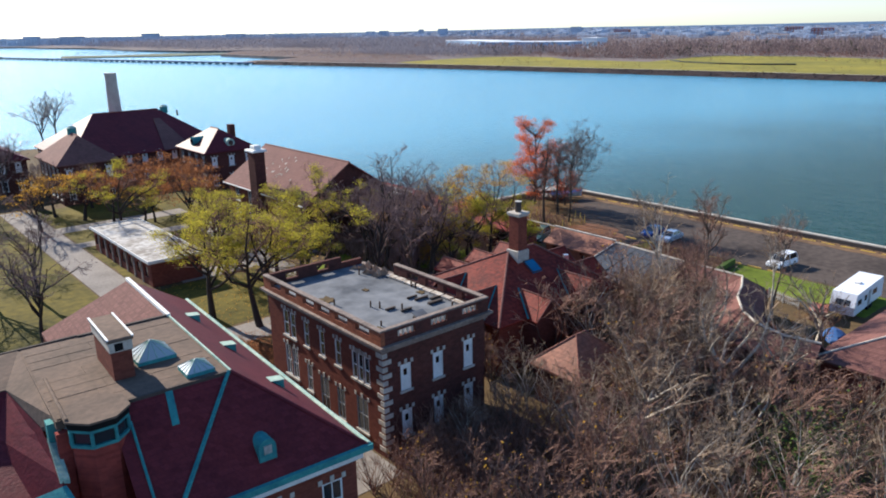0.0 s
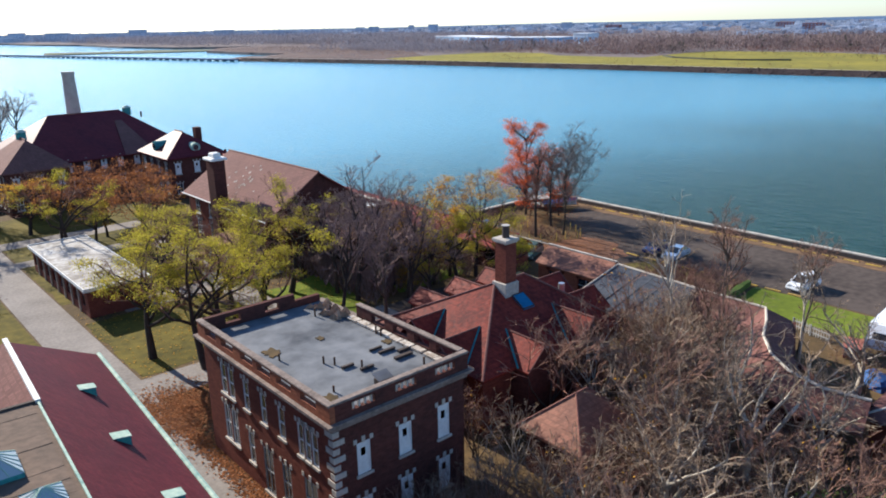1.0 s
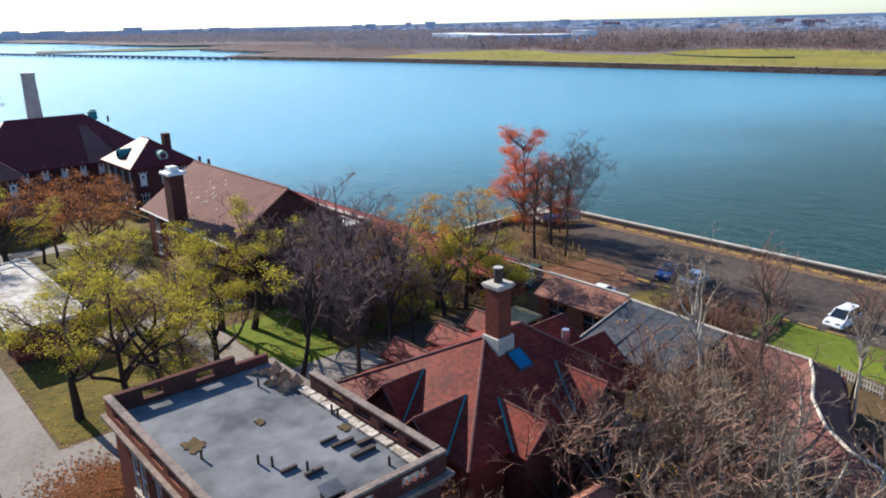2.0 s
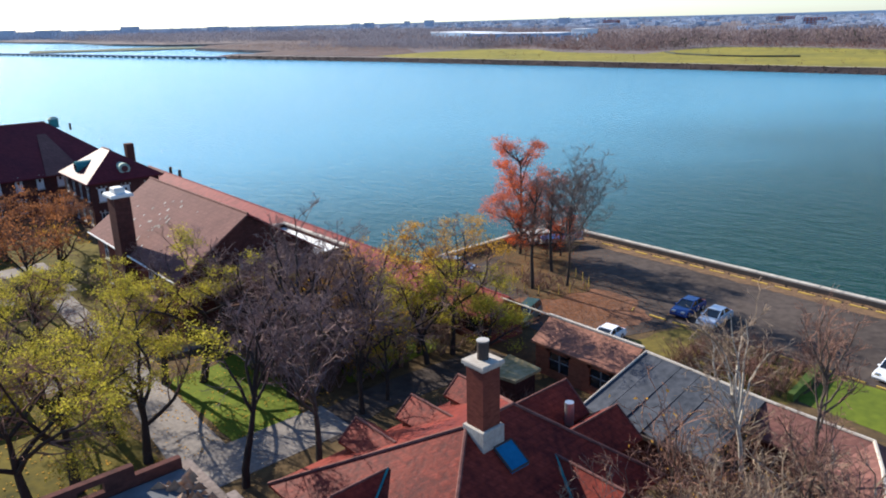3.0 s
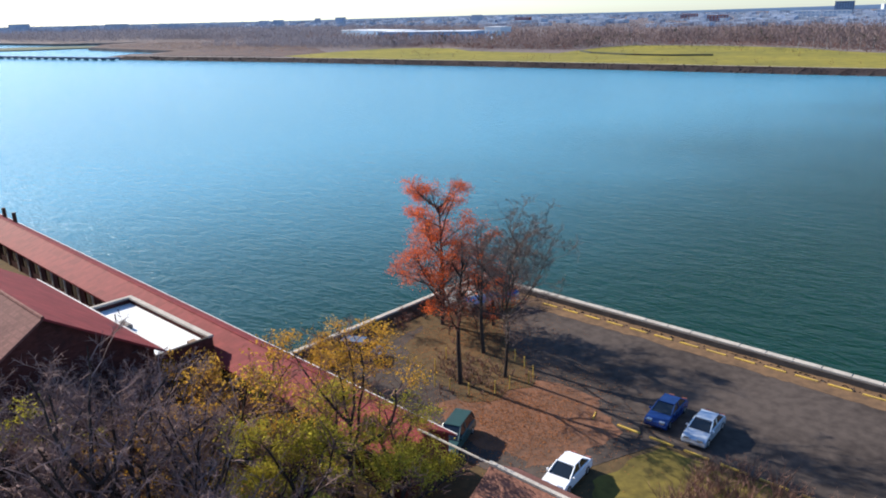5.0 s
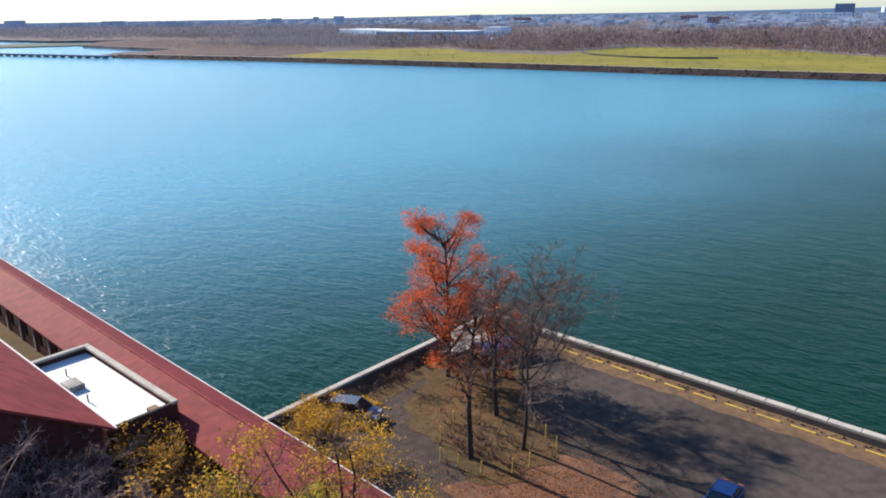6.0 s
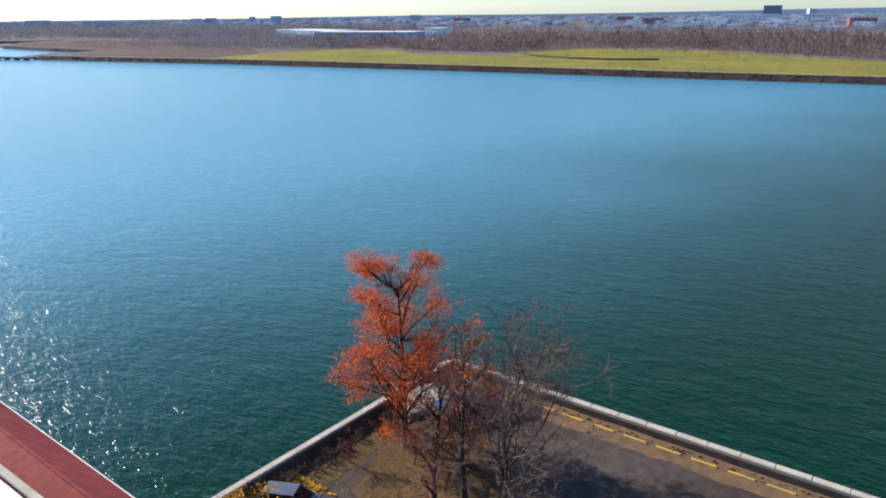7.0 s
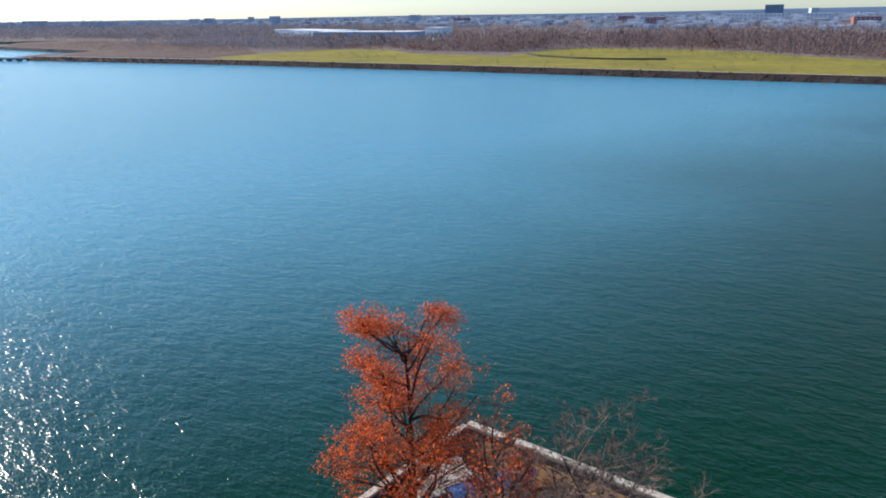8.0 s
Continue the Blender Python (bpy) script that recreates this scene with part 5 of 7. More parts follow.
def hip_block(name, label, x0, y0, x1, y1, e, r, inset, mat, wall="brick_dark", axis="x", rows=(1.0, 4.6)):
    """A brick block under a hip roof whose ridge runs along axis."""
    t = thing(name, label, "house", (x0 + x1) / 2, (y0 + y1) / 2)
    xs = np.linspace(x0 + 2.2, x1 - 2.2, max(2, int((x1 - x0) / 3.2)))
    ys = np.linspace(y0 + 2.2, y1 - 2.2, max(2, int((y1 - y0) / 3.2)))
    sh = [(a - 0.55, a + 0.55, z, z + 2.0) for a in xs for z in rows]
    wh = [(a - 0.55, a + 0.55, z, z + 2.0) for a in ys for z in rows]
    part("wall", holed(Shape(), "y", y0 + 0.6, 0.4, x0 + 0.6, x1 - 0.6, 0, e, sh), wall, t, local=False)
    part("wall", holed(Shape(), "x", x0 + 0.6, 0.4, y0 + 1.0, y1 - 0.6, 0, e, wh), wall, t, local=False)
    part("wall", Shape().box(x0 + 1.0, y1 - 1.0, 0, x1 - 0.6, y1 - 0.6, e).box(x1 - 1.0, y0 + 1.0, 0, x1 - 0.6, y1 - 1.0, e), wall, t, local=False)
    for a in xs:
        for z in rows:
            window(t, "y-", y0 + 0.6, a, z, 1.1, 2.0, "board" if z > 3 else "sash")
    for a in ys:
        for z in rows:
            window(t, "x-", x0 + 0.6, a, z, 1.1, 2.0)
    mx, my = (x0 + x1) / 2, (y0 + y1) / 2
    if axis == "x":
        P, Q = (x0 + inset, my, r), (x1 - inset, my, r)
        A, B, C, D = (x0, y0, e), (x1, y0, e), (x1, y1, e), (x0, y1, e)
        faces = ((A, B, Q, P), (B, C, Q), (C, D, P, Q), (D, A, P))
    else:
        P, Q = (mx, y0 + inset, r), (mx, y1 - inset, r)
        A, B, C, D = (x0, y0, e), (x1, y0, e), (x1, y1, e), (x0, y1, e)
        faces = ((A, B, P), (B, C, Q, P), (C, D, Q), (D, A, P, Q))
    for q in faces:
        part("roof_slope", Shape().slab(q, 0.2), mat, t, local=False)
    part("ridge", Shape().tube(P, Q, 0.14, 0.14, 6), "tile_brown", t, local=False)
    return t, P, Q


def cupola(parent, x, y, z):
    c = part("cupola", Shape().tube((x, y, z - 0.8), (x, y, z + 0.7), 0.85, 0.85, 10), "copper", parent, "green copper ventilator", local=False)
    part("cap", Shape().tube((x, y, z + 0.7), (x, y, z + 1.15), 1.05, 0.35, 10), "copper_pale", c, local=False)


def far_houses():
    t, P, Q = hip_block("dormered_house", "dark brick house with maroon hip roof and white boarded windows", 61.6, 143.4, 73.2, 158.2, 7.7, 11.6, 5.6, "shingle_red", axis="y", rows=(1.0, 4.7))
    c = part("chimney", Shape().box(70.3, 150.0, 8.2, 71.5, 151.3, 12.0), "brick_dark", t, local=False)
    d = part("dormer", Shape().tube((67.8, 144.6, 9.1), (67.8, 147.4, 9.1), 0.85, 0.85, 12), "copper_pale", t, "round copper dormer", local=False)
    part("pane", Shape().tube((67.8, 144.5, 9.1), (67.8, 144.6, 9.1), 0.5, 0.5, 12), "pane", d, local=False)
    d = part("dormer", Shape().tube((62.6, 151.5, 9.2), (65.4, 151.5, 9.2), 0.9, 0.9, 12), "copper", t, "round copper dormer", local=False)
    part("pane", Shape().tube((62.5, 151.5, 9.2), (62.6, 151.5, 9.2), 0.55, 0.55, 12), "pane", d, local=False)
    t, P, Q = hip_block("ward_house", "large dark brick house with broad maroon hip roof", 41.5, 161.5, 74.5, 190, 6.6, 14.0, 9.5, "shingle_red")
    cupola(t, 66.6, 176.0, 13.6)
    part("vent_pipe", Shape().tube((68.5, 173.0, 12.4), (68.5, 173.0, 13.6), 0.2, 0.2, 8), "iron", t, local=False)
    # sun glare on the roof, added as a paler slab
    part("roof_slope", Shape().slab([(60.5, 161.4, 6.7), (66.5, 161.4, 6.7), (64.0, 172, 12.3), (62.6, 172, 12.3)], 0.12), "tile_pale", t, "pale slab standing for sunlight on the slope", local=False)
    t, P, Q = hip_block("kitchen_house", "brick house with faded sunlit hip roof", 36.5, 150.5, 48.0, 166.5, 7.6, 12.2, 5.6, "tile_pale", axis="y")
    cupola(t, 42.6, 160.6, 12.4)
    # smoke stack
    s = thing("smokestack", "tall tapering pale brick smokestack", "smokestack", 57.6, 181.5)
    part("shaft", Shape().tube((0, 0, 0), (0, 0, 21.6), 1.75, 1.2, 20, True), "stone", s, "pale brick shaft", smooth=False)
    part("base", Shape().tube((0, 0, 0), (0, 0, 11.0), 2.1, 1.75, 8), "brick_dark", s)
    part("rim", Shape().tube((0, 0, 21.5), (0, 0, 22.1), 1.3, 1.3, 20), "stone", s)
    t, P, Q = hip_block("end_house", "dark brick house with hip roof at the end of the island", 20, 168, 36, 188, 7.0, 11.0, 6.5, "shingle_red", axis="y")
    part("chimney", Shape().box(30.0, 176, 9.5, 31.6, 177.8, 15.5), "brick_dark", t, local=False)


far_houses()


# ------------------------------------------------------------------ the far shore
FS = [(100, 1800), (235, 1254), (267, 1042), (355, 713), (401, 513), (428, 336), (447, 180), (459, 100), (468, -60), (478, -400), (500, -1500), (520, -4000)]


def band(a, b, za, zb):
    s = Shape()
    for i in range(len(a) - 1):
        s.face((*a[i], za), (*b[i], zb), (*b[i + 1], zb), (*a[i + 1], za))
    return s


main = FS[3:]
inland = [(x + 9, y + 3) for x, y in main]
structure("far_embankment", band(main[::-1], inland[::-1], -3.0, 0.3), "far_rock", "dark stone embankment of the far shore", "embankment")
back_edge = [(3200, 4300), (4700, 3000), (4700, -4000)]
land = [inland[0], (440, 762), (441, 850), (447, 985), (513, 1086), (592, 1110), (531, 1150), (497, 1210), (480, 1402), (500, 1709), (458, 1900), (460, 2150), (300, 2500), (-200, 2800), (-900, 3300), (-1200, 4300), *back_edge, *inland[::-1][:-1]]
structure("far_land", Shape().prism(land, -4, 0.3), "far_land", "brown scrub land on the far shore", "land")
structure("far_spit", Shape().prism(ragged([(292, 1147), (350, 1115), (403, 1060), (487, 1029), (520, 1086), (445, 1180), (371, 1188), (315, 1247)], 6.0, 31, 20.0), -4, -1.4), "far_bank", "low green bank between the ponds", "land")
structure("far_reeds", Shape().prism(ragged([(382, 706), (396, 628), (416, 556), (470, 566), (520, 640), (578, 806), (597, 1045), (513, 1080), (449, 985), (442, 850), (439, 764)], 5.0, 32, 20.0), 0.0, 0.5), "far_reeds", "russet reed beds on the far shore", "land")
structure("far_marsh", Shape().prism(ragged([(360, 744), (380, 716), (438, 762), (412, 800), (370, 770)], 4.0, 33, 12.0), -4, -1.8), "far_reeds", "low marsh at the foot of the causeway", "land")
grass = [(x + 2.5, y) for x, y in inland[1:-2]] + [(760, -1500), (700, -300), (600, 60), (582, 130), (607, 190), (640, 228), (654, 268), (662, 302), (655, 347), (648, 372), (614, 378), (572, 372), (530, 366), (529, 400), (530, 452), (562, 500), (560, 534), (538, 564), (470, 565), (424, 580)]
structure("far_meadow", Shape().prism(grass, -0.2, 0.45), "far_grass", "sunlit park meadow behind the far sea wall", "lawn")
structure("meadow_path", Shape().prism([(576, 452), (604, 402), (650, 392), (676, 330), (662, 240), (620, 180), (600, 100), (597, 100), (617, 182), (658, 242), (671, 330), (646, 388), (601, 398), (572, 450)][::-1], -0.2, 0.6), "concrete", "pale path at the back of the meadow", "path")
structure("far_hedge_bank", Shape().prism(ragged([(552, 362), (532, 340), (521, 306), (522, 276), (534, 250), (536, 250), (524.5, 277), (523.5, 305), (534, 338), (553.5, 360)], 0.7, 34, 4.0), 0.2, 1.5), "far_ever", "low dark hedge in the meadow", "hedge")


def bridge():
    t = thing("causeway", "long low causeway bridge on many piers", "bridge", 300, 930, LOW, 0)
    a, b = Vector((355, 713)), Vector((235, 1254))
    way = (b - a).normalized()
    n = Vector((-way.y, way.x)) * 4.0
    deck = Shape().prism([tuple(a - n), tuple(a + n), tuple(b + n), tuple(b - n)][::-1], -1.5, -0.2)
    part("deck", deck, "far_dark", t, local=False)
    for i in range(46):
        p = a + way * (6 + i * 12)
        part("pier", Shape().box(p.x - 1.2, p.y - 2.5, LOW - 3, p.x + 1.2, p.y + 2.5, -1.48), "rock", t, local=False)
    c = b + (b - a).normalized() * 900
    part("bank", Shape().prism([tuple(b - n), tuple(b + n), tuple(c + n), tuple(c - n)][::-1], LOW - 3, 0.6), "far_reeds", t, local=False)


bridge()


def far_forest(name, count, where, low, high, mat, label, seed, wide=0.4, per=5):
    """Many bare crowns: each a fan of thin upright twigs round a stem."""
    r = random.Random(seed)
    s = Shape()
    for _ in range(count):
        x, y = where(r)
        h = r.uniform(low, high)
        w = h * wide * 0.5
        for j in range(per):
            a, u = r.uniform(0, 2 * math.pi), math.sqrt(r.random())
            z = h * r.uniform(0.05, 0.8)
            fat = w * u * (0.35 + 0.65 * math.sin(min(1.0, z / h + 0.15) * math.pi * 0.8))
            c = Vector((x + math.cos(a) * fat, y + math.sin(a) * fat, z))
            d = Vector((math.cos(a) * 0.35, math.sin(a) * 0.35, 1.0)) * h * r.uniform(0.12, 0.26)
            b = r.uniform(0, 2 * math.pi)
            n = Vector((math.cos(b), math.sin(b), r.uniform(-0.3, 0.3))) * h * r.uniform(0.02, 0.045)
            k = len(s.v)
            s.v += [tuple(c), tuple(c + d * 0.5 + n), tuple(c + d), tuple(c + d * 0.5 - n)]
            s.f.append((k, k + 1, k + 2, k + 3))
    tagged(new(name, mesh_of(name, s.v, s.f, M[mat])), label, "woods", kind="stuff")


def wood_edge(y):
    """Where the woods begin behind the meadow, along y."""
    return float(np.interp(y, [-300, 60, 130, 190, 230, 300, 372, 380, 450, 500, 565, 640, 800], [690, 612, 596, 620, 652, 676, 672, 575, 560, 578, 556, 560, 620]))


def in_woods(r):
    """Behind the meadow, denser near its edge; open round the warehouses."""
    while True:
        y = r.uniform(-260, 1000)
        x = wood_edge(y) + abs(r.gauss(0, 1)) * 150 + r.uniform(0, 30)
        if y < 520 or x > 830 or (x < 640 and r.random() < 0.35):
            return x, y


def in_scrub(r):
    """Along the foot of the woods."""
    y = r.uniform(-200, 560)
    return wood_edge(y) + r.gauss(2, 7), y


def on_meadow(r):
    y = r.uniform(40, 540)
    lo = float(np.interp(y, [40, 100, 180, 336, 513], [476, 475, 462, 444, 416]))
    return lo + (wood_edge(y) - lo) * r.random() ** 1.3, y


far_forest("far_woods", 5600, in_woods, 6, 15, "far_woods", "bare brown winter woods beyond the meadow", 11, 0.8, 16)
far_forest("left_woods", 2600, lambda r: (r.uniform(640, 1000), r.uniform(880, 1250)), 8, 15, "far_grey", "bare woods behind the reed beds", 20, 0.9, 16)
far_forest("shore_woods", 1500, lambda r: (lambda u: (500 + 150 * u + r.uniform(0, 60), 590 + r.uniform(0, 260) - 60 * u))(r.random()), 4, 11, "far_grey", "bare grey woods close behind the far shore", 22, 0.9, 18)
far_forest("russet_scrub", 2000, in_scrub, 1.5, 6, "far_russet", "russet scrub at the foot of the far woods", 23, 1.1, 9)
far_forest("russet_scrub", 900, lambda r: (r.uniform(455, 560), r.uniform(600, 1000)), 1.0, 3.6, "far_russet", "russet scrub among the reed beds", 24, 1.4, 9)
far_forest("far_scrub", 1500, lambda r: (r.uniform(530, 700), r.uniform(560, 1050)), 1.5, 5, "far_woods", "bare scrub on the far shore", 12, 1.0, 10)
far_forest("far_evergreens", 90, lambda r: (lambda y: (wood_edge(y) + r.uniform(10, 160), y))(r.uniform(100, 640)), 7, 14, "far_ever", "scattered evergreens in the far woods", 13, 0.6, 26)
far_forest("reed_bushes", 420, lambda r: (lambda y: (float(np.interp(y, [560, 630, 710, 850, 1040], [430, 408, 430, 450, 470])) + r.random() ** 1.5 * 110, y))(r.uniform(565, 1040)), 1.5, 4.5, "far_grey", "dark bushes scattered in the reed beds", 27, 1.6, 12)
far_forest("meadow_saplings", 120, on_meadow, 2.0, 5.0, "far_russet", "young bare trees on the far meadow", 14, 0.7, 10)
far_forest("meadow_shrubs", 110, lambda r: (lambda y: (wood_edge(y) - r.uniform(5, 70), y))(r.uniform(200, 372)), 1.5, 4.0, "far_ever", "dark shrubs scattered on the back of the meadow", 25, 0.9, 16)
far_forest("bank_trees", 160, lambda r: (lambda u: (310 + 190 * u + r.uniform(-8, 14), 1215 - 150 * u + r.uniform(-14, 14)))(r.random()), 1.5, 6.0, "far_ever", "low trees on the bank between the ponds", 26, 1.0, 14)
# the tree belts from here on take the haze-blue colours
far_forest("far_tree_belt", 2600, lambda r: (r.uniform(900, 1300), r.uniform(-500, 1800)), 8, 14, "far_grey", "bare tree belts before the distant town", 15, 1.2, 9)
far_forest("town_trees", 3200, lambda r: (r.uniform(1300, 2700), r.uniform(-800, 2600)), 7, 14, "far_town", "bare trees among the distant town, greyed for haze", 19, 1.5, 8)
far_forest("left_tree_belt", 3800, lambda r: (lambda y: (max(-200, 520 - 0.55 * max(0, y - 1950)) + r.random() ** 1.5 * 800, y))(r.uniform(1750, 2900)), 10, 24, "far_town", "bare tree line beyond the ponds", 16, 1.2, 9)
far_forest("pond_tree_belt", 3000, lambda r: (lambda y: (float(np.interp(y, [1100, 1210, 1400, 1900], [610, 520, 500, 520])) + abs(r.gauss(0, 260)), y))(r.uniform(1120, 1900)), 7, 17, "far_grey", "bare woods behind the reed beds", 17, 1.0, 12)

# rocks of the far embankment and the pale path along its top
r_ = random.Random(18)
rocks = Shape()
for i in range(len(main) - 4):
    a, b = Vector(main[i]), Vector(main[i + 1])
    for k in range(int((b - a).length * 2.2)):
        p = a.lerp(b, r_.random())
        u = r_.random()
        x, y, z, s = p.x + 9 * u, p.y + 3 * u, -2.9 + 3.2 * u, r_.uniform(0.35, 0.95)
        k = len(rocks.v)
        rocks.v += [(x - s, y - s, z), (x + s, y - s * 0.4, z), (x, y + s, z + 0.2), (x, y, z + s * r_.uniform(0.6, 1.1))]
        rocks.f += [(k, k + 1, k + 3), (k + 1, k + 2, k + 3), (k + 2, k, k + 3)]
tagged(new("embankment_rocks", mesh_of("embankment_rocks", rocks.v, rocks.f, M["far_rock"])), "dark boulders on the far embankment", "rocks", kind="stuff")
structure("far_path", band([(x + 0.3, y) for x, y in inland[::-1]], [(x + 2.4, y) for x, y in inland[::-1]], 0.55, 0.55), "stone", "pale path along the top of the far embankment", "path")


def far_lamps():
    t = thing("street_lamp", "slender pale street lamp by the far path", "street lamp", 612, 222, 0.9, 0, "far street lamps")
    part("pole", Shape().tube((0, 0, 0), (0, 0, 8), 0.12, 0.09, 6), "grey_paint", t)
    part("arm", Shape().tube((0, 0, 7.9), (-1.6, 0, 8.3), 0.09, 0.08, 5), "grey_paint", t)
    part("head", Shape().block(-2.2, -0.25, 8.2, -1.4, 0.25, 8.45), "membrane_pale", t)
    for y in (212, 203, 194, 189, 182, 174, 160, 150, 138):
        copy_thing(t, pose(606 + (y - 150) * 0.08, y, 0.9))


far_lamps()

# the distant town: many low buildings, the haze put into their colour
r_ = random.Random(21)
town = Shape()
for i in range(1500):
    x, y = r_.uniform(1200, 3400), r_.uniform(-900, 3000)
    w, d, h = r_.uniform(8, 34), r_.uniform(8, 34), r_.uniform(4, 9)
    town.box(x, y, 0, x + w, y + d, h)
for i in range(420):
    x, y = r_.uniform(-700, 1500), r_.uniform(2300, 3300)
    town.box(x, y, 0, x + r_.uniform(10, 60), y + r_.uniform(10, 40), r_.uniform(5, 14))
tagged(new("far_town", mesh_of("far_town", town.v, town.f, M["far_town"])), "low buildings of a distant town, paled for haze", "town", kind="stuff")


def far_block(name, label, x, y, w, d, h, mat, floors, turn=0.0, roof=None, bays=6):
    t = thing(name, label, "building", x, y, 0, turn, group="far buildings")
    part("wall", Shape().box(-w / 2, -d / 2, 0, w / 2, d / 2, h), mat, t)
    part("roof", Shape().box(-w / 2 - 0.4, -d / 2 - 0.4, h, w / 2 + 0.4, d / 2 + 0.4, h + 0.8), roof or mat, t)
    for i in range(floors):
        z = h * (i + 0.35) / floors
        for j in range(bays):
            y0 = -d / 2 + d * (j + 0.2) / bays
            # pale blue in place of dark glass, for the haze
            part("window", Shape().box(-w / 2 - 0.15, y0, z, -w / 2 + 0.1, y0 + d * 0.6 / bays, z + h * 0.4 / floors), "far_blue", t)
    return t


far_block("warehouse", "long white-roofed warehouse with blue walls", 748, 700, 44, 130, 9, "far_blue", 1, 14, "far_white", 5)
far_block("warehouse", "long white-roofed warehouse with blue walls", 800, 850, 44, 150, 9, "far_blue", 1, -14, "far_white", 5)
far_block("storehouse", "white flat-roofed storehouse behind the meadow", 735, 585, 20, 22, 14, "far_white", 1, 0, "far_white", 4)
far_block("apartment_tower", "broad dark apartment block over the town", 2391, 680, 30, 46, 36, "far_dark", 9, 10, None, 7)
for x, y, w, h in ((1436, 2040, 22, 19), (1470, 2015, 24, 20), (1619, 1900, 26, 23), (1916, 1601, 30, 21), (2415, 582, 20, 26), (1565, 1944, 10, 22)):
    far_block("apartment_block", "distant grey apartment block", x, y, 24, w, h, "far_town", 7, 30, None, 5)
for x, y, w, h in ((620, 2320, 60, 22), (720, 2250, 90, 18), (860, 2380, 50, 26), (940, 2200, 70, 17), (1080, 2260, 60, 20), (540, 2420, 40, 24), (1180, 2120, 80, 16)):
    far_block("apartment_block", "waterside block beyond the ponds, blued for haze", x, y, 24, w, h, "far_town", 5, 60, "far_white", 6)
for x, y in ((2150, 700), (2120, 620), (2190, 520)):
    far_block("white_building", "pale low building of the distant town", x, y, 30, 60, 14, "far_white", 2, 12, None, 6)
for x, y in ((1900, 900), (1750, 1300), (1600, 700), (1500, 300)):
    far_block("red_building", "red brick building of the distant town", x, y, 24, 40, 13, "far_red", 3, 20, None, 6)


def hills():
    s = Shape()
    n = 120
    pts = []
    for i in range(n + 1):
        a = radians(-70 + 200 * i / n)
        x, y = 50 + 4450 * math.cos(a), 50 + 4450 * math.sin(a)
        h = 9 + 5 * noise.noise((i * 0.13, 0.5, 2.0)) + 4 * noise.noise((i * 0.031, 4.5, 1.0)) + 14 * max(0, 1 - abs(i - 44) / 18)
        pts.append((x, y, max(4, h)))
    for a, b in zip(pts, pts[1:]):
        s.face((a[0], a[1], -6), (b[0], b[1], -6), b, a)
        s.face(a, b, (b[0] * 1.05, b[1] * 1.05, -6), (a[0] * 1.05, a[1] * 1.05, -6))
    structure("far_hills", s, "far_haze_hill", "hills on the horizon, coloured pale blue for haze", "hills")


hills()


# ------------------------------------------------------------------ trees
def segments(seed, height, trunk_r, limbs=7, spread=0.9, first=0.3, fine=4, droop=0.0, lean=(0.0, 0.0), mid=5, bole=0.82, reach=0.43, taper=0.4):
    """A branching skeleton: rows of start, end, radii and order, and the tips. bole: the trunk's share of the height, reach: the limbs' length."""
    r = random.Random(seed)
    rows, tips, count = [], [], [0]

    def grow(p, way, length, rad, order):
        steps = (6, 5, 3, 2, 1)[order]
        kids = (limbs, mid + 2, mid, fine, 0)[order]
        pts = [p]
        count[0] += 1
        mark = count[0]
        for i in range(steps):
            bend = (0.06, 0.20, 0.3, 0.38, 0.4)[order]
            up = (0.0, 0.09, 0.05, 0.0, -0.02)[order] - (droop if order > 1 else 0)
            way = (way + Vector((r.gauss(0, bend), r.gauss(0, bend), r.gauss(0, bend) * 0.8 + up))).normalized()
            q = pts[-1] + way * (length / steps)
            rows.append((pts[-1], q, rad * (1 - 0.7 * i / steps), rad * (1 - 0.7 * (i + 1) / steps), order, mark))
            pts.append(q)
        if order >= 2:
            tips.append((pts[-1], way, order))
        for k in range(kids):
            f = r.uniform(first, 1.0) if order == 0 else r.uniform(0.25, 1.0)
            if order == 0 and k < 2:
                f = 0.97
            j = min(steps - 1, int(f * steps))
            q = pts[j].lerp(pts[j + 1], f * steps - j)
            base = (pts[j + 1] - pts[j]).normalized()
            a = 2.4 * k + r.uniform(-0.6, 0.6) if order == 0 else r.uniform(0, 2 * math.pi)
            side = Vector((math.cos(a), math.sin(a), r.uniform(-0.1, 0.35)))
            side = (side - base * side.dot(base)).normalized()
            out = spread * r.uniform(0.7, 1.2)
            new_way = (base * max(0.2, 1 - 0.25 * out) + side * out).normalized()
            if order == 0:
                size = reach * height * r.uniform(0.75, 1.15) * (1.0 - taper * max(0, f - 0.4))
            else:
                size = length * (0, 0.5, 0.52, 0.5)[order] * r.uniform(0.7, 1.15) * (1.15 - 0.5 * f)
            grow(q, new_way, size, rad * (0.55, 0.5, 0.45, 0.55)[order] * (1 - 0.35 * f), order + 1)

    grow(Vector((0, 0, -0.1)), Vector((lean[0], lean[1], 1)).normalized(), height * bole, trunk_r, 0)
    return rows, tips


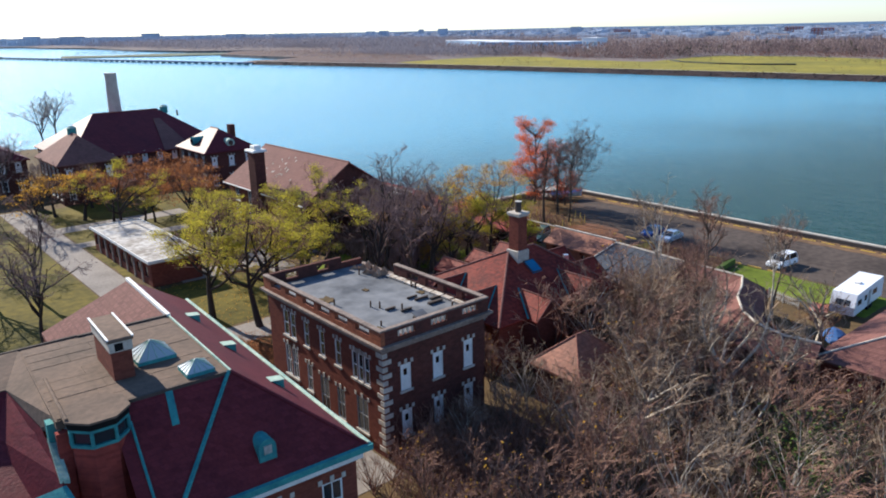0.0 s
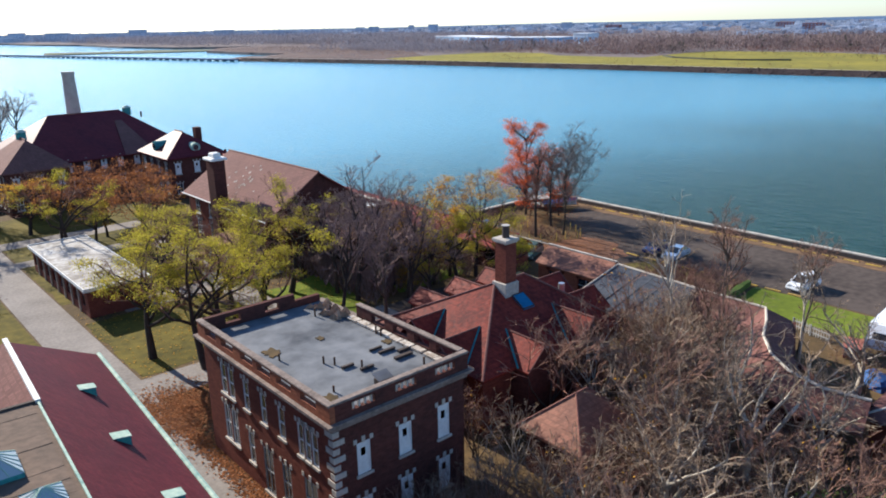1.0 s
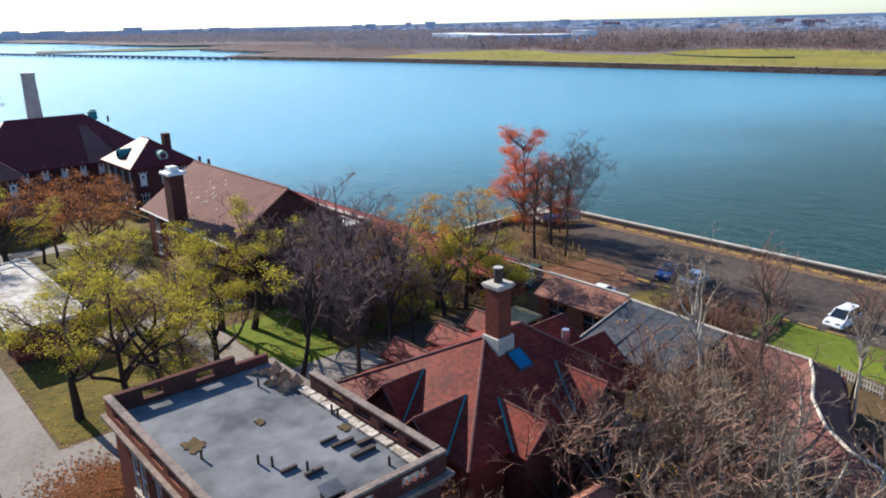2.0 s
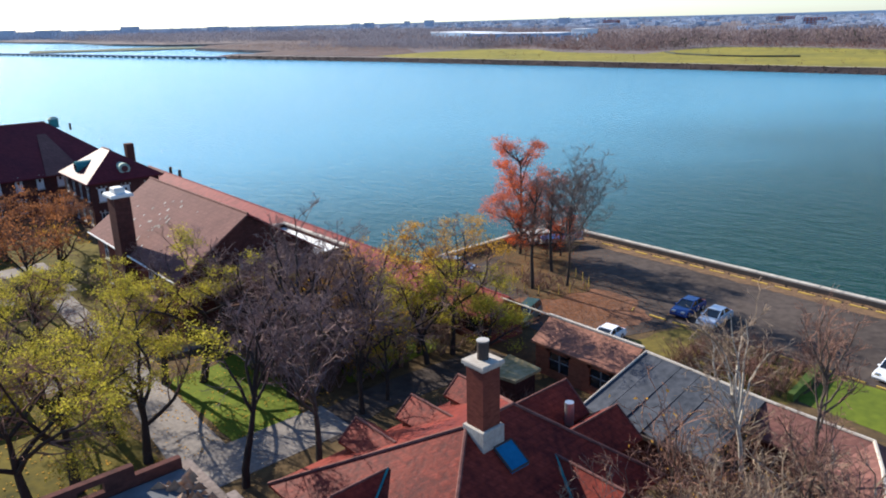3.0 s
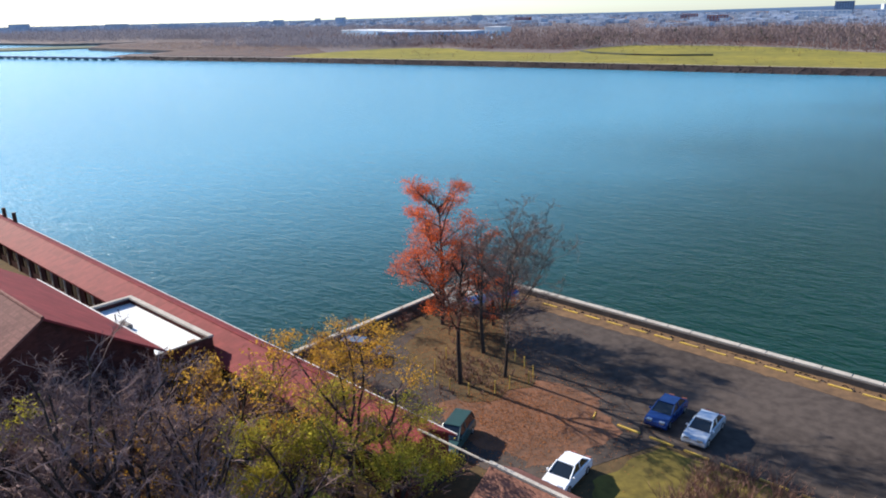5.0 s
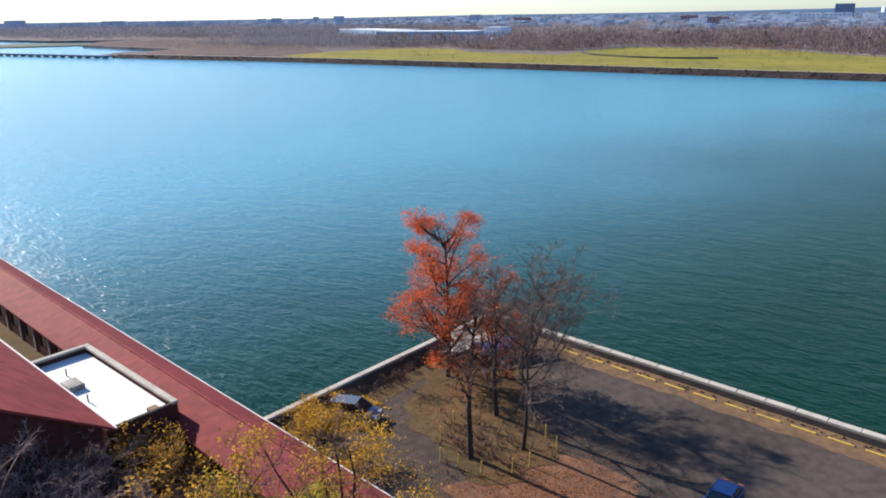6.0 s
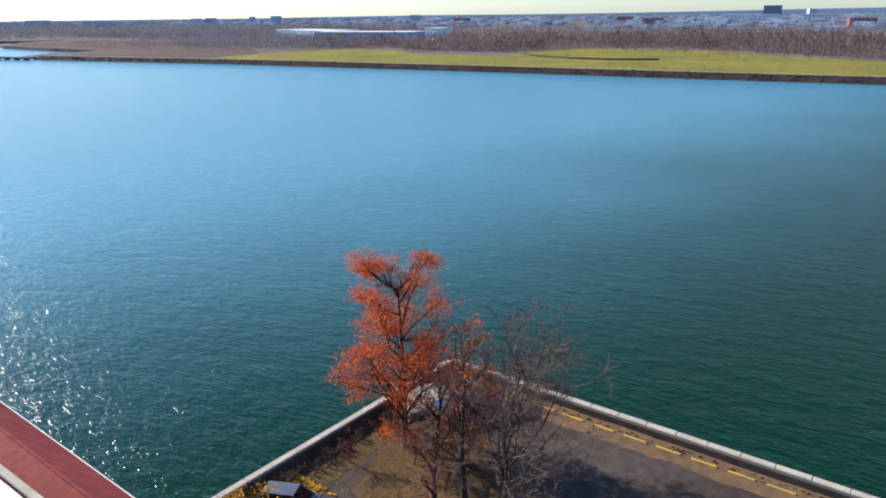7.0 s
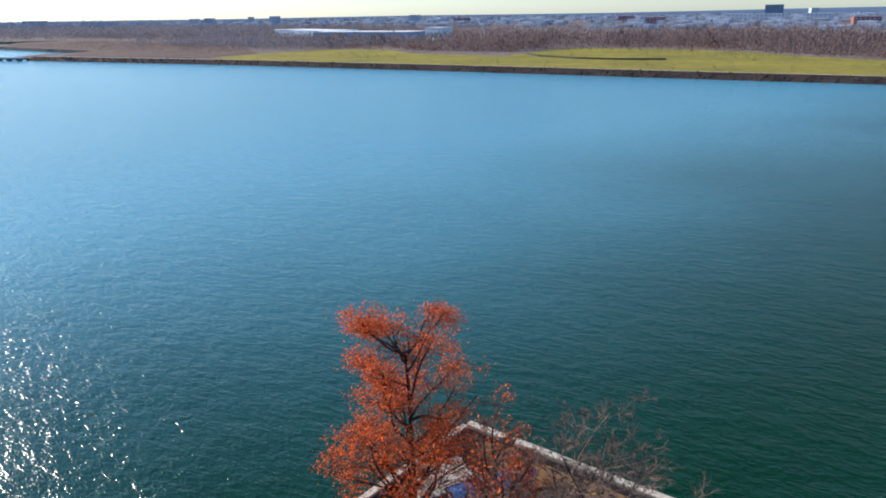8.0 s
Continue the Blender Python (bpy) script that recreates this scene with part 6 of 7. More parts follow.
def branch(rows, sides):
    """One unbroken tapering tube along the rows of a single branch."""
    s = Shape()
    pts = [rows[0][0]] + [q[1] for q in rows]
    rad = [rows[0][2]] + [q[3] for q in rows]
    for i, p in enumerate(pts):
        way = (pts[min(i + 1, len(pts) - 1)] - pts[max(i - 1, 0)]).normalized()
        side = way.cross(Vector((0.3, 0.9, 0.1))).normalized()
        up = side.cross(way)
        for k in range(sides):
            w = 2 * math.pi * k / sides
            s.v.append(tuple(p + side * (rad[i] * math.cos(w)) + up * (rad[i] * math.sin(w))))
    for i in range(len(pts) - 1):
        s.f += [(i * sides + (k + 1) % sides, i * sides + k, (i + 1) * sides + k, (i + 1) * sides + (k + 1) % sides) for k in range(sides)]
    s.f.append(tuple(range((len(pts) - 1) * sides, len(pts) * sides)))
    return s


def branches(rows, order):
    found = {}
    for q in rows:
        if q[4] == order:
            found.setdefault(q[5], []).append(q)
    return list(found.values())


def tubes(rows, low, high, sides, thin=0.0):
    s = Shape()
    for p, q, ra, rb, order, _ in rows:
        if order == 4 <= high:                # the last twigs run out to a point
            s.spike(p, q, max(ra, thin))
        elif low <= order <= high:
            s.tube(p, q, max(ra, thin), max(rb, thin * 0.7), sides if order < 2 else 3, False)
    return s


def leaves(tips, seed, each, size, scatter, keep=1.0, where=None, order=4):
    """Small folded leaf sprays round the tips."""
    r = random.Random(seed)
    s = Shape()
    for p, way, rank in tips:
        if rank != order or r.random() > keep or (where and not where(p, r)):
            continue
        for _ in range(each):
            c = p + Vector((r.gauss(0, scatter), r.gauss(0, scatter), r.gauss(0, scatter * 0.45)))
            a = Vector((r.uniform(-1, 1), r.uniform(-1, 1), r.uniform(-0.6, 0.6))).normalized()
            b = a.cross(Vector((r.uniform(-1, 1), r.uniform(-1, 1), r.uniform(-1, 1)))).normalized()
            z = size * r.uniform(0.6, 1.3)
            k = len(s.v)
            s.v += [tuple(c - a * z), tuple(c + b * z * 0.45), tuple(c + a * z), tuple(c - b * z * 0.45 + Vector((0, 0, z * 0.15)))]
            s.f += [(k, k + 1, k + 2, k + 3)]
    return s


def tree(name, label, x, y, seed, height, trunk_r, bark, twig, leaf=None, leaf_args=None, turn=0.0, group="", thin=0.016, **shape):
    rows, tips = segments(seed, height, trunk_r, **shape)
    t = thing(name, label, "tree", x, y, 0, turn, group)
    part("trunk", branch(branches(rows, 0)[0], 8), bark, t, smooth=True)
    for limb in branches(rows, 1):
        part("limb", branch(limb, 6), bark, t, smooth=True)
    c = part("crown", tubes(rows, 2, 4, 3, thin), twig, t)
    if leaf:
        part("leaves", leaves(tips, seed + 1, **leaf_args), leaf, c)
    return t


def again(t, places):
    """Copies at (x, y, turn, scale)."""
    for x, y, turn, k in places:
        copy_thing(t, pose(x, y, 0, 0, 0, turn) @ Matrix.Scale(k, 4))


def clumps(seed, level, scale=0.33):
    """Leaves gather in clumps, with gaps of bare branch between them."""
    return lambda p, r: noise.noise(p * scale + Vector((seed, 0, 0))) > level + r.uniform(-0.08, 0.08)


Y = dict(each=95, size=0.085, scatter=0.42, keep=0.92, order=3, where=clumps(1.7, 0.11))
l1 = tree("locust_tree", "yellow-green locust tree with dark twisting trunk", 33.6, 78.4, 101, 17.4, 0.42, "bark_dark", "twig", "leaf_yellow", Y, 0, "locust trees", bole=0.4, reach=0.5, limbs=7, spread=1.0, first=0.5, fine=5)
again(l1, [(50.2, 87.4, 130, 0.9), (43.4, 98.5, 230, 0.85), (44.4, 76.0, 60, 0.9), (39.4, 75.6, 200, 1.0)])
l2 = tree("locust_tree", "yellow-green locust tree with leaning dark trunk", 36.4, 72.6, 102, 17.8, 0.42, "bark_dark", "twig", "leaf_yellow", Y, 0, "locust trees", bole=0.4, reach=0.5, limbs=6, spread=1.0, first=0.6, fine=5, lean=(-0.2, 0.16))
again(l2, [(43.8, 81.4, 90, 0.9), (52.8, 85.4, 200, 0.95), (41.0, 90.5, 300, 0.85), (38.0, 119.5, 20, 0.9)])

g1 = tree("willow_oak", "golden-leaved tree with dark crooked trunk", 72.4, 74.2, 111, 16.4, 0.3, "bark_dark", "twig", "leaf_gold", dict(each=80, size=0.085, scatter=0.45, keep=0.95, order=3, where=lambda p, r: p.z > 9.5 and noise.noise(p * 0.45 + Vector((3.1, 0, 0))) > 0.32 - 0.03 * p.z), 0, "golden trees", bole=0.42, reach=0.48, limbs=7, spread=0.8, first=0.5, fine=5, lean=(0.06, 0.08))
g2 = tree("willow_oak", "yellow-green leafy tree beside the covered walk", 73.4, 77.6, 112, 12.4, 0.3, "bark_dark", "twig", "leaf_yellow", dict(each=62, size=0.095, scatter=0.45, keep=0.9, order=3, where=clumps(5.3, 0.06)), 0, "golden trees", bole=0.4, reach=0.5, limbs=6, spread=1.05, first=0.5, fine=5)
again(g2, [(72.6, 69.8, 250, 0.9), (69.4, 74.4, 20, 1.0), (74.8, 73.4, 160, 0.8), (70.2, 76.6, 210, 0.75), (66.8, 75.6, 80, 0.7)])
g3 = tree("bush", "wide golden bush by the sea wall", 83.9, 89.6, 113, 5.6, 0.1, "bark_dark", "twig", "leaf_gold", dict(each=30, size=0.09, scatter=0.3, order=3, where=clumps(2.2, -0.05, 0.8)), 0, "golden bushes", limbs=10, spread=1.2, first=0.1, fine=4, bole=0.4, reach=0.6, mid=4)
again(g3, [(83.0, 85.4, 140, 0.5), (85.4, 93.0, 250, 0.4)])

b1 = tree("bare_tree", "tall bare grey tree with dense twigs", 57.0, 77.6, 121, 18.4, 0.34, "bark_dark", "twig_grey", None, None, 0, "bare trees", bole=0.5, reach=0.5, limbs=9, spread=0.75, first=0.35, fine=8, thin=0.017)
again(b1, [(57.4, 90.4, 70, 0.72), (59.6, 84.0, 230, 0.76), (64.8, 77.4, 200, 0.72), (55.0, 96.0, 110, 0.62), (61.8, 74.2, 20, 0.82), (63.4, 80.6, 140, 0.74), (60.4, 79.0, 310, 0.86)])
b2 = tree("bare_tree", "bare dark tree with spreading crown", 56.6, 81.2, 122, 14.6, 0.28, "bark_dark", "twig_grey", None, None, 0, "bare trees", bole=0.45, reach=0.52, limbs=8, spread=0.85, first=0.4, fine=7, thin=0.016)
again(b2, [(62.6, 90.0, 100, 0.72), (59.8, 71.0, 300, 0.9), (29.5, 160, 10, 1.1), (16, 158, 130, 1.15), (5, 168, 210, 1.1), (22, 150, 70, 0.9), (12, 146, 200, 1.0), (15.5, 104, 40, 1.1), (19.5, 122, 160, 1.0), (13.0, 92, 280, 1.0), (17.0, 81, 190, 0.95), (20.5, 98, 330, 0.9), (33.5, 152, 300, 0.8), (51, 224, 20, 1.2), (58, 240, 110, 1.25)])
tree("bare_tree", "tall bare grey tree with one tuft of yellow leaves", 48.2, 68.4, 124, 16.6, 0.3, "bark_dark", "twig_grey", "leaf_yellow", dict(each=60, size=0.1, scatter=0.4, keep=0.9, order=3, where=lambda p, r: p.x < -1.2 and p.y < 0.5 and p.z > 10.5), 0, "bare trees", bole=0.55, reach=0.42, limbs=9, spread=0.75, first=0.45, fine=9, thin=0.014)
tree("bare_tree", "tall bare tree with pale crooked branches", 53.6, 67.7, 125, 15.4, 0.26, "bark", "twig_grey", None, None, 0, "bare trees", bole=0.55, reach=0.44, limbs=10, spread=0.7, first=0.3, fine=9, thin=0.014)
b3 = tree("bare_tree", "bare brown tree with a few last yellow leaves", 68.4, 79.4, 123, 14.8, 0.24, "bark_dark", "twig", "leaf_gold", dict(each=9, size=0.13, scatter=0.32, keep=0.55, order=3, where=lambda p, r: p.z > 8.0 + r.uniform(-3, 2)), 0, "bare trees", bole=0.5, reach=0.44, limbs=10, spread=0.6, first=0.25, fine=7, thin=0.014)
again(b3, [(63.2, 78.8, 100, 0.68), (61.6, 83.4, 230, 0.62), (64.2, 82.6, 20, 0.72), (69.8, 85.6, 320, 0.5), (62.6, 71.4, 260, 0.72), (72.4, 92.0, 90, 0.4), (65.6, 88.6, 200, 0.5)])

# the red tree by the corner of the sea wall and the bare trees in the bed before it
tree("cypress_tree", "rust-red leafy tree with open crown by the sea wall", 99.5, 90.9, 138, 15.0, 0.22, "bark_dark", "twig_red", "leaf_red", dict(each=8, size=0.085, scatter=0.34, keep=0.85, order=4, where=lambda p, r: noise.noise(p * 0.5 + Vector((7.3, 0, 0))) > -0.02 + 0.03 * (p.x - p.y) - 0.04 * (math.hypot(p.x, p.y) - 2.5)), 0, "", bole=0.84, reach=0.36, limbs=34, spread=1.05, first=0.05, fine=5, mid=5, lean=(0.07, -0.06), taper=0.6, thin=0.010, droop=0.06)
tree("bare_tree", "slender reddish bare tree in a bed of dry grass", 90.9, 80.9, 134, 13.6, 0.24, "bark_dark", "twig_red", None, None, 0, "bare trees", bole=0.84, reach=0.24, limbs=16, spread=0.7, first=0.4, fine=6, mid=6, thin=0.009, taper=0.7)
tree("bare_tree", "dark bare tree with a few rusty leaves", 96.9, 83.2, 132, 13.4, 0.22, "bark_dark", "twig_red", "leaf_red", dict(each=1, size=0.1, scatter=0.25, keep=0.12), 0, "bare trees", bole=0.82, reach=0.24, limbs=16, spread=0.7, first=0.45, fine=6, mid=6, thin=0.010, taper=0.7)
tree("bare_tree", "bare grey tree with fine twigs beside the car park", 94.3, 78.6, 133, 17.2, 0.17, "bark_dark", "twig_dark", None, None, 0, "bare trees", bole=0.55, reach=0.5, limbs=14, spread=0.85, first=0.4, fine=12, mid=7, lean=(0.1, -0.08), thin=0.012, taper=0.4)
tree("bare_tree", "low reddish bare tree over the sea wall corner", 102.6, 86.6, 135, 8.5, 0.16, "bark_dark", "twig_red", "leaf_red", dict(each=2, size=0.1, scatter=0.25, keep=0.4), 0, "bare trees", bole=0.4, reach=0.5, limbs=14, spread=0.8, first=0.2, fine=7, mid=5, thin=0.011)

# pale-barked trees
s1 = tree("sycamore_tree", "tall bare sycamore with pale upper limbs", 67.4, 43.2, 141, 16.5, 0.21, "bark_pale", "twig_pale", None, None, 0, "sycamores", bole=0.62, reach=0.42, limbs=9, spread=0.6, first=0.72, fine=4, mid=4, thin=0.016)
again(s1, [(58.0, 33.6, 210, 0.6), (75.6, 35.6, 40, 0.72)])
s2 = tree("sycamore_tree", "bare sycamore with crooked pale limbs", 56.2, 30.4, 142, 12.5, 0.4, "bark_pale", "twig_pale", None, None, 0, "sycamores", bole=0.35, reach=0.6, limbs=7, spread=0.9, first=0.4, fine=5, thin=0.014)
again(s2, [(71.5, 41.0, 150, 0.72), (47.0, 30.5, 250, 0.9), (63.0, 36.0, 20, 0.9), (74.0, 30.0, 80, 0.8), (51.6, 33.0, 110, 0.9), (58.6, 39.4, 310, 0.9), (41.6, 33.0, 60, 0.6), (61.0, 27.4, 200, 0.8), (66.6, 30.8, 280, 0.66), (50.6, 25.4, 10, 0.7)])

s3 = tree("slender_tree", "tall slender bare tree with hazy brown twigs", 72.2, 40.8, 144, 15.0, 0.18, "bark", "twig", None, None, 0, "slender trees", bole=0.7, reach=0.34, limbs=12, spread=0.55, first=0.3, fine=6, mid=5, thin=0.011)
again(s3, [(63.6, 38.8, 150, 0.8), (60.6, 35.2, 230, 0.8), (78.8, 37.0, 100, 0.8)])

# the thicket
th = [tree("thicket_tree", "bare brown thicket tree with dense upright twigs", 52.0, 44.2, 151, 11.0, 0.16, "bark", "twig", None, None, 0, "thicket trees", bole=0.35, reach=0.66, limbs=9, spread=0.42, first=0.05, fine=4, mid=4, thin=0.019),
      tree("thicket_tree", "bare thicket tree with crooked whitish limbs", 58.0, 40.0, 152, 10.5, 0.15, "bark_pale", "twig_pale", None, None, 0, "thicket trees", bole=0.35, reach=0.66, limbs=9, spread=0.42, first=0.05, fine=4, mid=4, thin=0.019),
      tree("thicket_tree", "bare thicket tree with a few yellow leaves", 64.0, 45.0, 153, 10.5, 0.16, "bark", "twig", "leaf_gold", dict(each=1, size=0.12, scatter=0.2, keep=0.06), 0, "thicket trees", bole=0.35, reach=0.66, limbs=9, spread=0.42, first=0.05, fine=4, mid=4, thin=0.019)]
keep_out = [(30, 41, 42.5, 61), (44.6, 35.2, 53.0, 42.4), (42, 43.5, 66.5, 61), (63.0, 16, 81, 27.5)]
r_ = random.Random(77)
placed = []
tries = 0
while len(placed) < 62 and tries < 4000:
    tries += 1
    x, y = r_.uniform(31, 75), r_.uniform(14, 60)
    if y > 41 and x < 58 or y > 30 + (x - 30) * 0.45:
        continue
    if any(a < x < c and b < y < d for a, b, c, d in keep_out) or any((x - p) ** 2 + (y - q) ** 2 < 7 for p, q in placed) or (x > 64 and y > 29 and (x - 64) * 0.55 + 29 > y - 3 and y < 44):
        continue
    if x < 27 + (y - 14) * 0.0 or (x < 33 and y > 33):
        continue
    placed.append((x, y))
def gap(x, y, line):
    """How far a place is from a line of points."""
    best = 99.0
    for p, q in zip(line, line[1:]):
        p, q, o = Vector(p), Vector(q), Vector((x, y))
        f = max(0.0, min(1.0, (o - p).dot(q - p) / (q - p).length_squared))
        best = min(best, (o - p.lerp(q, f)).length)
    return best


for i, (x, y) in enumerate(placed):          # the trees are lower beside the roofs
    d = min(gap(x, y, [(64.8, 24), (64.2, 29), (65, 32), (70.3, 36.6), (76.4, 39.4)]), gap(x, y, [(47.5, 38.8), (50, 39.4)]))
    if d < 3.0:
        continue
    again(th[i % 3], [(x, y, r_.uniform(0, 360), min(r_.uniform(0.6, 0.95), 0.26 + 0.05 * d))])
again(th[0], [(66.4, 47.2, 300, 0.62), (54.6, 37.2, 30, 1.0), (57.2, 42.2, 200, 0.95), (59.8, 36.6, 120, 1.0), (62.6, 41.8, 280, 0.9)])
again(th[1], [(54.2, 41.4, 90, 0.95), (57.0, 38.2, 10, 1.1), (60.4, 40.4, 240, 1.05), (62.4, 38.6, 150, 0.95), (56.0, 34.0, 310, 0.95), (48.6, 32.6, 200, 0.9)])
again(th[2], [(63.5, 43.6, 80, 0.72), (59.0, 42.8, 200, 0.7)])

again(th[1], [(44.0, 34.6, 20, 0.66), (53.6, 33.4, 140, 0.9), (43.2, 37.2, 250, 0.64), (44.2, 40.4, 80, 0.62)])
again(th[0], [(46.0, 34.2, 300, 0.58), (53.4, 35.4, 70, 0.66), (43.6, 43.6, 190, 0.6), (50.4, 34.4, 110, 0.62), (57.2, 41.0, 20, 0.75)])
again(th[2], [(50.0, 34.4, 100, 0.75), (51.8, 34.8, 20, 0.8), (53.2, 38.8, 220, 0.7), (55.6, 35.2, 40, 0.72), (47.8, 33.2, 170, 0.6), (58.4, 37.2, 260, 0.75), (44.4, 45.0, 330, 0.55)])

# rusty trees near the far houses
f1 = tree("maple_tree", "rust-brown leafy tree before the far houses", 46.4, 115.0, 161, 14.4, 0.3, "bark_dark", "twig", "leaf_rust", dict(each=22, size=0.16, scatter=0.6, keep=0.85, order=3, where=clumps(6.6, 0.0, 0.4)), 0, "rusty trees", bole=0.4, reach=0.5, limbs=8, spread=0.9, first=0.4, fine=5)
again(f1, [(39.6, 131.0, 40, 0.85), (45.0, 127.0, 250, 0.8), (54.0, 134.0, 90, 0.8), (48.5, 138.0, 200, 0.9), (57.0, 140.0, 300, 0.7)])
f2 = tree("maple_tree", "bare dark tree with scattered orange leaves", 36.6, 137.0, 162, 13.0, 0.34, "bark_dark", "twig", "leaf_gold", dict(each=16, size=0.15, scatter=0.5, keep=0.7, order=3, where=clumps(8.1, 0.08, 0.4)), 0, "rusty trees", bole=0.4, reach=0.52, limbs=8, spread=0.9, first=0.4, fine=5)
again(f2, [(33.4, 143.0, 110, 0.9), (40.4, 146.0, 210, 0.9), (43.0, 126.0, 310, 0.75), (52.4, 126.0, 60, 0.8), (29.0, 134.0, 250, 0.95)])


c1 = tree("shrub", "bare reddish-brown shrub by the sea wall corner", 108.6, 92.4, 172, 4.6, 0.07, "bark_dark", "twig_red", None, None, 0, "corner shrubs", limbs=10, spread=0.8, first=0.1, fine=4, bole=0.4, reach=0.6, mid=4, thin=0.012)
again(c1, [(104.0, 94.0, 60, 0.85), (100.6, 92.8, 150, 0.9), (98.0, 88.6, 240, 0.8), (101.2, 87.6, 20, 1.0), (110.0, 88.6, 330, 0.7), (95.4, 92.6, 100, 0.7), (99.4, 85.8, 190, 0.9)])
y1 = tree("shrub", "shrub with bright yellow leaves beside the annex", 74.0, 95.2, 171, 5.0, 0.08, "bark_dark", "twig_dark", "leaf_gold", dict(each=9, size=0.12, scatter=0.3, order=3, keep=0.6), 0, "yellow shrubs", limbs=9, spread=0.8, first=0.1, fine=4, bole=0.4, reach=0.6, mid=4)
again(b2, [(58.0, 91.4, 140, 0.75), (65.2, 92.4, 60, 0.66), (69.2, 92.2, 230, 0.6), (63.5, 90.0, 200, 0.74), (67.0, 90.6, 20, 0.66), (60.6, 91.2, 290, 0.78)])
again(y1, [(73.2, 95.4, 40, 1.1), (72.6, 94.0, 90, 0.8), (75.0, 92.8, 200, 0.7), (70.6, 86.0, 30, 0.8), (66.5, 83.0, 130, 0.8), (64.2, 76.8, 280, 0.7)])


# ------------------------------------------------------------------ undergrowth and fallen leaves
def brush(name, count, where, low, high, mat, label, seed):
    r = random.Random(seed)
    s = Shape()
    for _ in range(count):
        x, y = where(r)
        h = r.uniform(low, high)
        for j in range(7):
            a, o = r.uniform(0, 6.28), h * r.uniform(0.2, 0.6)
            p, q = Vector((x, y, 0)), Vector((x + math.cos(a) * o, y + math.sin(a) * o, h * r.uniform(0.6, 1)))
            s.spike(p, q, 0.032)
            m = p.lerp(q, 0.5)
            for _k in range(3):
                s.spike(m.lerp(q, r.random()), q + Vector((r.gauss(0, 0.35), r.gauss(0, 0.35), r.gauss(0.1, 0.3))) * h * 0.4, 0.017)
    tagged(new(name, mesh_of(name, s.v, s.f, M[mat])), label, "undergrowth", kind="stuff")


def out_of_houses(r, x0, y0, x1, y1):
    while True:
        x, y = r.uniform(x0, x1), r.uniform(y0, y1)
        if not any(a - 0.5 < x < c + 0.5 and b - 0.5 < y < d + 0.5 for a, b, c, d in keep_out):
            return x, y


brush("undergrowth", 520, lambda r: out_of_houses(r, 33, 14, 70, 42), 1.2, 3.4, "twig", "tangled bare undergrowth among the thicket trees", 31)
brush("undergrowth", 150, lambda r: (r.uniform(32.5, 42), r.uniform(30, 41.6)), 2.0, 4.5, "twig", "tangled bare undergrowth against the brick house", 36)
brush("undergrowth", 130, lambda r: (r.uniform(27, 33.5), r.uniform(26, 41)), 1.6, 4.0, "twig", "tangled bare undergrowth over the end of the road", 37)
again(th[2], [(28.6, 34.0, 20, 0.6), (31.0, 37.6, 130, 0.55), (30.4, 31.0, 250, 0.65), (27.2, 29.0, 330, 0.6)])
again(th[1], [(35.6, 38.4, 60, 0.5), (41.6, 39.4, 200, 0.55)])
again(th[0], [(38.8, 38.0, 120, 0.52), (33.6, 36.4, 300, 0.45)])
brush("undergrowth", 60, lambda r: (r.uniform(58, 72), r.uniform(62, 67)), 0.6, 1.6, "twig", "bare undergrowth round the red-roofed house", 32)
brush("undergrowth", 480, lambda r: (r.uniform(57, 75.0), r.uniform(74.8, 95)), 1.0, 4.2, "twig_grey", "bare undergrowth beside the covered walk", 33)
ground_leaves_at = [(52.3, 22.2), (50.5, 20.0), (54.5, 20.5), (47.5, 19.0)]
ivy = Shape()
r_ = random.Random(35)
for _ in range(5200):
    x, y = r_.choice(ground_leaves_at)
    x, y, z = x + r_.gauss(0, 1.4), y + r_.gauss(0, 1.4), abs(r_.gauss(0, 1.8))
    a, w = r_.uniform(0, 6.28), r_.uniform(0.08, 0.2)
    k = len(ivy.v)
    ivy.v += [(x, y, z), (x + w * math.cos(a), y + w * math.sin(a), z + 0.06), (x + 1.6 * w * math.cos(a + 0.6), y + 1.6 * w * math.sin(a + 0.6), z), (x + w * math.cos(a + 1.2), y + w * math.sin(a + 1.2), z - 0.05)]
    ivy.f.append((k, k + 1, k + 2, k + 3))
tagged(new("ivy", mesh_of("ivy", ivy.v, ivy.f, M["leaf_green"])), "dark green ivy climbing through the thicket", "ivy", kind="stuff")
brush("dry_grass", 210, lambda r: (r.uniform(84.5, 93), r.uniform(49.5, 59)), 0.5, 2.4, "twig", "dry weeds on the verge", 34)


def ground_leaves(name, count, where, size, mat, label, seed):
    r = random.Random(seed)
    s = Shape()
    for _ in range(count):
        x, y = where(r)
        a, z = r.uniform(0, 6.28), size * r.uniform(0.6, 1.4)
        c, d = math.cos(a) * z, math.sin(a) * z
        h = 0.05 + r.uniform(0, 0.05)
        k = len(s.v)
        s.v += [(x + c, y + d, h), (x - d * 0.6, y + c * 0.6, h + z * 0.25), (x - c, y - d, h), (x + d * 0.6, y - c * 0.6, h + z * 0.1)]
        s.f.append((k, k + 1, k + 2, k + 3))
    tagged(new(name, mesh_of(name, s.v, s.f, M[mat])), label, "fallen leaves", kind="stuff")


ground_leaves("fallen_leaves", 9000, lambda r: (r.gauss(31.6, 2.2), r.gauss(66.6, 2.2)) if r.random() < 0.7 else (r.gauss(30.6, 0.5), r.uniform(50, 66)), 0.11, "leaf_rust", "drift of rusty fallen leaves between the houses", 41)
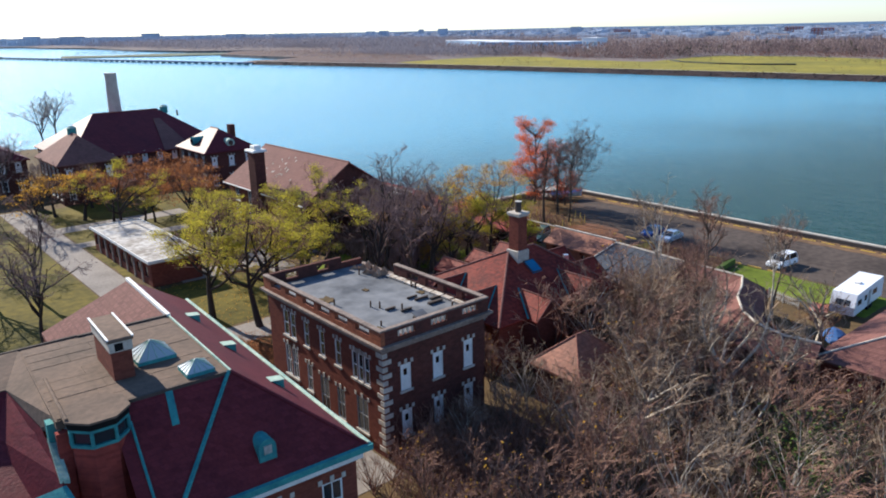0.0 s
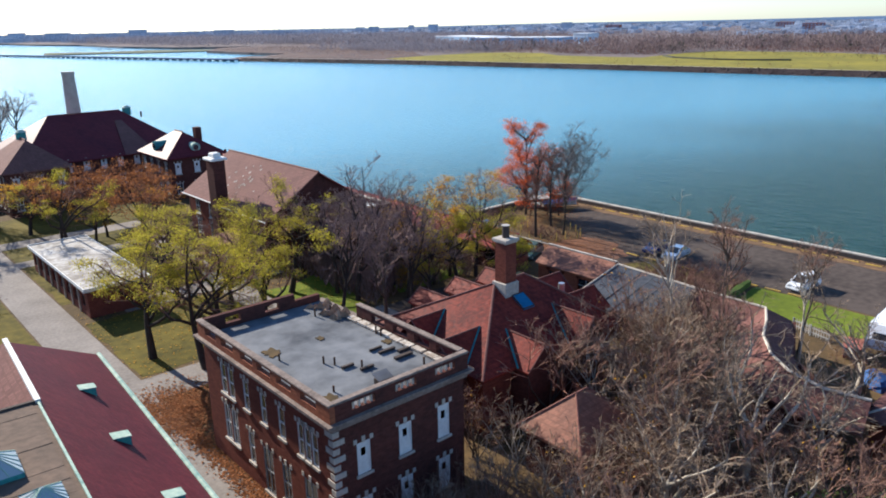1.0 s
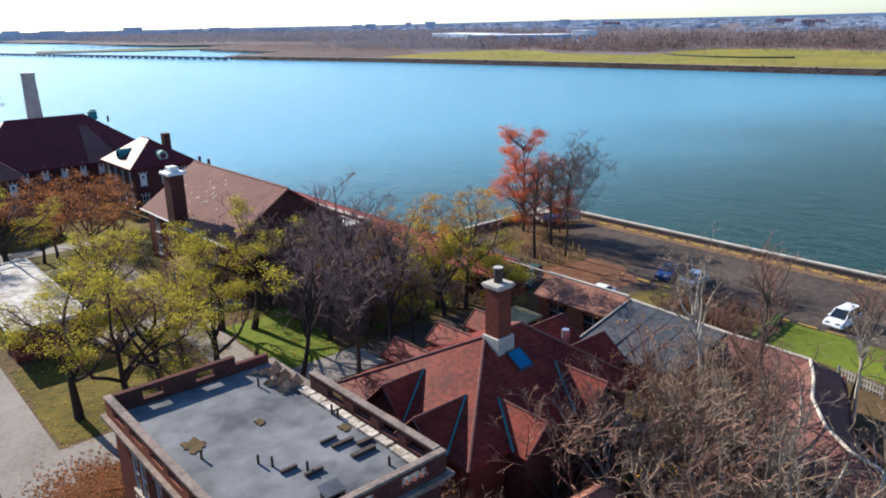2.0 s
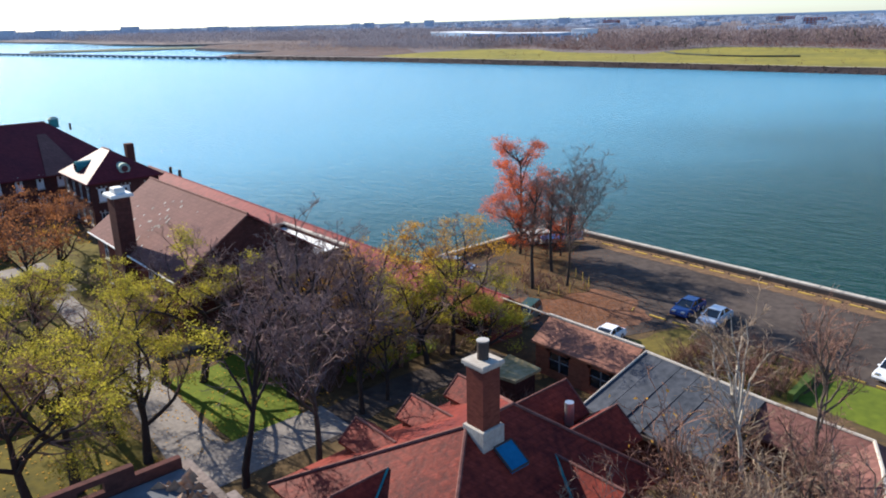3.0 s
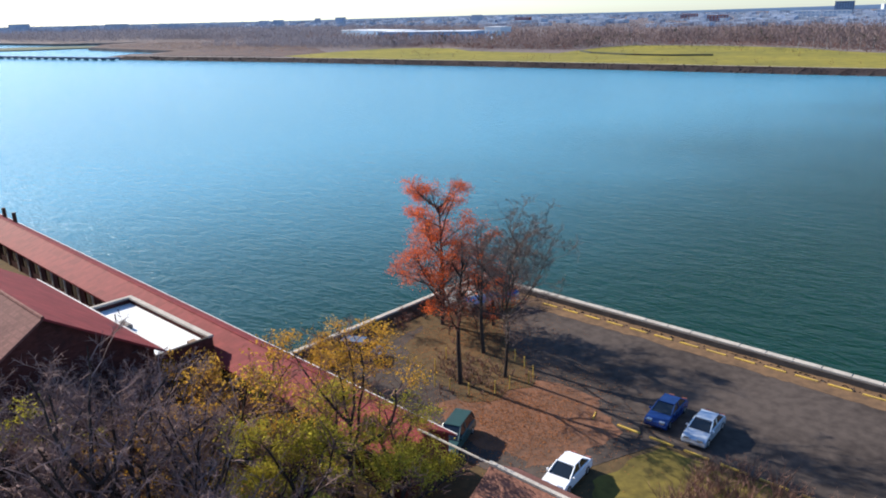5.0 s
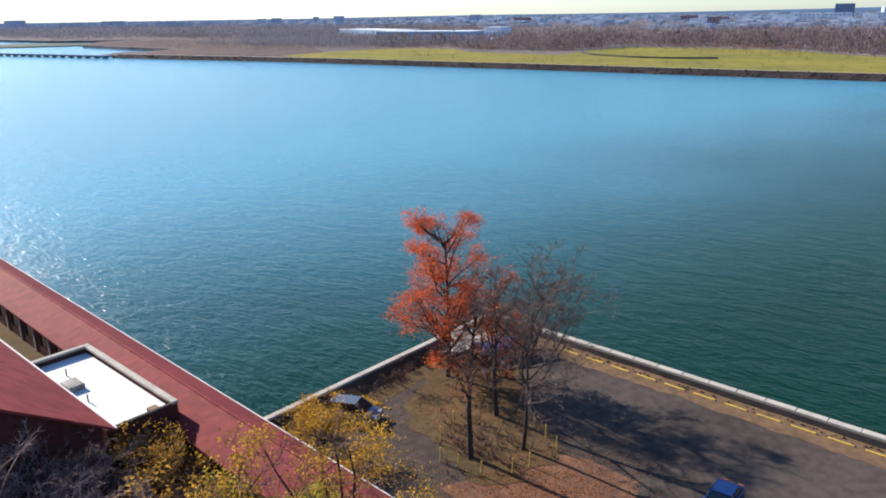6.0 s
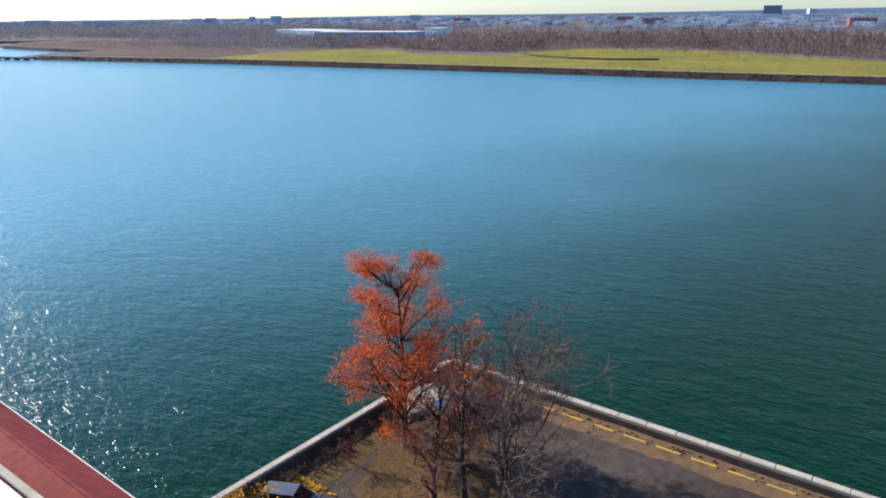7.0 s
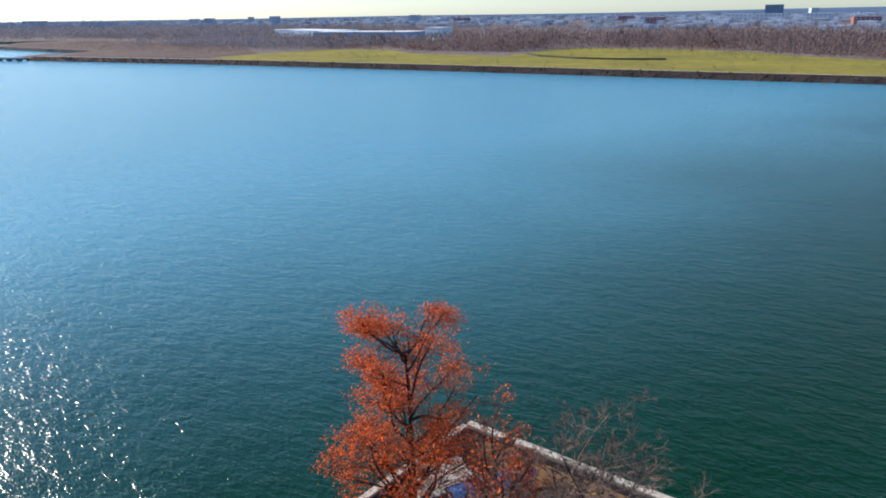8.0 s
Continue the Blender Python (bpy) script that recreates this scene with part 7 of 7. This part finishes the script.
ground_leaves("fallen_leaves", 8000, lambda r: (r.gauss(90, 4), r.gauss(74, 4)), 0.06, "leaf_rust", "rusty leaves scattered on the car park", 42)
ground_leaves("fallen_leaves", 1500, lambda r: (r.uniform(31, 60), r.uniform(74, 96)), 0.10, "leaf_gold", "yellow leaves scattered on the lawns", 43)
brush("dry_grass", 90, lambda r: (r.gauss(93.2, 1.8), r.gauss(81.0, 2.2)), 0.3, 0.9, "twig", "tufts of dry grass round the trunks", 44)
ground_leaves("fallen_leaves", 5000, lambda r: (r.gauss(98.5, 4.0), r.gauss(86.0, 3.4)), 0.06, "leaf_rust", "rusty leaves under the bare trees", 46)
brush("wall_scrub", 110, lambda r: (r.uniform(88, 111), r.uniform(93.2, 94.9)), 0.3, 1.1, "twig_dark", "dry brown scrub along the foot of the sea wall", 47)
ground_leaves("weeds", 2600, lambda r: (r.uniform(82.4, 92), r.gauss(93.6, 0.9)), 0.2, "leaf_gold", "yellowing weeds along the sea wall", 45)


# ------------------------------------------------------------------ vehicles
def car(name, label, x, y, turn, paint, kind="sedan", length=4.7, width=1.82):
    """A car whose front points along its own +x."""
    t = thing(name, label, "car", x, y, 0.03, turn)
    h = 1.45 if kind == "sedan" else 1.7
    L, W = length / 2, width / 2
    lower = [(-L, 0.45), (-L + 0.05, 0.75), (-L + 0.35, 0.98 if kind == "sedan" else 1.02), (-0.9, 1.0), (0.75, 0.98), (L - 0.55, 0.86), (L - 0.08, 0.68), (L, 0.42), (L - 0.1, 0.24), (-L + 0.15, 0.26)]
    s = Shape()
    n = len(lower)
    for v, k in ((-W, 0.93), (-W * 0.96, 1.0), (W * 0.96, 1.0), (W, 0.93)):
        for a, b in lower:
            s.v.append((a * (0.97 if k < 1 else 1.0), v, 0.55 + (b - 0.55) * k))
    for r in range(3):
        s.f += [(r * n + i, r * n + (i + 1) % n, (r + 1) * n + (i + 1) % n, (r + 1) * n + i) for i in range(n)]
    s.f += [tuple(range(n - 1, -1, -1)), tuple(range(3 * n, 4 * n))]
    part("body", s, paint, t, smooth=False)
    if kind == "sedan":
        cab = [(-L + 0.55, 0.98), (-L + 1.25, h - 0.02), (0.15, h), (1.15, 0.97)]
    else:
        cab = [(-L + 0.12, 1.0), (-L + 0.4, h - 0.03), (0.3, h), (1.2, 0.98)]
    k = len(cab)
    g = Shape()
    for v in (-1, 1):
        for a, b in cab:
            g.v.append((a, v * (W * 0.9 if b < 1.1 else W * 0.74), b - 0.02))
    g.f = [(0, 1, 2, 3), (7, 6, 5, 4)] + [(i, i + 4, (i + 1) % 4 + 4, (i + 1) % 4) for i in range(4)]
    part("glasshouse", g, "car_glass", t, "dark tinted windows")
    roof = Shape()
    a, b = cab[1], cab[2]
    roof.slab([(a[0] - 0.05, -W * 0.72, a[1] + 0.03), (b[0] + 0.08, -W * 0.72, b[1] + 0.02), (b[0] + 0.08, W * 0.72, b[1] + 0.02), (a[0] - 0.05, W * 0.72, a[1] + 0.03)], 0.06)
    part("roof", roof, paint, t)
    for v in (-1, 1):
        y1, y0 = v * W * 0.745, v * W * 0.905
        for (p, q) in ((cab[0], cab[1]), (cab[3], cab[2])):
            part("pillar", Shape().tube((p[0], y0, p[1]), (q[0], y1, q[1]), 0.055, 0.05, 5), paint, t)
        part("pillar", Shape().tube((-0.35, y0, 1.0), (-0.4, y1, h - 0.01), 0.045, 0.045, 5), paint, t)
        part("headlight", Shape().box(L - 0.32, v * W * 0.55 - 0.2, 0.62, L - 0.06, v * W * 0.55 + 0.2, 0.78), "alloy", t)
        part("tail_light", Shape().box(-L - 0.01, v * W * 0.6 - 0.2, 0.72, -L + 0.12, v * W * 0.6 + 0.2, 0.9), "far_red", t)
        part("wing_mirror", Shape().block(0.85, v * (W + 0.08) - 0.09, 0.95, 1.0, v * (W + 0.08) + 0.09, 1.1), paint, t)
        for wx in (-L + 0.85, L - 0.85):
            w = part("wheel", Shape().tube((wx, v * (W - 0.2), 0.32), (wx, v * (W + 0.01), 0.32), 0.32, 0.32, 18), "rubber", t, "black tyre")
            part("rim", Shape().tube((wx, v * (W + 0.008), 0.32), (wx, v * (W + 0.022), 0.32), 0.2, 0.17, 14), "alloy", w)
    return t


car("sedan", "silver sedan parked beside a dark blue car", 96.5, 61.2, 184, "car_silver")
car("saloon_car", "dark blue car parked beside a silver sedan", 97.0, 64.5, 184, "car_blue", "sedan", 4.7)
car("coupe", "white car parked beside the small tiled shelter", 84.9, 65.9, 186, "car_white", "sedan", 4.5)
car("hatchback", "grey hatchback parked along the sea wall", 89.0, 91.7, -64, "car_grey", "suv", 4.4)
car("pickup_car", "dark green car parked beside the covered walk", 83.4, 75.0, 200, "car_green", "suv", 4.9)
car("van_car", "white car parked by the lawn", 96.5, 44.5, 175, "car_white", "suv", 4.6)


def trailer():
    t = thing("caravan", "white travel trailer parked on the car park", "trailer", 88.0, 32.0, 0.0, 4)
    L, W = 4.6, 1.25
    prof = [(-L, 0.55), (-L - 0.05, 1.5), (-L + 0.5, 2.85), (L - 0.4, 2.9), (L, 2.5), (L, 0.55)]
    s = Shape()
    for v in (-W, W):
        s.v += [(a, v, b) for a, b in prof]
    n = len(prof)
    s.f = [tuple(range(n)), tuple(range(2 * n - 1, n - 1, -1))] + [(i, i + n, (i + 1) % n + n, (i + 1) % n) for i in range(n)]
    part("body", s, "car_white", t)
    for x0, x1 in ((-3.8, -2.6), (-1.6, -0.9), (1.0, 2.4)):
        part("window", Shape().box(x0, -W - 0.02, 1.5, x1, -W + 0.02, 2.1).box(x0, W - 0.02, 1.5, x1, W + 0.02, 2.1), "car_glass", t)
    part("window", Shape().slab([(-L - 0.03, -0.75, 1.55), (-L + 0.2, -0.75, 2.15), (-L + 0.2, 0.75, 2.15), (-L - 0.03, 0.75, 1.55)][::-1], 0.03), "car_glass", t)
    part("door", Shape().box(-0.4, -W - 0.03, 0.6, 0.35, -W + 0.01, 2.4), "membrane_pale", t)
    part("roof_vent", Shape().block(-0.5, -0.3, 2.88, 0.2, 0.3, 3.05), "white_paint", t)
    for x in (0.2, 1.1):
        for v in (-1, 1):
            part("wheel", Shape().tube((x, v * (W - 0.25), 0.36), (x, v * (W + 0.01), 0.36), 0.36, 0.36, 16), "rubber", t)
    part("drawbar", Shape().tube((-L, 0, 0.5), (-L - 1.3, 0, 0.45), 0.06, 0.05, 6), "iron", t)
    part("jack", Shape().tube((-L - 1.2, 0, 0.0), (-L - 1.2, 0, 0.5), 0.05, 0.05, 6), "iron", t)


trailer()


def boat():
    t = thing("boat", "pale boat on a trailer under a blue tarpaulin", "boat", 106.2, 89.6, 0.0, -30)
    st = []
    for i in range(9):
        u = i / 8
        x = -3.0 + 6.2 * u
        w = 1.15 * (1 - max(0, (u - 0.45) / 0.55) ** 2.2)
        st.append([(x, -w, 1.25 + 0.3 * u), (x, -w * 0.8, 0.8), (x, 0, 0.5 + 0.35 * max(0, u - 0.6)), (x, w * 0.8, 0.8), (x, w, 1.25 + 0.3 * u)])
    s = Shape()
    for ring in st:
        s.v += ring
    for i in range(8):
        s.f += [(i * 5 + j, i * 5 + j + 1, i * 5 + j + 6, i * 5 + j + 5) for j in range(4)]
    s.f.append((0, 1, 2, 3, 4)[::-1])
    part("hull", s, "membrane_pale", t)
    d = Shape()
    for i in range(8):
        a, b = st[i], st[i + 1]
        m = lambda q: (q[0][0], 0, q[0][2] + 0.3)  # noqa: E731
        d.face(a[0], b[0], m(b), m(a)).face(m(a), m(b), b[4], a[4])
    part("tarpaulin", d, "tarp_blue", t, "blue tarpaulin cover")
    part("frame", Shape().box(-2.6, -0.7, 0.38, 3.6, -0.6, 0.48).box(-2.6, 0.6, 0.38, 3.6, 0.7, 0.48), "iron", t)
    for v in (-1, 1):
        part("wheel", Shape().tube((-0.8, v * 0.75, 0.3), (-0.8, v * 0.95, 0.3), 0.3, 0.3, 14), "rubber", t)
    part("strut", Shape().box(-0.9, -0.9, 0.3, -0.7, 0.9, 0.45), "iron", t)
    t2 = thing("pontoon", "weathered grey pontoon raft lying by the wall", "pontoon", 105.6, 92.8, 0.0, -30)
    part("deck", Shape().block(-2.6, -1.2, 0.35, 2.6, 1.2, 0.55), "grey_paint", t2)
    for v in (-0.8, 0.8):
        part("float", Shape().tube((-2.6, v, 0.22), (2.6, v, 0.22), 0.22, 0.22, 10), "grey_paint", t2)
    for x in (-2.2, 0, 2.2):
        part("post", Shape().tube((x, -1.1, 0.55), (x, -1.1, 1.5), 0.04, 0.04, 6), "white_paint", t2)
    part("canopy", Shape().slab([(-2.4, -1.2, 1.6), (1.2, -1.2, 1.6), (1.2, 0.9, 1.75), (-2.4, 0.9, 1.75)], 0.06), "membrane_pale", t2)


boat()

def clutter():
    t = thing("tarp_heap", "blue tarpaulin over a heap beside the pavilion", "tarpaulin", 77.6, 29.8, 0.0, 30)
    r = random.Random(61)
    s = Shape()
    n = 12
    for i in range(5):
        u = i / 4
        for k in range(n):
            w = 2 * math.pi * k / n
            q = (1 - u ** 2) ** 0.5 if u < 1 else 0.05
            s.v.append((2.0 * q * math.cos(w) * r.uniform(0.9, 1.1), 1.1 * q * math.sin(w) * r.uniform(0.9, 1.1), 0.02 + 0.95 * u))
    for i in range(4):
        s.f += [(i * n + k, i * n + (k + 1) % n, (i + 1) * n + (k + 1) % n, (i + 1) * n + k) for k in range(n)]
    s.f.append(tuple(range(4 * n, 5 * n)))
    part("cover", s, "tarp_blue", t)
    t = thing("skip", "small red metal skip beside the lawn", "skip", 82.0, 33.4, 0.0, 20)
    part("body", Shape().slab([(-1.3, -0.8, 1.1), (1.3, -0.8, 1.1), (1.3, 0.8, 1.1), (-1.3, 0.8, 1.1)], 1.0), "far_red", t)
    part("rim", Shape().block(-1.38, -0.88, 1.08, 1.38, 0.88, 1.2, 0.03), "far_red", t)
    for x in (-1.0, 1.0):
        part("skid", Shape().box(x - 0.1, -0.8, 0.0, x + 0.1, 0.8, 0.12), "iron", t)


clutter()

# picket fence beside the lawn
fence = thing("picket_fence", "weathered pale picket fence beside the lawn", "fence", 83.6, 38.0, 0.0, 73)
for v in (0.35, 0.85):
    part("rail", Shape().box(-2.1, -0.03, v, 2.1, 0.03, v + 0.09), "grey_paint", fence)
for i in range(15):
    u = -2.05 + i * 0.29
    part("picket", Shape().box(u - 0.045, -0.055, 0.08, u + 0.045, -0.03, 1.12).prism([(u - 0.045, -0.055), (u + 0.045, -0.055), (u + 0.045, -0.03), (u - 0.045, -0.03)], 1.12, 1.17), "membrane_pale", fence)
for u in (-2.1, 0.0, 2.1):
    part("post", Shape().block(u - 0.05, -0.03, 0.0, u + 0.05, 0.07, 1.2, 0.02), "grey_paint", fence)

# wheel stops and posts
stop = thing("wheel_stop", "yellow-painted concrete wheel stop", "wheel stop", 110.85, 85.16, 0.02, 90, "wheel stops")
part("bar", Shape().block(-0.95, -0.09, 0, 0.95, 0.09, 0.14, 0.03), "yellow_paint", stop)
again(stop, [(110.85, 85.16 - 2.69 * i, 90, 1.0) for i in range(1, 38)])
again(stop, [(93.5, 65.9 - 2.75 * i, 90, 1.0) for i in range(9)])
again(stop, [(93.6, 69.0, 20, 0.6)])
post = thing("bollard", "thin yellow marker post", "post", 96.7, 78.2, 0.0, 0, "marker posts")
part("pole", Shape().tube((0, 0, 0), (0, 0, 1.25), 0.06, 0.05, 8), "yellow_paint", post)
again(post, [(95.8, 76.6, 0, 1.0), (94.6, 76.2, 0, 1.0), (92.8, 76.9, 0, 1.0), (91.4, 77.4, 0, 1.0), (89.6, 78.8, 0, 1.0), (89.2, 80.6, 0, 1.0), (89.0, 82.2, 0, 1.0), (97.4, 79.8, 0, 1.0), (91.2, 84.2, 0, 1.0), (93.6, 85.0, 0, 1.0)])
